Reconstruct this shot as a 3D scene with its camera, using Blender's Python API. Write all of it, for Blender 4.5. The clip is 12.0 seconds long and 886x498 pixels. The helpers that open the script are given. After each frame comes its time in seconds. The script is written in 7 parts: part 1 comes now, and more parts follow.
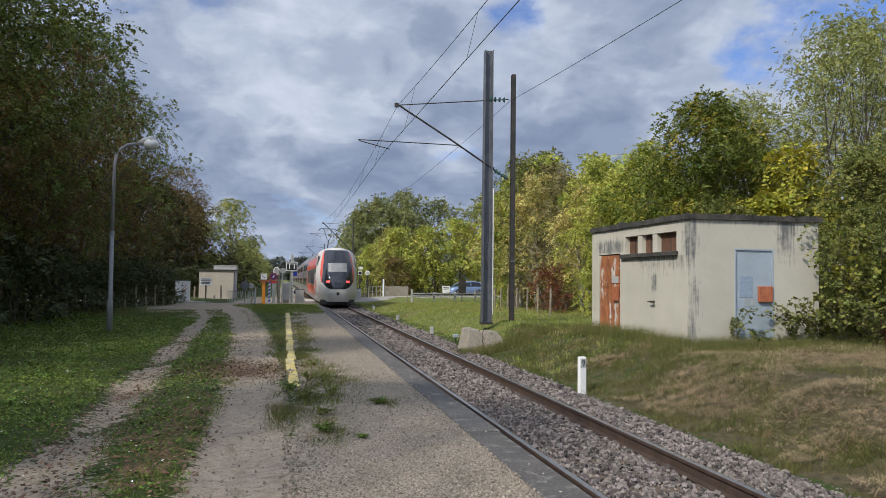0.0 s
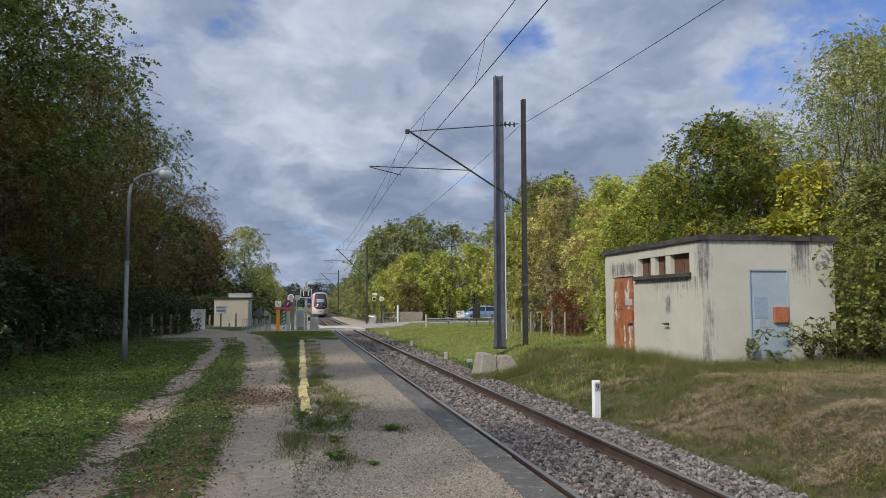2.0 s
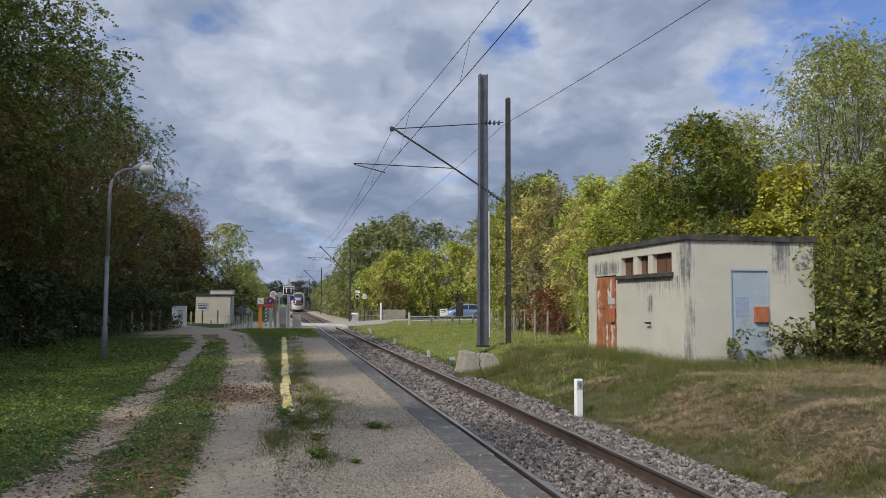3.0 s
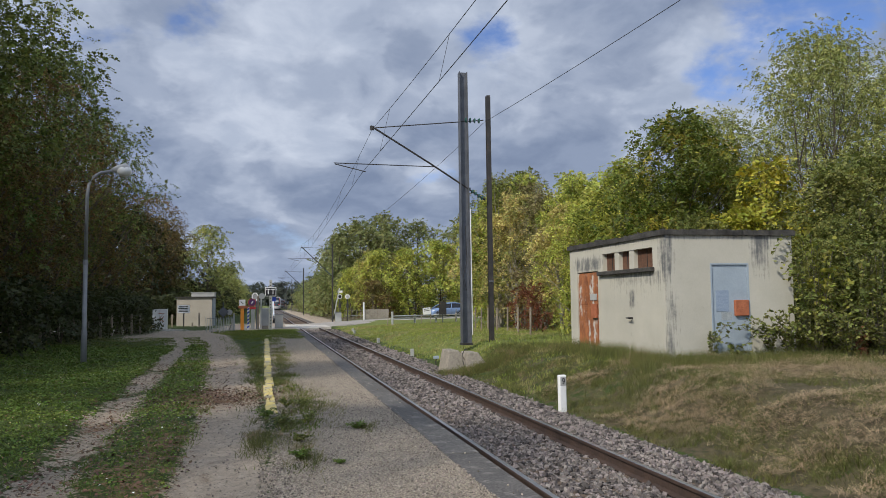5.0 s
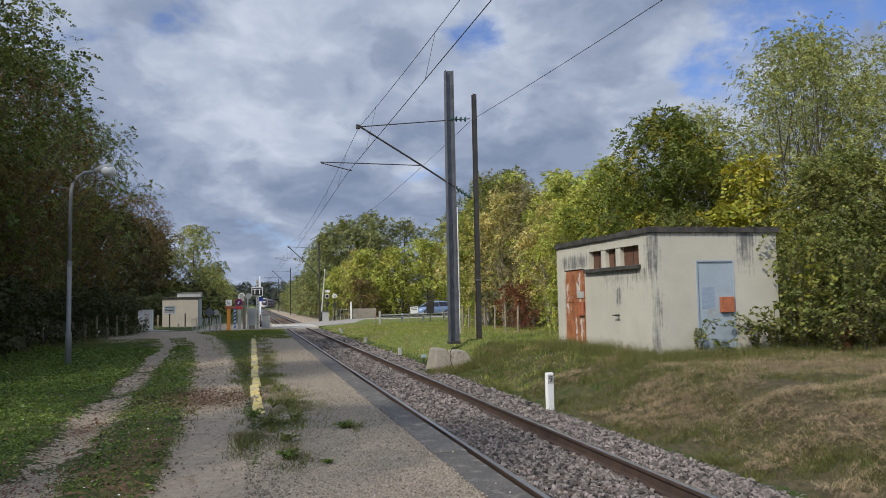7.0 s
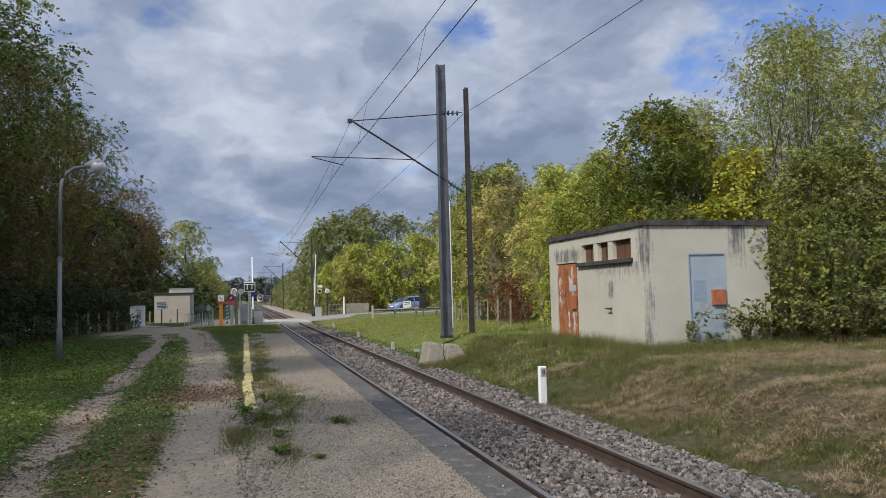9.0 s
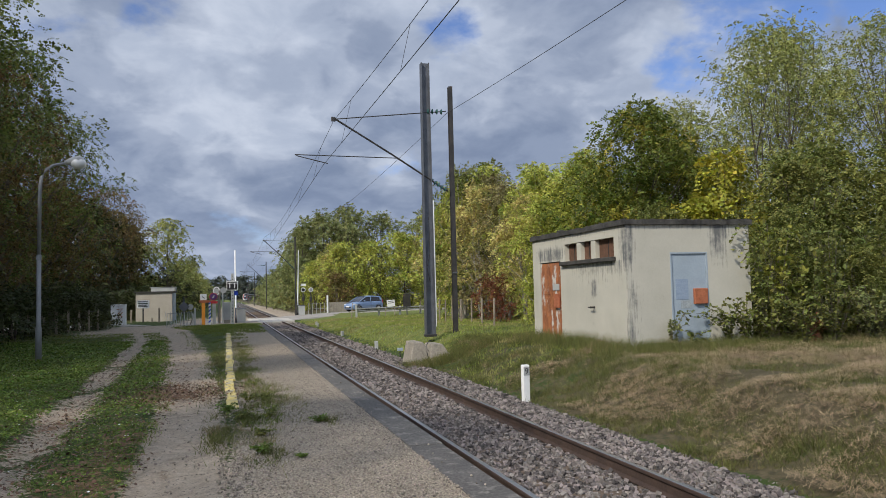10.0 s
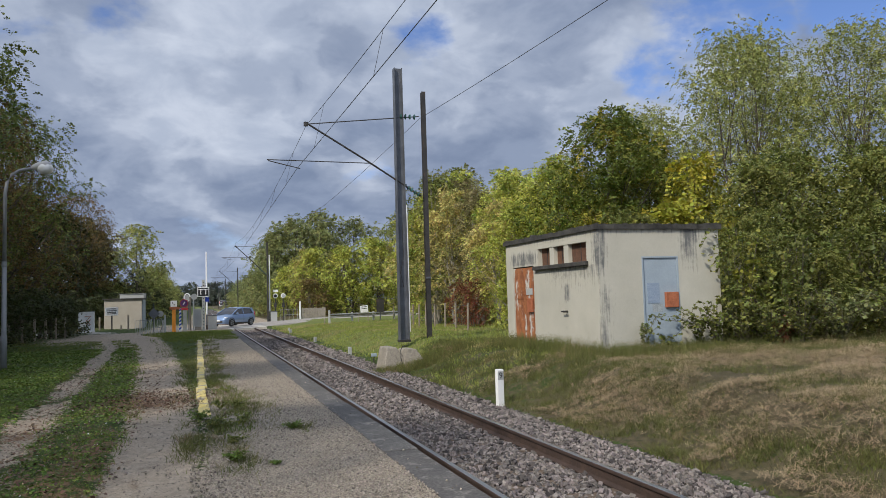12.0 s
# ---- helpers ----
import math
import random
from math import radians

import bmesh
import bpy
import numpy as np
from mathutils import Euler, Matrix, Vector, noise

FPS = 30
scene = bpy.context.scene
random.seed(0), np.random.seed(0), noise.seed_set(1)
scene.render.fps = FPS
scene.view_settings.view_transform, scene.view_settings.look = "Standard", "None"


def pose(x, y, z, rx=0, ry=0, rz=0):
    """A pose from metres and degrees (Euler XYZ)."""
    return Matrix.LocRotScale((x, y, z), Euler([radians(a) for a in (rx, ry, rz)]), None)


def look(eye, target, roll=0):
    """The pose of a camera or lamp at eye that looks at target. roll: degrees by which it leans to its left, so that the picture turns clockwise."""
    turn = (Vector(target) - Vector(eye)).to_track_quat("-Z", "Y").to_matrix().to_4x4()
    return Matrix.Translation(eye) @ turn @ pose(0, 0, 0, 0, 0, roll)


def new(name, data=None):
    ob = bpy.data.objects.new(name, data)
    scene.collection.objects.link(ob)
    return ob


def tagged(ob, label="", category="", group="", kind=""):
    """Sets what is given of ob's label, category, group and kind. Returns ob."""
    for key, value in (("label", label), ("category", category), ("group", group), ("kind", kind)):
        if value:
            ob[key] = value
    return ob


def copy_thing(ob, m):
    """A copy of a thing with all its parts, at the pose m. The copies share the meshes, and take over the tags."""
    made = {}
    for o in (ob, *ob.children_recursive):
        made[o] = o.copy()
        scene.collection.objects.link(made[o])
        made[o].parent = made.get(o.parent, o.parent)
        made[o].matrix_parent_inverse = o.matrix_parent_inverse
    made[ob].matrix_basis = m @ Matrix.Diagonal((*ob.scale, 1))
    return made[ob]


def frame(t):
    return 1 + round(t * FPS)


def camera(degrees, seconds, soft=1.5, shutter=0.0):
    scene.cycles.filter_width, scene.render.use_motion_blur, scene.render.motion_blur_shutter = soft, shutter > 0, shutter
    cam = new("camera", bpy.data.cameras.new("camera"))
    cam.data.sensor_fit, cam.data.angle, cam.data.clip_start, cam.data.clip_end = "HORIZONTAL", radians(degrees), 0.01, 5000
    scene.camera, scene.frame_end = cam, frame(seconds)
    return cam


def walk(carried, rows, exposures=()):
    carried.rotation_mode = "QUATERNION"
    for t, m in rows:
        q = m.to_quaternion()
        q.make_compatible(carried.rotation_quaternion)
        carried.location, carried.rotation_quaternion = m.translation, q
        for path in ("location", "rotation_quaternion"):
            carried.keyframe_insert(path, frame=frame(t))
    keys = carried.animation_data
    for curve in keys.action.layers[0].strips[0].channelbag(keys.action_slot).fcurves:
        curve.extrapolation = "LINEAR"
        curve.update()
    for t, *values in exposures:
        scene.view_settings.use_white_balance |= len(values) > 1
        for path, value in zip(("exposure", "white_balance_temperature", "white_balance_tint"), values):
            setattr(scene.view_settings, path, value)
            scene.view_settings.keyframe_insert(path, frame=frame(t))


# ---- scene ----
cam = camera(60.65, 12.0, soft=0.5)

# seconds, x, y, z, pitch, roll, yaw
PATH = [
    (0.0, -0.060, -0.016, 1.646, 2.345, -0.694, -11.836),
    (0.5, -0.005, -0.050, 1.648, 2.787, -0.967, -10.549),
    (1.0, 0.004, -0.056, 1.643, 3.642, -0.553, -10.270),
    (1.5, 0.009, -0.056, 1.649, 4.066, 0.222, -10.283),
    (2.0, -0.002, -0.036, 1.647, 4.219, 0.102, -10.715),
    (2.5, -0.000, -0.017, 1.645, 4.259, -0.210, -11.519),
    (3.0, -0.001, -0.015, 1.643, 4.081, -0.230, -11.984),
    (5.0, 0.008, -0.005, 1.638, 3.972, 0.716, -13.264),
    (5.5, 0.010, -0.001, 1.641, 3.993, 0.913, -13.466),
    (6.0, 0.012, 0.000, 1.640, 3.999, 1.052, -13.703),
    (6.5, 0.014, -0.009, 1.644, 3.953, 1.142, -13.887),
    (7.0, 0.016, 0.005, 1.637, 3.862, 1.110, -14.208),
    (9.0, 0.031, 0.029, 1.632, 3.427, 1.412, -14.741),
    (9.5, 0.039, 0.025, 1.628, 3.363, 1.416, -15.254),
    (10.0, 0.044, 0.034, 1.628, 3.313, 1.381, -15.947),
    (10.5, 0.048, 0.052, 1.627, 3.384, 1.525, -17.022),
    (11.0, 0.048, 0.054, 1.619, 3.580, 1.542, -17.673),
    (11.5, 0.041, 0.056, 1.624, 3.637, 1.642, -18.061),
    (12.0, 0.031, 0.037, 1.624, 3.650, 1.712, -17.964),
]
walk(cam, [(t, pose(x, y, z, 90 + p, r, w)) for t, x, y, z, p, r, w in PATH],
     [(0.0, 0.05), (0.5, 0.03), (1.0, -0.04), (12.0, -0.04)])

# ---------------------------------------------------------------- light
SUN_TO = Vector((-0.72, -0.52, 0.72)).normalized()
sun_data = bpy.data.lights.new("sun", "SUN")
sun_data.energy = 3.7
sun_data.angle = radians(2.0)
sun_data.color = (1.0, 0.93, 0.82)
sun = new("sun", sun_data)
sun.matrix_world = look((0, 0, 60), Vector((0, 0, 60)) - SUN_TO)


def link(nt, a, b):
    nt.links.new(a, b)


def make_world():
    w = bpy.data.worlds.new("sky")
    scene.world = w
    w.use_nodes = True
    nt = w.node_tree
    nt.nodes.clear()
    N = nt.nodes.new

    def math_node(op, a, b=None, clamp=False):
        n = N("ShaderNodeMath")
        n.operation = op
        n.use_clamp = clamp
        for i, v in enumerate((a, b)):
            if v is None:
                continue
            if isinstance(v, (int, float)):
                n.inputs[i].default_value = v
            else:
                link(nt, v, n.inputs[i])
        return n.outputs[0]

    out = N("ShaderNodeOutputWorld")
    bg = N("ShaderNodeBackground")
    bg.inputs["Strength"].default_value = 0.1
    sky = N("ShaderNodeTexSky")
    sky.sky_type = "NISHITA"
    sky.sun_disc = False
    sky.sun_elevation = math.asin(SUN_TO.z)
    sky.sun_rotation = math.atan2(SUN_TO.x, SUN_TO.y)
    sky.air_density = 1.0
    sky.dust_density = 0.2
    sky.ozone_density = 3.0
    tc = N("ShaderNodeTexCoord")
    sep = N("ShaderNodeSeparateXYZ")
    link(nt, tc.outputs["Generated"], sep.inputs[0])
    # cloud deck: the direction meets a flat layer
    zc = math_node("MAXIMUM", sep.outputs["Z"], 0.0)
    den = math_node("ADD", zc, 0.42)
    u = math_node("DIVIDE", sep.outputs["X"], den)
    v = math_node("DIVIDE", sep.outputs["Y"], den)
    comb = N("ShaderNodeCombineXYZ")
    link(nt, u, comb.inputs[0])
    link(nt, v, comb.inputs[1])
    comb.inputs[2].default_value = 3.7

    def noise_tex(scale, detail, rough, shift, dist=0.0):
        m = N("ShaderNodeMapping")
        m.inputs["Location"].default_value = shift
        link(nt, comb.outputs[0], m.inputs[0])
        n = N("ShaderNodeTexNoise")
        n.inputs["Scale"].default_value = scale
        n.inputs["Detail"].default_value = detail
        n.inputs["Roughness"].default_value = rough
        n.inputs["Distortion"].default_value = dist
        link(nt, m.outputs[0], n.inputs["Vector"])
        return n.outputs[0]

    def ramp(fac, stops):
        r = N("ShaderNodeValToRGB")
        r.color_ramp.interpolation = "EASE"
        el = r.color_ramp.elements
        while len(el) < len(stops):
            el.new(0.5)
        for e, (p, c) in zip(el, stops):
            e.position = p
            e.color = (*c, 1)
        link(nt, fac, r.inputs[0])
        return r.outputs[0]

    def mix(fac, a, b):
        m = N("ShaderNodeMix")
        m.data_type = "RGBA"
        link(nt, fac, m.inputs[0])
        for s, c in ((6, a), (7, b)):
            if isinstance(c, tuple):
                m.inputs[s].default_value = (*c, 1)
            else:
                link(nt, c, m.inputs[s])
        return m.outputs[2]

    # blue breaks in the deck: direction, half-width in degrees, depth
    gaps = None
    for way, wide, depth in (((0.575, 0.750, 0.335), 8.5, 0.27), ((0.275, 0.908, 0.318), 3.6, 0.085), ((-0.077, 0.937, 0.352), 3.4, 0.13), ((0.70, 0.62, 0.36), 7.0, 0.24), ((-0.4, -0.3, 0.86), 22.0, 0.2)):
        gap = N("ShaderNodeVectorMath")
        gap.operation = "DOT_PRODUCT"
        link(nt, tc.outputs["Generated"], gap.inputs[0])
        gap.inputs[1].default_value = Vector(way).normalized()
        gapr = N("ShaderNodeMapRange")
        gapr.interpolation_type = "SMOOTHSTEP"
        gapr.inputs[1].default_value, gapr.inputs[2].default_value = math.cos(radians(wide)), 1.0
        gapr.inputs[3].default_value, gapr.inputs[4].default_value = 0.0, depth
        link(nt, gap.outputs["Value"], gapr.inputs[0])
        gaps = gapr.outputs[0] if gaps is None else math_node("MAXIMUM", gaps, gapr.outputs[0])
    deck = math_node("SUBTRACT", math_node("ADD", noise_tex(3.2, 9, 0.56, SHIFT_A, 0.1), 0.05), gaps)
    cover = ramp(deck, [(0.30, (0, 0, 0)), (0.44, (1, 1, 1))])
    # the deck shows its grey underside some way over the horizon, and its lit flanks above and below
    belly = ramp(zc, [(0.0, (0.36, 0.36, 0.36)), (0.075, (0.54, 0.54, 0.54)), (0.15, (0.33, 0.33, 0.33)), (0.24, (0.54, 0.54, 0.54)), (0.40, (0.56, 0.56, 0.56))])
    lumps = math_node("ADD", math_node("MULTIPLY", noise_tex(3.0, 6, 0.48, SHIFT_B, 0.2), 0.66), math_node("MULTIPLY", noise_tex(7.0, 6, 0.50, (2.0, 5.0, 0.0), 0.5), 0.34))
    puff = math_node("ADD", lumps, math_node("MULTIPLY", math_node("SUBTRACT", 0.5, belly), 0.42))
    thick = ramp(puff, [(0.40, (1, 1, 1)), (0.46, (0.72, 0.72, 0.72)), (0.52, (0.36, 0.36, 0.36)), (0.62, (0.10, 0.10, 0.10))])
    cloud = mix(thick, (2.15, 2.75, 4.1), (5.25, 5.9, 7.2))
    fine = ramp(noise_tex(8.0, 8, 0.55, (1.0, 7.0, 0.0), 0.3), [(0.34, (0.86, 0.88, 0.91)), (0.66, (1.15, 1.13, 1.10))])
    mul = N("ShaderNodeMix")
    mul.data_type = "RGBA"
    mul.blend_type = "MULTIPLY"
    mul.inputs[0].default_value = 1.0
    link(nt, cloud, mul.inputs[6])
    link(nt, fine, mul.inputs[7])
    # clouds are brighter round the sun, which stands behind the camera
    dot = N("ShaderNodeVectorMath")
    dot.operation = "DOT_PRODUCT"
    link(nt, tc.outputs["Generated"], dot.inputs[0])
    dot.inputs[1].default_value = SUN_TO
    halo = N("ShaderNodeMapRange")
    halo.inputs[1].default_value, halo.inputs[2].default_value = 0.35, 1.0
    halo.inputs[3].default_value, halo.inputs[4].default_value = 1.0, 2.6
    link(nt, dot.outputs["Value"], halo.inputs[0])
    lit = N("ShaderNodeVectorMath")
    lit.operation = "SCALE"
    link(nt, mul.outputs[2], lit.inputs[0])
    link(nt, halo.outputs[0], lit.inputs["Scale"])
    tint = N("ShaderNodeMix")
    tint.data_type, tint.blend_type = "RGBA", "MULTIPLY"
    tint.inputs[0].default_value = 1.0
    link(nt, sky.outputs[0], tint.inputs[6])
    tint.inputs[7].default_value = (0.95, 1.0, 1.3, 1)
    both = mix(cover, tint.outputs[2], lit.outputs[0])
    # pale bank of cloud low over the horizon
    low = ramp(zc, [(0.0, (1, 1, 1)), (0.17, (0, 0, 0))])
    lowf = math_node("MULTIPLY", low, 0.35)
    fin = mix(lowf, both, (2.9, 3.6, 5.2))
    link(nt, fin, bg.inputs["Color"])
    link(nt, bg.outputs[0], out.inputs[0])


SHIFT_A = (0.35, 0.1, 0.0)
SHIFT_B = (4.2, 1.3, 0.0)
make_world()

# ---------------------------------------------------------------- materials
MATS = {}


def surface(name, c1, c2, scale=2.0, rough=0.8, metal=0.0, bump=0.2, fine=40.0, c3=None, c3_scale=0.7, c3_at=0.6,
            space="Object", island=0.0, translucent=0.0, coat=0.0, fine_amt=0.25, spec=0.5, stretch=(1, 1, 1), instance=0.0):
    """Two colours mixed by broad noise, fine grain over them, an optional third colour in patches, and relief."""
    m = bpy.data.materials.new(name)
    m.use_nodes = True
    nt = m.node_tree
    nt.nodes.clear()
    N = nt.nodes.new
    out = N("ShaderNodeOutputMaterial")
    bs = N("ShaderNodeBsdfPrincipled")
    bs.inputs["Roughness"].default_value = rough
    bs.inputs["Metallic"].default_value = metal
    bs.inputs["Coat Weight"].default_value = coat
    bs.inputs["Specular IOR Level"].default_value = spec
    link(nt, bs.outputs[0], out.inputs[0])
    if space == "World":
        co = N("ShaderNodeNewGeometry").outputs["Position"]
    else:
        co = N("ShaderNodeTexCoord").outputs["Object"]
    mp = N("ShaderNodeMapping")
    mp.inputs["Scale"].default_value = stretch
    link(nt, co, mp.inputs[0])
    co = mp.outputs[0]

    def tex(sc, detail=5.0, r=0.6):
        n = N("ShaderNodeTexNoise")
        n.inputs["Scale"].default_value = sc
        n.inputs["Detail"].default_value = detail
        n.inputs["Roughness"].default_value = r
        link(nt, co, n.inputs["Vector"])
        return n.outputs[0]

    def remap(v, a, b):
        r = N("ShaderNodeMapRange")
        r.inputs[1].default_value, r.inputs[2].default_value = a, b
        link(nt, v, r.inputs[0])
        return r.outputs[0]

    def mixc(f, a, b, blend="MIX"):
        x = N("ShaderNodeMix")
        x.data_type, x.blend_type = "RGBA", blend
        if isinstance(f, float):
            x.inputs[0].default_value = f
        else:
            link(nt, f, x.inputs[0])
        for s, c in ((6, a), (7, b)):
            if isinstance(c, tuple):
                x.inputs[s].default_value = (*c, 1)
            else:
                link(nt, c, x.inputs[s])
        return x.outputs[2]

    col = mixc(remap(tex(scale), 0.32, 0.68), c1, c2)
    if c3:
        col = mixc(remap(tex(c3_scale, 6.0, 0.65), c3_at, c3_at + 0.08), col, c3)
    g = tex(fine, 4.0, 0.7)
    if fine_amt:
        lo = 1 - fine_amt
        grain = mixc(remap(g, 0.3, 0.7), (lo, lo, lo), (1 + fine_amt, 1 + fine_amt, 1 + fine_amt))
        col = mixc(1.0, col, grain, "MULTIPLY")
    if island or instance:
        hs = N("ShaderNodeHueSaturation")
        src = N("ShaderNodeNewGeometry").outputs["Random Per Island"] if island else N("ShaderNodeObjectInfo").outputs["Random"]
        amt = island or instance
        val = N("ShaderNodeMapRange")
        val.inputs[3].default_value, val.inputs[4].default_value = 1 - amt, 1 + amt
        link(nt, src, val.inputs[0])
        link(nt, val.outputs[0], hs.inputs["Value"])
        hue = N("ShaderNodeMapRange")
        hue.inputs[3].default_value, hue.inputs[4].default_value = 0.5 - 0.03 * min(1, amt * 2), 0.5 + 0.025 * min(1, amt * 2)
        mo = N("ShaderNodeMath")
        mo.operation = "FRACT"
        mu = N("ShaderNodeMath")
        mu.operation = "MULTIPLY"
        mu.inputs[1].default_value = 7.31
        link(nt, src, mu.inputs[0])
        link(nt, mu.outputs[0], mo.inputs[0])
        link(nt, mo.outputs[0], hue.inputs[0])
        link(nt, hue.outputs[0], hs.inputs["Hue"])
        link(nt, col, hs.inputs["Color"])
        col = hs.outputs[0]
    link(nt, col, bs.inputs["Base Color"])
    if bump:
        b = N("ShaderNodeBump")
        b.inputs["Strength"].default_value = bump
        b.inputs["Distance"].default_value = 0.02
        link(nt, g, b.inputs["Height"])
        link(nt, b.outputs[0], bs.inputs["Normal"])
    if translucent:
        tr = N("ShaderNodeBsdfTranslucent")
        link(nt, col, tr.inputs[0])
        ms = N("ShaderNodeMixShader")
        ms.inputs[0].default_value = translucent
        link(nt, bs.outputs[0], ms.inputs[1])
        link(nt, tr.outputs[0], ms.inputs[2])
        link(nt, ms.outputs[0], out.inputs[0])
    MATS[name] = m
    return m


def glow(name, colour, strength):
    m = bpy.data.materials.new(name)
    m.use_nodes = True
    b = m.node_tree.nodes["Principled BSDF"]
    b.inputs["Base Color"].default_value = (*colour, 1)
    b.inputs["Emission Color"].default_value = (*colour, 1)
    b.inputs["Emission Strength"].default_value = strength
    return m


M_roof = surface("mossy_concrete", (0.022, 0.021, 0.019), (0.066, 0.062, 0.054), 3.0, 0.95, bump=0.6, fine=18, c3=(0.09, 0.085, 0.05), c3_scale=2.5, space="World")
M_concrete = surface("old_concrete", (0.23, 0.205, 0.165), (0.32, 0.285, 0.23), 1.8, 0.92, bump=0.5, fine=22, c3=(0.16, 0.15, 0.12), c3_scale=2.0, c3_at=0.58, space="World")
M_edge = surface("platform_edge_concrete", (0.078, 0.073, 0.067), (0.115, 0.107, 0.098), 2.2, 0.9, bump=0.5, fine=35, c3=(0.175, 0.163, 0.145), c3_scale=5.0, c3_at=0.55, space="World", instance=0.15, fine_amt=0.45)
M_panel = surface("crossing_panel_concrete", (0.42, 0.39, 0.34), (0.52, 0.48, 0.42), 1.2, 0.85, bump=0.3, fine=20, space="World")
M_yellow = surface("worn_yellow_paint", (0.55, 0.43, 0.12), (0.60, 0.50, 0.20), 4.0, 0.85, bump=0.5, fine=26, c3=(0.34, 0.31, 0.23), c3_scale=4.5, c3_at=0.49, space="World")
M_steel = surface("galvanised_steel", (0.085, 0.092, 0.105), (0.145, 0.153, 0.168), 3.0, 0.5, metal=0.3, bump=0.1, fine=30, space="World", fine_amt=0.1)
M_lamppost = surface("grey_lamp_post", (0.20, 0.205, 0.21), (0.26, 0.265, 0.27), 3.0, 0.55, metal=0.2, bump=0.1, fine=30, space="World", fine_amt=0.1)
M_darksteel = surface("weathered_steel", (0.032, 0.031, 0.031), (0.060, 0.055, 0.050), 3.0, 0.6, metal=0.3, bump=0.15, fine=30, c3=(0.11, 0.07, 0.045), c3_scale=3.0, space="World")
M_wire = surface("overhead_wire", (0.05, 0.05, 0.055), (0.07, 0.07, 0.075), 3.0, 0.5, metal=0.5, bump=0, fine=5, space="World")
M_insul = surface("glass_insulator", (0.02, 0.06, 0.05), (0.03, 0.09, 0.08), 5.0, 0.15, bump=0, fine=5)
M_railside = surface("rusty_rail", (0.040, 0.025, 0.019), (0.070, 0.043, 0.031), 4.0, 0.85, metal=0.1, bump=0.3, fine=40, space="World")
M_railtop = surface("polished_rail_head", (0.42, 0.41, 0.40), (0.52, 0.51, 0.50), 3.0, 0.28, metal=1.0, bump=0.03, fine=20, space="World", fine_amt=0.06)
M_sleeper = surface("tarred_sleeper", (0.09, 0.065, 0.045), (0.14, 0.10, 0.07), 3.0, 0.95, bump=0.5, fine=30, stretch=(1, 6, 1))
M_stone = surface("ballast_stone", (0.100, 0.087, 0.079), (0.175, 0.151, 0.137), 30.0, 0.9, bump=0, fine=60, island=0.75, space="World", fine_amt=0.12)
# Bed colour is darker than the stones, carrying the shade in their gaps.
M_ballast = surface("ballast_bed", (0.045, 0.040, 0.036), (0.11, 0.098, 0.088), 14.0, 0.95, bump=1.0, fine=26, space="World", fine_amt=0.45)
M_asphalt = surface("pale_worn_asphalt", (0.26, 0.24, 0.215), (0.34, 0.31, 0.275), 0.8, 0.92, bump=0.3, fine=40, space="World")
M_white = surface("white_paint", (0.72, 0.72, 0.70), (0.80, 0.80, 0.78), 2.0, 0.6, bump=0.05, fine=20, fine_amt=0.06)
M_whiteboom = surface("boom_white", (0.85, 0.85, 0.85), (0.9, 0.9, 0.9), 2.0, 0.5, bump=0.0, fine=20, fine_amt=0.03)
M_red = surface("red_paint", (0.50, 0.03, 0.035), (0.58, 0.04, 0.045), 2.0, 0.5, bump=0.05, fine=20, fine_amt=0.08)
M_black = surface("black_paint", (0.012, 0.012, 0.013), (0.02, 0.02, 0.022), 2.0, 0.5, bump=0.05, fine=20)
M_blue = surface("blue_enamel", (0.01, 0.04, 0.35), (0.012, 0.05, 0.40), 2.0, 0.4, bump=0.0, fine=20, fine_amt=0.05)
M_orange = surface("orange_paint", (0.62, 0.22, 0.02), (0.68, 0.26, 0.03), 2.0, 0.5, bump=0.05, fine=20, fine_amt=0.08)
M_rustorange = surface("orange_box_paint", (0.31, 0.095, 0.04), (0.36, 0.12, 0.055), 6.0, 0.7, bump=0.1, fine=20)
M_bluedoor = surface("pale_blue_paint", (0.27, 0.325, 0.37), (0.32, 0.375, 0.42), 2.2, 0.6, bump=0.1, fine=25, c3=(0.33, 0.33, 0.31), c3_scale=3.0, c3_at=0.68, space="World", fine_amt=0.06)
M_notice = surface("faded_notice", (0.20, 0.26, 0.34), (0.26, 0.32, 0.40), 5.0, 0.6, bump=0.05, fine=30, stretch=(1, 1, 4))
M_grime = surface("grey_grime", (0.24, 0.27, 0.28), (0.33, 0.36, 0.36), 6.0, 0.8, bump=0.1, fine=30)
M_rustdoor = surface("peeling_rust_door", (0.18, 0.062, 0.024), (0.38, 0.14, 0.05), 5.0, 0.9, bump=0.5, fine=28, c3=(0.50, 0.48, 0.43), c3_scale=3.4, c3_at=0.53, space="World", stretch=(1, 1, 0.6))
M_rustplate = surface("rusty_louvre", (0.075, 0.036, 0.02), (0.13, 0.062, 0.034), 4.0, 0.9, bump=0.3, fine=25, space="World")
M_unlit = surface("unlit_interior_black", (0.012, 0.011, 0.010), (0.02, 0.018, 0.016), 2.0, 0.95, bump=0, fine=10)
M_beige = surface("beige_render", (0.36, 0.325, 0.265), (0.41, 0.37, 0.305), 1.5, 0.9, bump=0.2, fine=25, space="World", fine_amt=0.06)
M_greybox = surface("grey_cabinet_paint", (0.34, 0.345, 0.33), (0.42, 0.425, 0.405), 1.5, 0.6, bump=0.05, fine=20, fine_amt=0.08)
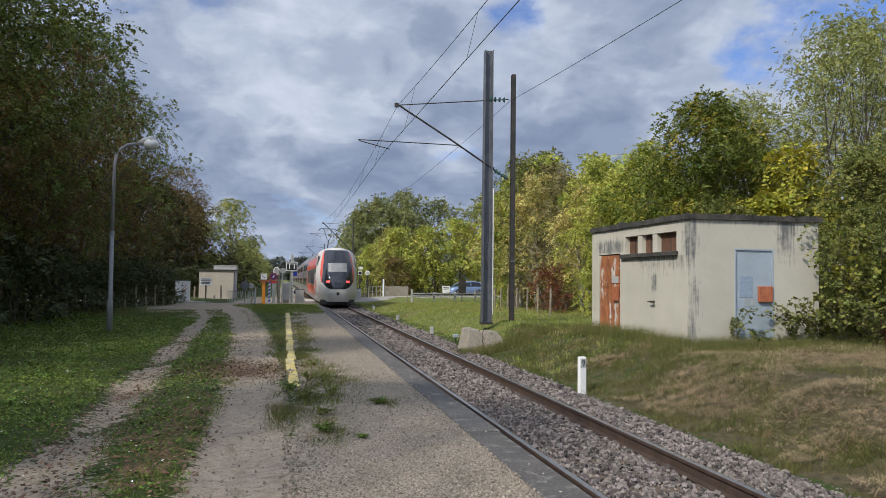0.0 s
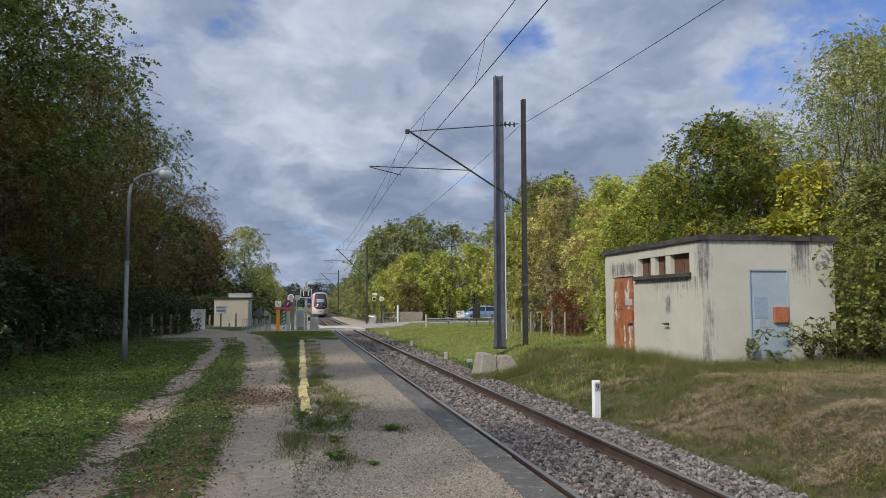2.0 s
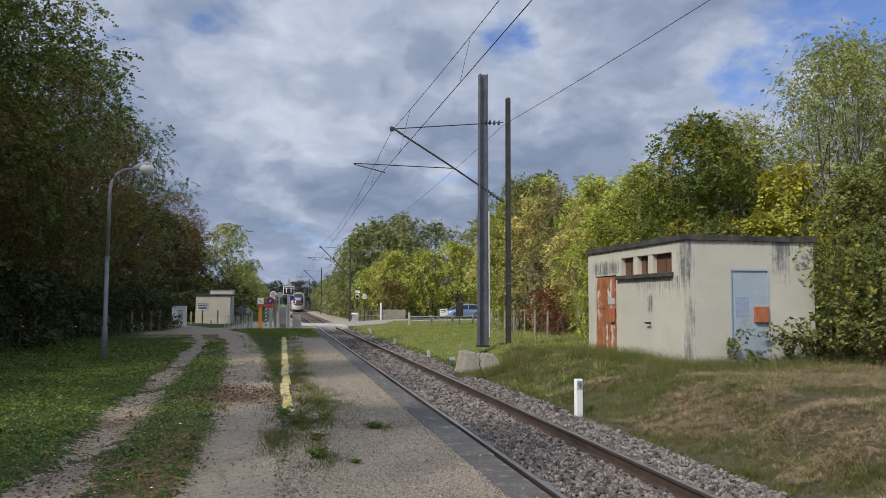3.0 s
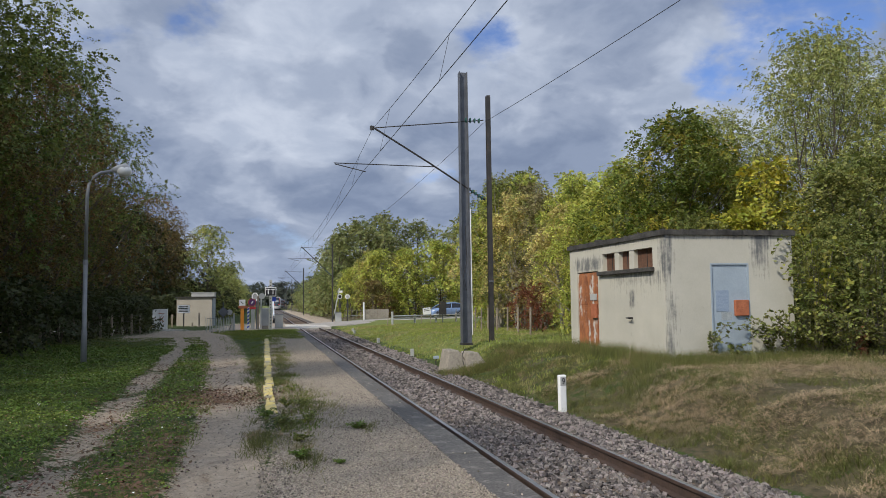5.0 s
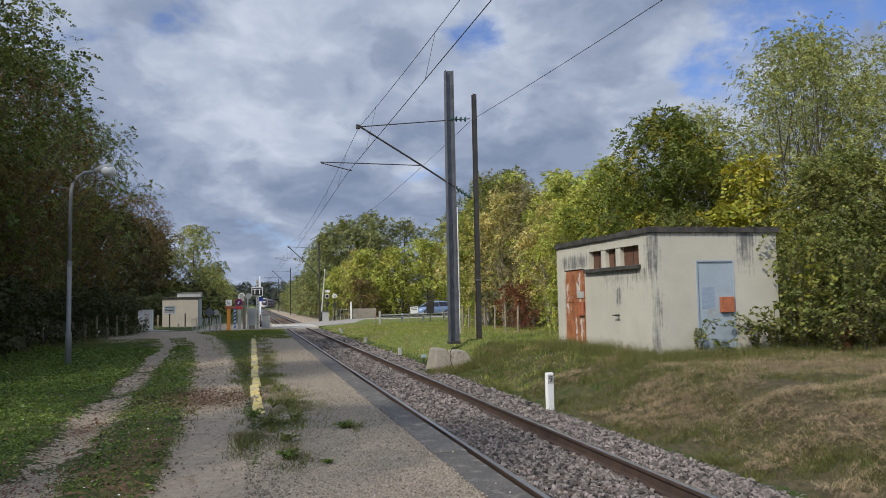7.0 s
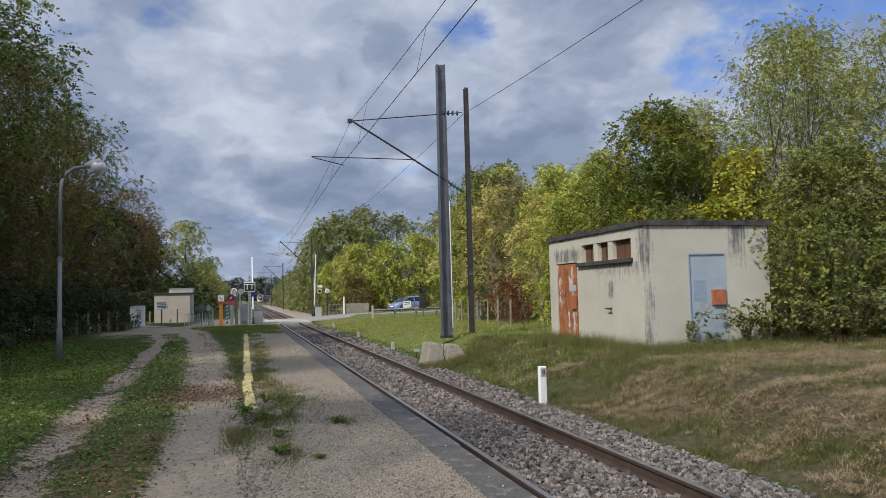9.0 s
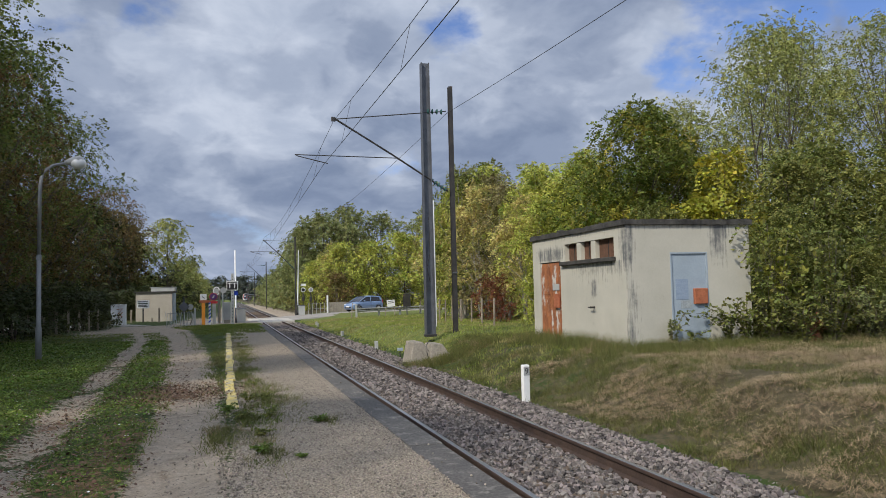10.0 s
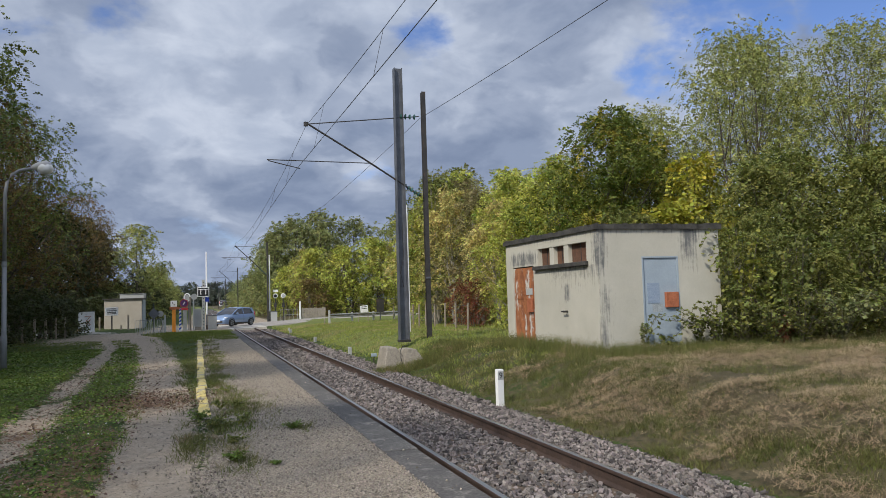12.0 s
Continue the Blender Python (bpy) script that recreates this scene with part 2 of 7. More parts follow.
M_wood = surface("weathered_wood", (0.20, 0.165, 0.125), (0.30, 0.255, 0.20), 4.0, 0.9, bump=0.5, fine=30, space="World")
M_bark = surface("bark", (0.075, 0.06, 0.045), (0.13, 0.11, 0.085), 3.0, 0.95, bump=0.8, fine=14, stretch=(1, 1, 0.3))
M_palebark = surface("pale_bark", (0.22, 0.20, 0.165), (0.30, 0.28, 0.24), 3.0, 0.95, bump=0.6, fine=14, stretch=(1, 1, 0.3))
M_globe = surface("opal_lamp_globe", (0.70, 0.70, 0.68), (0.76, 0.76, 0.74), 2.0, 0.3, bump=0, fine=10, fine_amt=0.04)
M_glass = surface("tinted_window_glass", (0.012, 0.014, 0.018), (0.018, 0.02, 0.025), 2.0, 0.06, bump=0, fine=10, coat=0.5)
M_trainwhite = surface("train_white", (0.50, 0.475, 0.45), (0.57, 0.545, 0.52), 1.0, 0.35, bump=0, fine=10, c3=(0.44, 0.41, 0.37), c3_scale=0.9, c3_at=0.64, fine_amt=0.06, coat=0.3)
M_traingrey = surface("train_grey", (0.20, 0.205, 0.22), (0.25, 0.255, 0.27), 1.0, 0.35, bump=0, fine=10, fine_amt=0.06, coat=0.3)
M_trainred = surface("train_red", (0.60, 0.075, 0.04), (0.66, 0.10, 0.055), 1.0, 0.35, bump=0, fine=10, fine_amt=0.06, coat=0.3)
M_under = surface("underframe", (0.03, 0.028, 0.026), (0.05, 0.046, 0.042), 3.0, 0.85, bump=0.2, fine=15)
M_taillight = glow("tail_light", (0.9, 0.10, 0.09), 0.8)
M_trackgrass = surface("olive_grass_blades", (0.085, 0.105, 0.024), (0.15, 0.15, 0.045), 0.7, 0.65, bump=0, fine=5, island=0.4, translucent=0.25, c3=(0.24, 0.19, 0.10), c3_scale=1.6, c3_at=0.56, space="World", spec=0.3)
# Far leaves: the haze of distance is mixed into their base colour.
M_haze = surface("far_leaves_haze_tinted", (0.050, 0.065, 0.045), (0.070, 0.085, 0.055), 0.1, 0.7, bump=0, fine=1.0, island=0.25)
M_carblue = surface("car_paint", (0.20, 0.29, 0.46), (0.21, 0.30, 0.47), 1.0, 0.3, metal=0.35, bump=0, fine=10, fine_amt=0.03, coat=0.8)
M_tyre = surface("tyre_rubber", (0.015, 0.015, 0.015), (0.022, 0.022, 0.022), 5.0, 0.85, bump=0.1, fine=30)
M_rim = surface("alloy_rim", (0.30, 0.30, 0.31), (0.36, 0.36, 0.37), 5.0, 0.35, metal=0.8, bump=0, fine=30)
M_headlight = surface("headlight_glass", (0.60, 0.63, 0.66), (0.70, 0.72, 0.75), 5.0, 0.1, bump=0, fine=10, coat=0.6)


def leaf_mat(name, c1, c2, c3=None, at=0.6, island=0.52, tr=0.36):
    return surface(name, c1, c2, 0.5, 0.55, bump=0, fine=3.0, c3=c3, c3_scale=0.45, c3_at=at, island=island, translucent=tr, fine_amt=0.15, spec=0.35)


M_leaf_dark = leaf_mat("dark_green_leaves", (0.095, 0.135, 0.028), (0.155, 0.175, 0.040))
M_leaf_rust = leaf_mat("browning_leaves", (0.115, 0.112, 0.028), (0.185, 0.105, 0.036))
# Darkened leaf colour carries the shade inside and at the foot of the wood.
M_leaf_painted_shade = leaf_mat("leaves_with_painted_shade", (0.034, 0.050, 0.014), (0.062, 0.068, 0.020))
M_leaf_thicket = leaf_mat("thicket_leaves", (0.115, 0.145, 0.034), (0.20, 0.205, 0.046), (0.38, 0.34, 0.055), 0.58)
M_leaf_clover = surface("clover_leaves", (0.082, 0.145, 0.019), (0.150, 0.205, 0.034), 0.9, 0.6, bump=0, fine=5, island=0.45, translucent=0.25, c3=(0.13, 0.13, 0.035), c3_scale=0.6, c3_at=0.60, space="World", spec=0.35)
M_leaf_green = leaf_mat("maple_leaves", (0.078, 0.122, 0.018), (0.155, 0.178, 0.028), (0.33, 0.285, 0.036), 0.53)
M_leaf_olive = leaf_mat("olive_leaves", (0.125, 0.160, 0.036), (0.235, 0.235, 0.055))
M_leaf_yellow = leaf_mat("yellow_autumn_leaves", (0.46, 0.40, 0.04), (0.29, 0.31, 0.045))
M_leaf_ygreen = leaf_mat("yellow_green_leaves", (0.33, 0.39, 0.075), (0.46, 0.45, 0.085), (0.20, 0.27, 0.055), 0.55)
M_leaf_acacia = leaf_mat("pale_acacia_leaves", (0.23, 0.265, 0.075), (0.34, 0.345, 0.10))
M_leaf_gold = leaf_mat("pale_gold_leaves", (0.46, 0.40, 0.14), (0.54, 0.46, 0.15), (0.27, 0.30, 0.09), 0.52)
M_leaf_brownish = leaf_mat("brown_olive_leaves", (0.24, 0.19, 0.085), (0.20, 0.205, 0.075), (0.30, 0.16, 0.075), 0.62)
M_leaf_yellowing = leaf_mat("yellowing_sapling_leaves", (0.16, 0.195, 0.032), (0.30, 0.29, 0.045))
M_leaf_red = leaf_mat("red_autumn_leaves", (0.20, 0.05, 0.03), (0.17, 0.10, 0.035))
M_leaf_far = leaf_mat("wood_leaves", (0.16, 0.195, 0.068), (0.235, 0.245, 0.085), (0.34, 0.28, 0.07), 0.6)
M_grass = surface("short_grass_blades", (0.095, 0.145, 0.022), (0.165, 0.195, 0.038), 0.6, 0.6, bump=0, fine=5, island=0.4, translucent=0.3, c3=(0.14, 0.14, 0.045), c3_scale=0.5, c3_at=0.56, space="World", spec=0.3)
M_meadow = surface("meadow_grass_blades", (0.205, 0.265, 0.05), (0.30, 0.325, 0.08), 0.4, 0.6, bump=0, fine=5, island=0.35, translucent=0.3, c3=(0.34, 0.30, 0.13), c3_scale=0.35, c3_at=0.51, space="World", spec=0.3)
M_hay = surface("dry_grass_blades", (0.47, 0.36, 0.22), (0.28, 0.21, 0.12), 0.9, 0.75, bump=0, fine=5, island=0.4, translucent=0.2, c3=(0.20, 0.18, 0.08), c3_scale=0.9, c3_at=0.6, space="World", spec=0.3)
M_deadleaf = surface("fallen_leaves", (0.13, 0.070, 0.034), (0.085, 0.052, 0.03), 2.0, 0.8, bump=0, fine=10, island=0.5, space="World")
M_pebble = surface("platform_pebbles", (0.20, 0.170, 0.136), (0.305, 0.262, 0.21), 30.0, 0.9, bump=0, fine=60, island=0.55, space="World")


def ground_material():
    m = bpy.data.materials.new("ground_soil_grass_gravel")
    m.use_nodes = True
    nt = m.node_tree
    N = nt.nodes.new
    bs = nt.nodes["Principled BSDF"]
    bs.inputs["Roughness"].default_value = 0.95
    bs.inputs["Specular IOR Level"].default_value = 0.2
    pos = N("ShaderNodeNewGeometry").outputs["Position"]

    def tex(sc, detail=5.0, r=0.6):
        n = N("ShaderNodeTexNoise")
        n.inputs["Scale"].default_value, n.inputs["Detail"].default_value, n.inputs["Roughness"].default_value = sc, detail, r
        link(nt, pos, n.inputs["Vector"])
        return n.outputs[0]

    def remap(v, a, b):
        r = N("ShaderNodeMapRange")
        r.inputs[1].default_value, r.inputs[2].default_value = a, b
        link(nt, v, r.inputs[0])
        return r.outputs[0]

    def mixc(f, a, b, blend="MIX"):
        x = N("ShaderNodeMix")
        x.data_type, x.blend_type = "RGBA", blend
        if isinstance(f, float):
            x.inputs[0].default_value = f
        else:
            link(nt, f, x.inputs[0])
        for s, c in ((6, a), (7, b)):
            if isinstance(c, tuple):
                x.inputs[s].default_value = (*c, 1)
            else:
                link(nt, c, x.inputs[s])
        return x.outputs[2]

    def add(a, b, k):
        x = N("ShaderNodeMath")
        x.operation = "MULTIPLY_ADD"
        link(nt, b, x.inputs[0])
        x.inputs[1].default_value = k
        link(nt, a, x.inputs[2])
        return x.outputs[0]

    def attr(name):
        a = N("ShaderNodeAttribute")
        a.attribute_name = name
        return a.outputs["Fac"]

    n2, n3, n4, n5 = tex(2.4), tex(9.0), tex(45.0, 3.0, 0.7), tex(24.0, 3.0, 0.6)
    grass = mixc(remap(n2, 0.35, 0.65), (0.036, 0.058, 0.013), (0.062, 0.086, 0.022))
    grass = mixc(remap(n3, 0.58, 0.70), grass, (0.085, 0.068, 0.034))
    meadow = mixc(remap(n2, 0.35, 0.65), (0.10, 0.135, 0.030), (0.165, 0.175, 0.052))
    # ground below the hay: shade between the straws is put into its dark colour
    hay = mixc(remap(n3, 0.35, 0.65), (0.055, 0.048, 0.026), (0.11, 0.090, 0.050))
    soil = mixc(remap(n3, 0.35, 0.65), (0.285, 0.235, 0.178), (0.385, 0.322, 0.25))
    soil = mixc(remap(n2, 0.60, 0.72), soil, (0.20, 0.155, 0.11))
    soil = mixc(remap(n5, 0.60, 0.66), soil, (0.15, 0.125, 0.095))
    grav = mixc(remap(n2, 0.3, 0.7), (0.248, 0.21, 0.162), (0.32, 0.275, 0.213))
    spk = mixc(remap(n4, 0.35, 0.65), (0.5, 0.49, 0.48), (1.5, 1.5, 1.5))
    grav = mixc(1.0, grav, spk, "MULTIPLY")
    brown = mixc(remap(n3, 0.4, 0.6), (0.13, 0.075, 0.045), (0.20, 0.125, 0.075))
    jit = N("ShaderNodeMath")
    jit.operation = "SUBTRACT"
    jit.inputs[1].default_value = 0.5
    link(nt, n3, jit.inputs[0])
    jit2 = N("ShaderNodeMath")
    jit2.operation = "SUBTRACT"
    jit2.inputs[1].default_value = 0.5
    link(nt, n2, jit2.inputs[0])

    jit3 = N("ShaderNodeMath")
    jit3.operation = "SUBTRACT"
    jit3.inputs[1].default_value = 0.5
    link(nt, n5, jit3.inputs[0])

    def mask(name):
        return remap(add(add(add(attr(name), jit.outputs[0], 1.25), jit2.outputs[0], 1.0), jit3.outputs[0], 0.8), 0.42, 0.58)

    col = mixc(mask("meadow"), grass, meadow)
    col = mixc(mask("hay"), col, hay)
    col = mixc(mask("gravel"), col, grav)
    col = mixc(mask("soil"), col, soil)
    col = mixc(mask("litter"), col, brown)
    sp2 = mixc(remap(n4, 0.3, 0.7), (0.8, 0.8, 0.8), (1.2, 1.2, 1.2))
    col = mixc(1.0, col, sp2, "MULTIPLY")
    link(nt, col, bs.inputs["Base Color"])
    b = N("ShaderNodeBump")
    b.inputs["Strength"].default_value = 0.8
    b.inputs["Distance"].default_value = 0.03
    link(nt, add(n4, n3, 1.0), b.inputs["Height"])
    link(nt, b.outputs[0], bs.inputs["Normal"])
    return m


M_ground = ground_material()


def hut_material():
    """Cream render with grey damp streaks where the roof drips and a few patches of bare grey."""
    m = surface("weathered_render", (0.47, 0.45, 0.375), (0.41, 0.392, 0.325), 1.1, 0.9, bump=0.12, fine=30, c3=(0.33, 0.315, 0.265), c3_scale=1.5, c3_at=0.65, space="World", fine_amt=0.035)
    nt = m.node_tree
    N = nt.nodes.new
    bs = next(n for n in nt.nodes if n.type == "BSDF_PRINCIPLED")
    old = bs.inputs["Base Color"].links[0].from_socket
    pos = N("ShaderNodeNewGeometry").outputs["Position"]
    sep = N("ShaderNodeSeparateXYZ")
    link(nt, pos, sep.inputs[0])

    def calc(op, a, b):
        n = N("ShaderNodeMath")
        n.operation = op
        for i, v in enumerate((a, b)):
            if isinstance(v, float):
                n.inputs[i].default_value = v
            else:
                link(nt, v, n.inputs[i])
        return n.outputs[0]

    def window(v, a, b, c, d):
        up, dn = N("ShaderNodeMapRange"), N("ShaderNodeMapRange")
        up.inputs[1].default_value, up.inputs[2].default_value = a, b
        dn.inputs[1].default_value, dn.inputs[2].default_value, dn.inputs[3].default_value, dn.inputs[4].default_value = c, d, 1.0, 0.0
        link(nt, v, up.inputs[0])
        link(nt, v, dn.inputs[0])
        return calc("MULTIPLY", up.outputs[0], dn.outputs[0])

    def tex(scale, stretch, detail=6.0):
        mp = N("ShaderNodeMapping")
        mp.inputs["Scale"].default_value = stretch
        link(nt, pos, mp.inputs[0])
        n = N("ShaderNodeTexNoise")
        n.inputs["Scale"].default_value, n.inputs["Detail"].default_value, n.inputs["Roughness"].default_value = scale, detail, 0.65
        link(nt, mp.outputs[0], n.inputs["Vector"])
        return n.outputs[0]

    X, Y, Z = sep.outputs[0], sep.outputs[1], sep.outputs[2]
    drip = calc("MULTIPLY", calc("MULTIPLY", window(X, 11.0, 11.45, 11.55, 12.15), window(Z, 1.5, 3.0, 3.3, 3.4)), 1.2)
    corner = calc("MULTIPLY", calc("MULTIPLY", window(Y, 15.0, 15.1, 15.9, 16.25), window(X, 8.5, 8.6, 9.15, 9.3)), window(Z, 1.4, 2.4, 3.3, 3.4))
    over = calc("MULTIPLY", calc("MULTIPLY", window(Y, 19.0, 19.4, 20.8, 21.3), window(X, 8.5, 8.6, 9.1, 9.15)), window(Z, 2.35, 2.5, 2.75, 3.0))
    tap = calc("MULTIPLY", calc("MULTIPLY", window(Y, 17.2, 17.4, 17.5, 17.75), window(X, 8.5, 8.6, 9.1, 9.15)), window(Z, 1.2, 1.5, 1.8, 2.1))
    edge = calc("MULTIPLY", window(Y, 15.0, 15.1, 15.85, 15.95), calc("MULTIPLY", window(X, 8.9, 9.0, 9.03, 9.10), 0.6))
    eaves = calc("MULTIPLY", window(Z, 2.85, 3.08, 3.3, 3.4), 0.62)
    foot = calc("MULTIPLY", window(Z, -0.5, -0.4, 0.15, 0.6), 0.8)
    side = calc("MULTIPLY", calc("MULTIPLY", window(X, 9.0, 9.03, 9.15, 9.5), window(Y, 15.0, 15.1, 15.79, 15.8)), calc("MULTIPLY", window(Z, -0.2, 0.4, 1.6, 2.2), 0.75))
    sill = calc("MULTIPLY", calc("MULTIPLY", window(Y, 15.7, 16.0, 18.4, 19.2), window(X, 8.5, 8.6, 9.1, 9.15)), calc("MULTIPLY", window(Z, 1.2, 2.2, 2.3, 2.31), 0.72))
    more = calc("MAXIMUM", calc("MAXIMUM", eaves, foot), calc("MAXIMUM", side, sill))
    place_ = calc("MAXIMUM", more, calc("MAXIMUM", calc("MAXIMUM", drip, corner), calc("MAXIMUM", over, calc("MAXIMUM", tap, edge))))
    streak = tex(1.0, (13.0, 13.0, 1.0))
    spots_ = tex(7.0, (1.0, 1.0, 1.0))
    f = calc("ADD", calc("MULTIPLY", place_, 0.52), calc("SUBTRACT", calc("ADD", calc("MULTIPLY", streak, 1.15), calc("MULTIPLY", spots_, 0.55)), 0.85))
    r = N("ShaderNodeMapRange")
    r.inputs[1].default_value, r.inputs[2].default_value, r.inputs[4].default_value = 0.27, 0.60, 0.92
    link(nt, f, r.inputs[0])
    mx = N("ShaderNodeMix")
    mx.data_type = "RGBA"
    link(nt, r.outputs[0], mx.inputs[0])
    link(nt, old, mx.inputs[6])
    mx.inputs[7].default_value = (0.098, 0.102, 0.104, 1)
    link(nt, mx.outputs[2], bs.inputs["Base Color"])
    return m


M_render = hut_material()

# ---------------------------------------------------------------- mesh tools
RAIL_Z = -0.29
TRACK_X = 3.55
R_ = random.Random(11)


def track_x(y):
    """Centre of the line: straight, then a wide bend."""
    return TRACK_X + (max(0.0, y - 190.0) ** 2) / (2 * 4800.0)


def from_np(name, verts, faces, mat, smooth=False):
    me = bpy.data.meshes.new(name)
    me.from_pydata([tuple(v) for v in verts] if not isinstance(verts, np.ndarray) else verts.tolist(), [],
                   faces if not isinstance(faces, np.ndarray) else faces.tolist())
    if mat:
        me.materials.append(mat)
    if smooth:
        me.polygons.foreach_set("use_smooth", [True] * len(me.polygons))
    me.update()
    return me


def mesh_of(name, bm, mat, smooth=False):
    me = bpy.data.meshes.new(name)
    bmesh.ops.recalc_face_normals(bm, faces=bm.faces)
    bm.to_mesh(me)
    bm.free()
    me.materials.append(mat)
    if smooth:
        me.polygons.foreach_set("use_smooth", [True] * len(me.polygons))
    return me


def part(name, bm, mat, parent=None, label="", m=None, smooth=False):
    """One bmesh as one mesh object under a thing or a part."""
    me = bm if isinstance(bm, bpy.types.Mesh) else mesh_of(name, bm, mat, smooth)
    ob = new(name, me)
    if parent is not None:
        ob.parent = parent
    if m is not None:
        ob.matrix_basis = m
    if label:
        ob["label"] = label
    return ob


def thing(name, m, label, category, group="", kind=""):
    return tagged(place(new(name), m), label, category, group, kind)


def place(ob, m):
    ob.matrix_basis = m
    return ob


def box(x0, x1, y0, y1, z0, z1, bev=0.0, bm=None):
    bm = bm or bmesh.new()
    r = bmesh.ops.create_cube(bm, size=1)
    vs = r["verts"]
    bmesh.ops.scale(bm, vec=(x1 - x0, y1 - y0, z1 - z0), verts=vs)
    bmesh.ops.translate(bm, vec=((x0 + x1) / 2, (y0 + y1) / 2, (z0 + z1) / 2), verts=vs)
    if bev:
        es = list({e for v in vs for e in v.link_edges})
        bmesh.ops.bevel(bm, geom=es, offset=bev, segments=2, affect="EDGES", profile=0.5)
    return bm


def rod(a, b, r0, r1=None, seg=8, bm=None):
    bm = bm or bmesh.new()
    a, b = Vector(a), Vector(b)
    d = b - a
    m = Matrix.Translation((a + b) / 2) @ d.to_track_quat("Z", "Y").to_matrix().to_4x4()
    bmesh.ops.create_cone(bm, cap_ends=True, segments=seg, radius1=r0, radius2=r0 if r1 is None else r1, depth=d.length, matrix=m)
    return bm


def tube(points, radii, seg=8, bm=None):
    """A round tube along points."""
    bm = bm or bmesh.new()
    pts = [Vector(p) for p in points]
    if isinstance(radii, (int, float)):
        radii = [radii] * len(pts)
    rings = []
    for i, p in enumerate(pts):
        d = (pts[min(i + 1, len(pts) - 1)] - pts[max(i - 1, 0)]).normalized()
        up = Vector((0, 0, 1)) if abs(d.z) < 0.9 else Vector((1, 0, 0))
        a = d.cross(up).normalized()
        b = d.cross(a)
        rings.append([bm.verts.new(p + (a * math.cos(k * math.tau / seg) + b * math.sin(k * math.tau / seg)) * radii[i]) for k in range(seg)])
    for r, s in zip(rings, rings[1:]):
        for k in range(seg):
            bm.faces.new((r[k], r[(k + 1) % seg], s[(k + 1) % seg], s[k]))
    bm.faces.new(rings[0])
    bm.faces.new(rings[-1][::-1])
    return bm


def lathe(profile, seg=16, bm=None):
    """(radius, z) pairs turned round z."""
    bm = bm or bmesh.new()
    rings = [[bm.verts.new((r * math.cos(k * math.tau / seg), r * math.sin(k * math.tau / seg), z)) for k in range(seg)] for r, z in profile]
    for r, s in zip(rings, rings[1:]):
        for k in range(seg):
            bm.faces.new((r[k], r[(k + 1) % seg], s[(k + 1) % seg], s[k]))
    bm.faces.new(rings[0][::-1])
    bm.faces.new(rings[-1])
    return bm


def prism(outline, y0, y1, bm=None):
    """An (x, z) outline drawn out along y."""
    bm = bm or bmesh.new()
    a = [bm.verts.new((x, y0, z)) for x, z in outline]
    b = [bm.verts.new((x, y1, z)) for x, z in outline]
    n = len(a)
    for i in range(n):
        bm.faces.new((a[i], a[(i + 1) % n], b[(i + 1) % n], b[i]))
    bm.faces.new(a[::-1])
    bm.faces.new(b)
    return bm


def text_mesh(body, size, depth, mat):
    cu = bpy.data.curves.new("letters", "FONT")
    cu.body, cu.size, cu.extrude, cu.align_x, cu.align_y = body, size, depth, "CENTER", "CENTER"
    ob = bpy.data.objects.new("letters", cu)
    scene.collection.objects.link(ob)
    me = bpy.data.meshes.new_from_object(ob.evaluated_get(bpy.context.evaluated_depsgraph_get()))
    bpy.data.objects.remove(ob)
    me.materials.clear()
    me.materials.append(mat)
    return me


def smooth_step(a, b, v):
    t = np.clip((v - a) / (b - a), 0, 1)
    return t * t * (3 - 2 * t)


# ---------------------------------------------------------------- ground
RUT_Y = np.array([-20.0, 4.0, 7.7, 10.0, 13.8, 18.0, 21.0, 23.3, 33.0, 42.0, 50.0])
RUT_A = np.array([-0.36, -0.36, -0.39, -0.45, -0.56, -0.78, -0.97, -1.15, -1.92, -3.0, -4.4])  # near wheel track
RUT_B = np.array([-1.9, -1.9, -1.99, -2.10, -2.32, -2.48, -2.58, -2.68, -3.2, -4.5, -6.2])     # far wheel track
# weedy patches in the platform gravel: x, y, half-width, half-length
PATCHES = ((0.30, 10.6, 0.28, 1.3), (0.72, 12.6, 0.38, 1.9), (0.42, 8.4, 0.20, 0.7), (-0.05, 9.6, 0.15, 1.0), (1.22, 10.1, 0.16, 0.35), (0.35, 16.5, 0.30, 3.0), (0.5, 24.0, 0.28, 6.0), (-0.15, 20.0, 0.25, 6.0))


def ground_z(x, y):
    x, y = np.asarray(x, float), np.asarray(y, float)
    left = -0.10 * smooth_step(40, 52, y) - 0.19 * smooth_step(52, 64, y) * smooth_step(-6, 1, x)
    left = left + 0.25 * smooth_step(-6.0, -10.0, x) * (1 - smooth_step(43, 49, y)) + 0.02 * np.sin(x * 1.7 + y * 0.6) * (x < -0.6)
    right = -0.46 + 0.66 * smooth_step(5.55, 8.0, x) * (1 - 0.62 * smooth_step(30, 52, y)) + 0.14 * np.exp(-((x - 7.0) ** 2 + (y - 24.5) ** 2) / 3.0)
    right = right + 0.5 * smooth_step(14, 26, x) * (1 - smooth_step(35, 55, y))
    far = smooth_step(58, 64, y)
    right = right * (1 - far) + (-0.36 + 0.25 * smooth_step(7, 12, x)) * far
    bed = -0.52 + 0 * x
    z = np.where(x < 2.26, left, np.where(x < 5.55, bed, right))
    farleft = np.where(x < 2.26, smooth_step(74, 80, y) * smooth_step(-3.0, 2.2, x) * -0.2, 0)
    return z + farleft


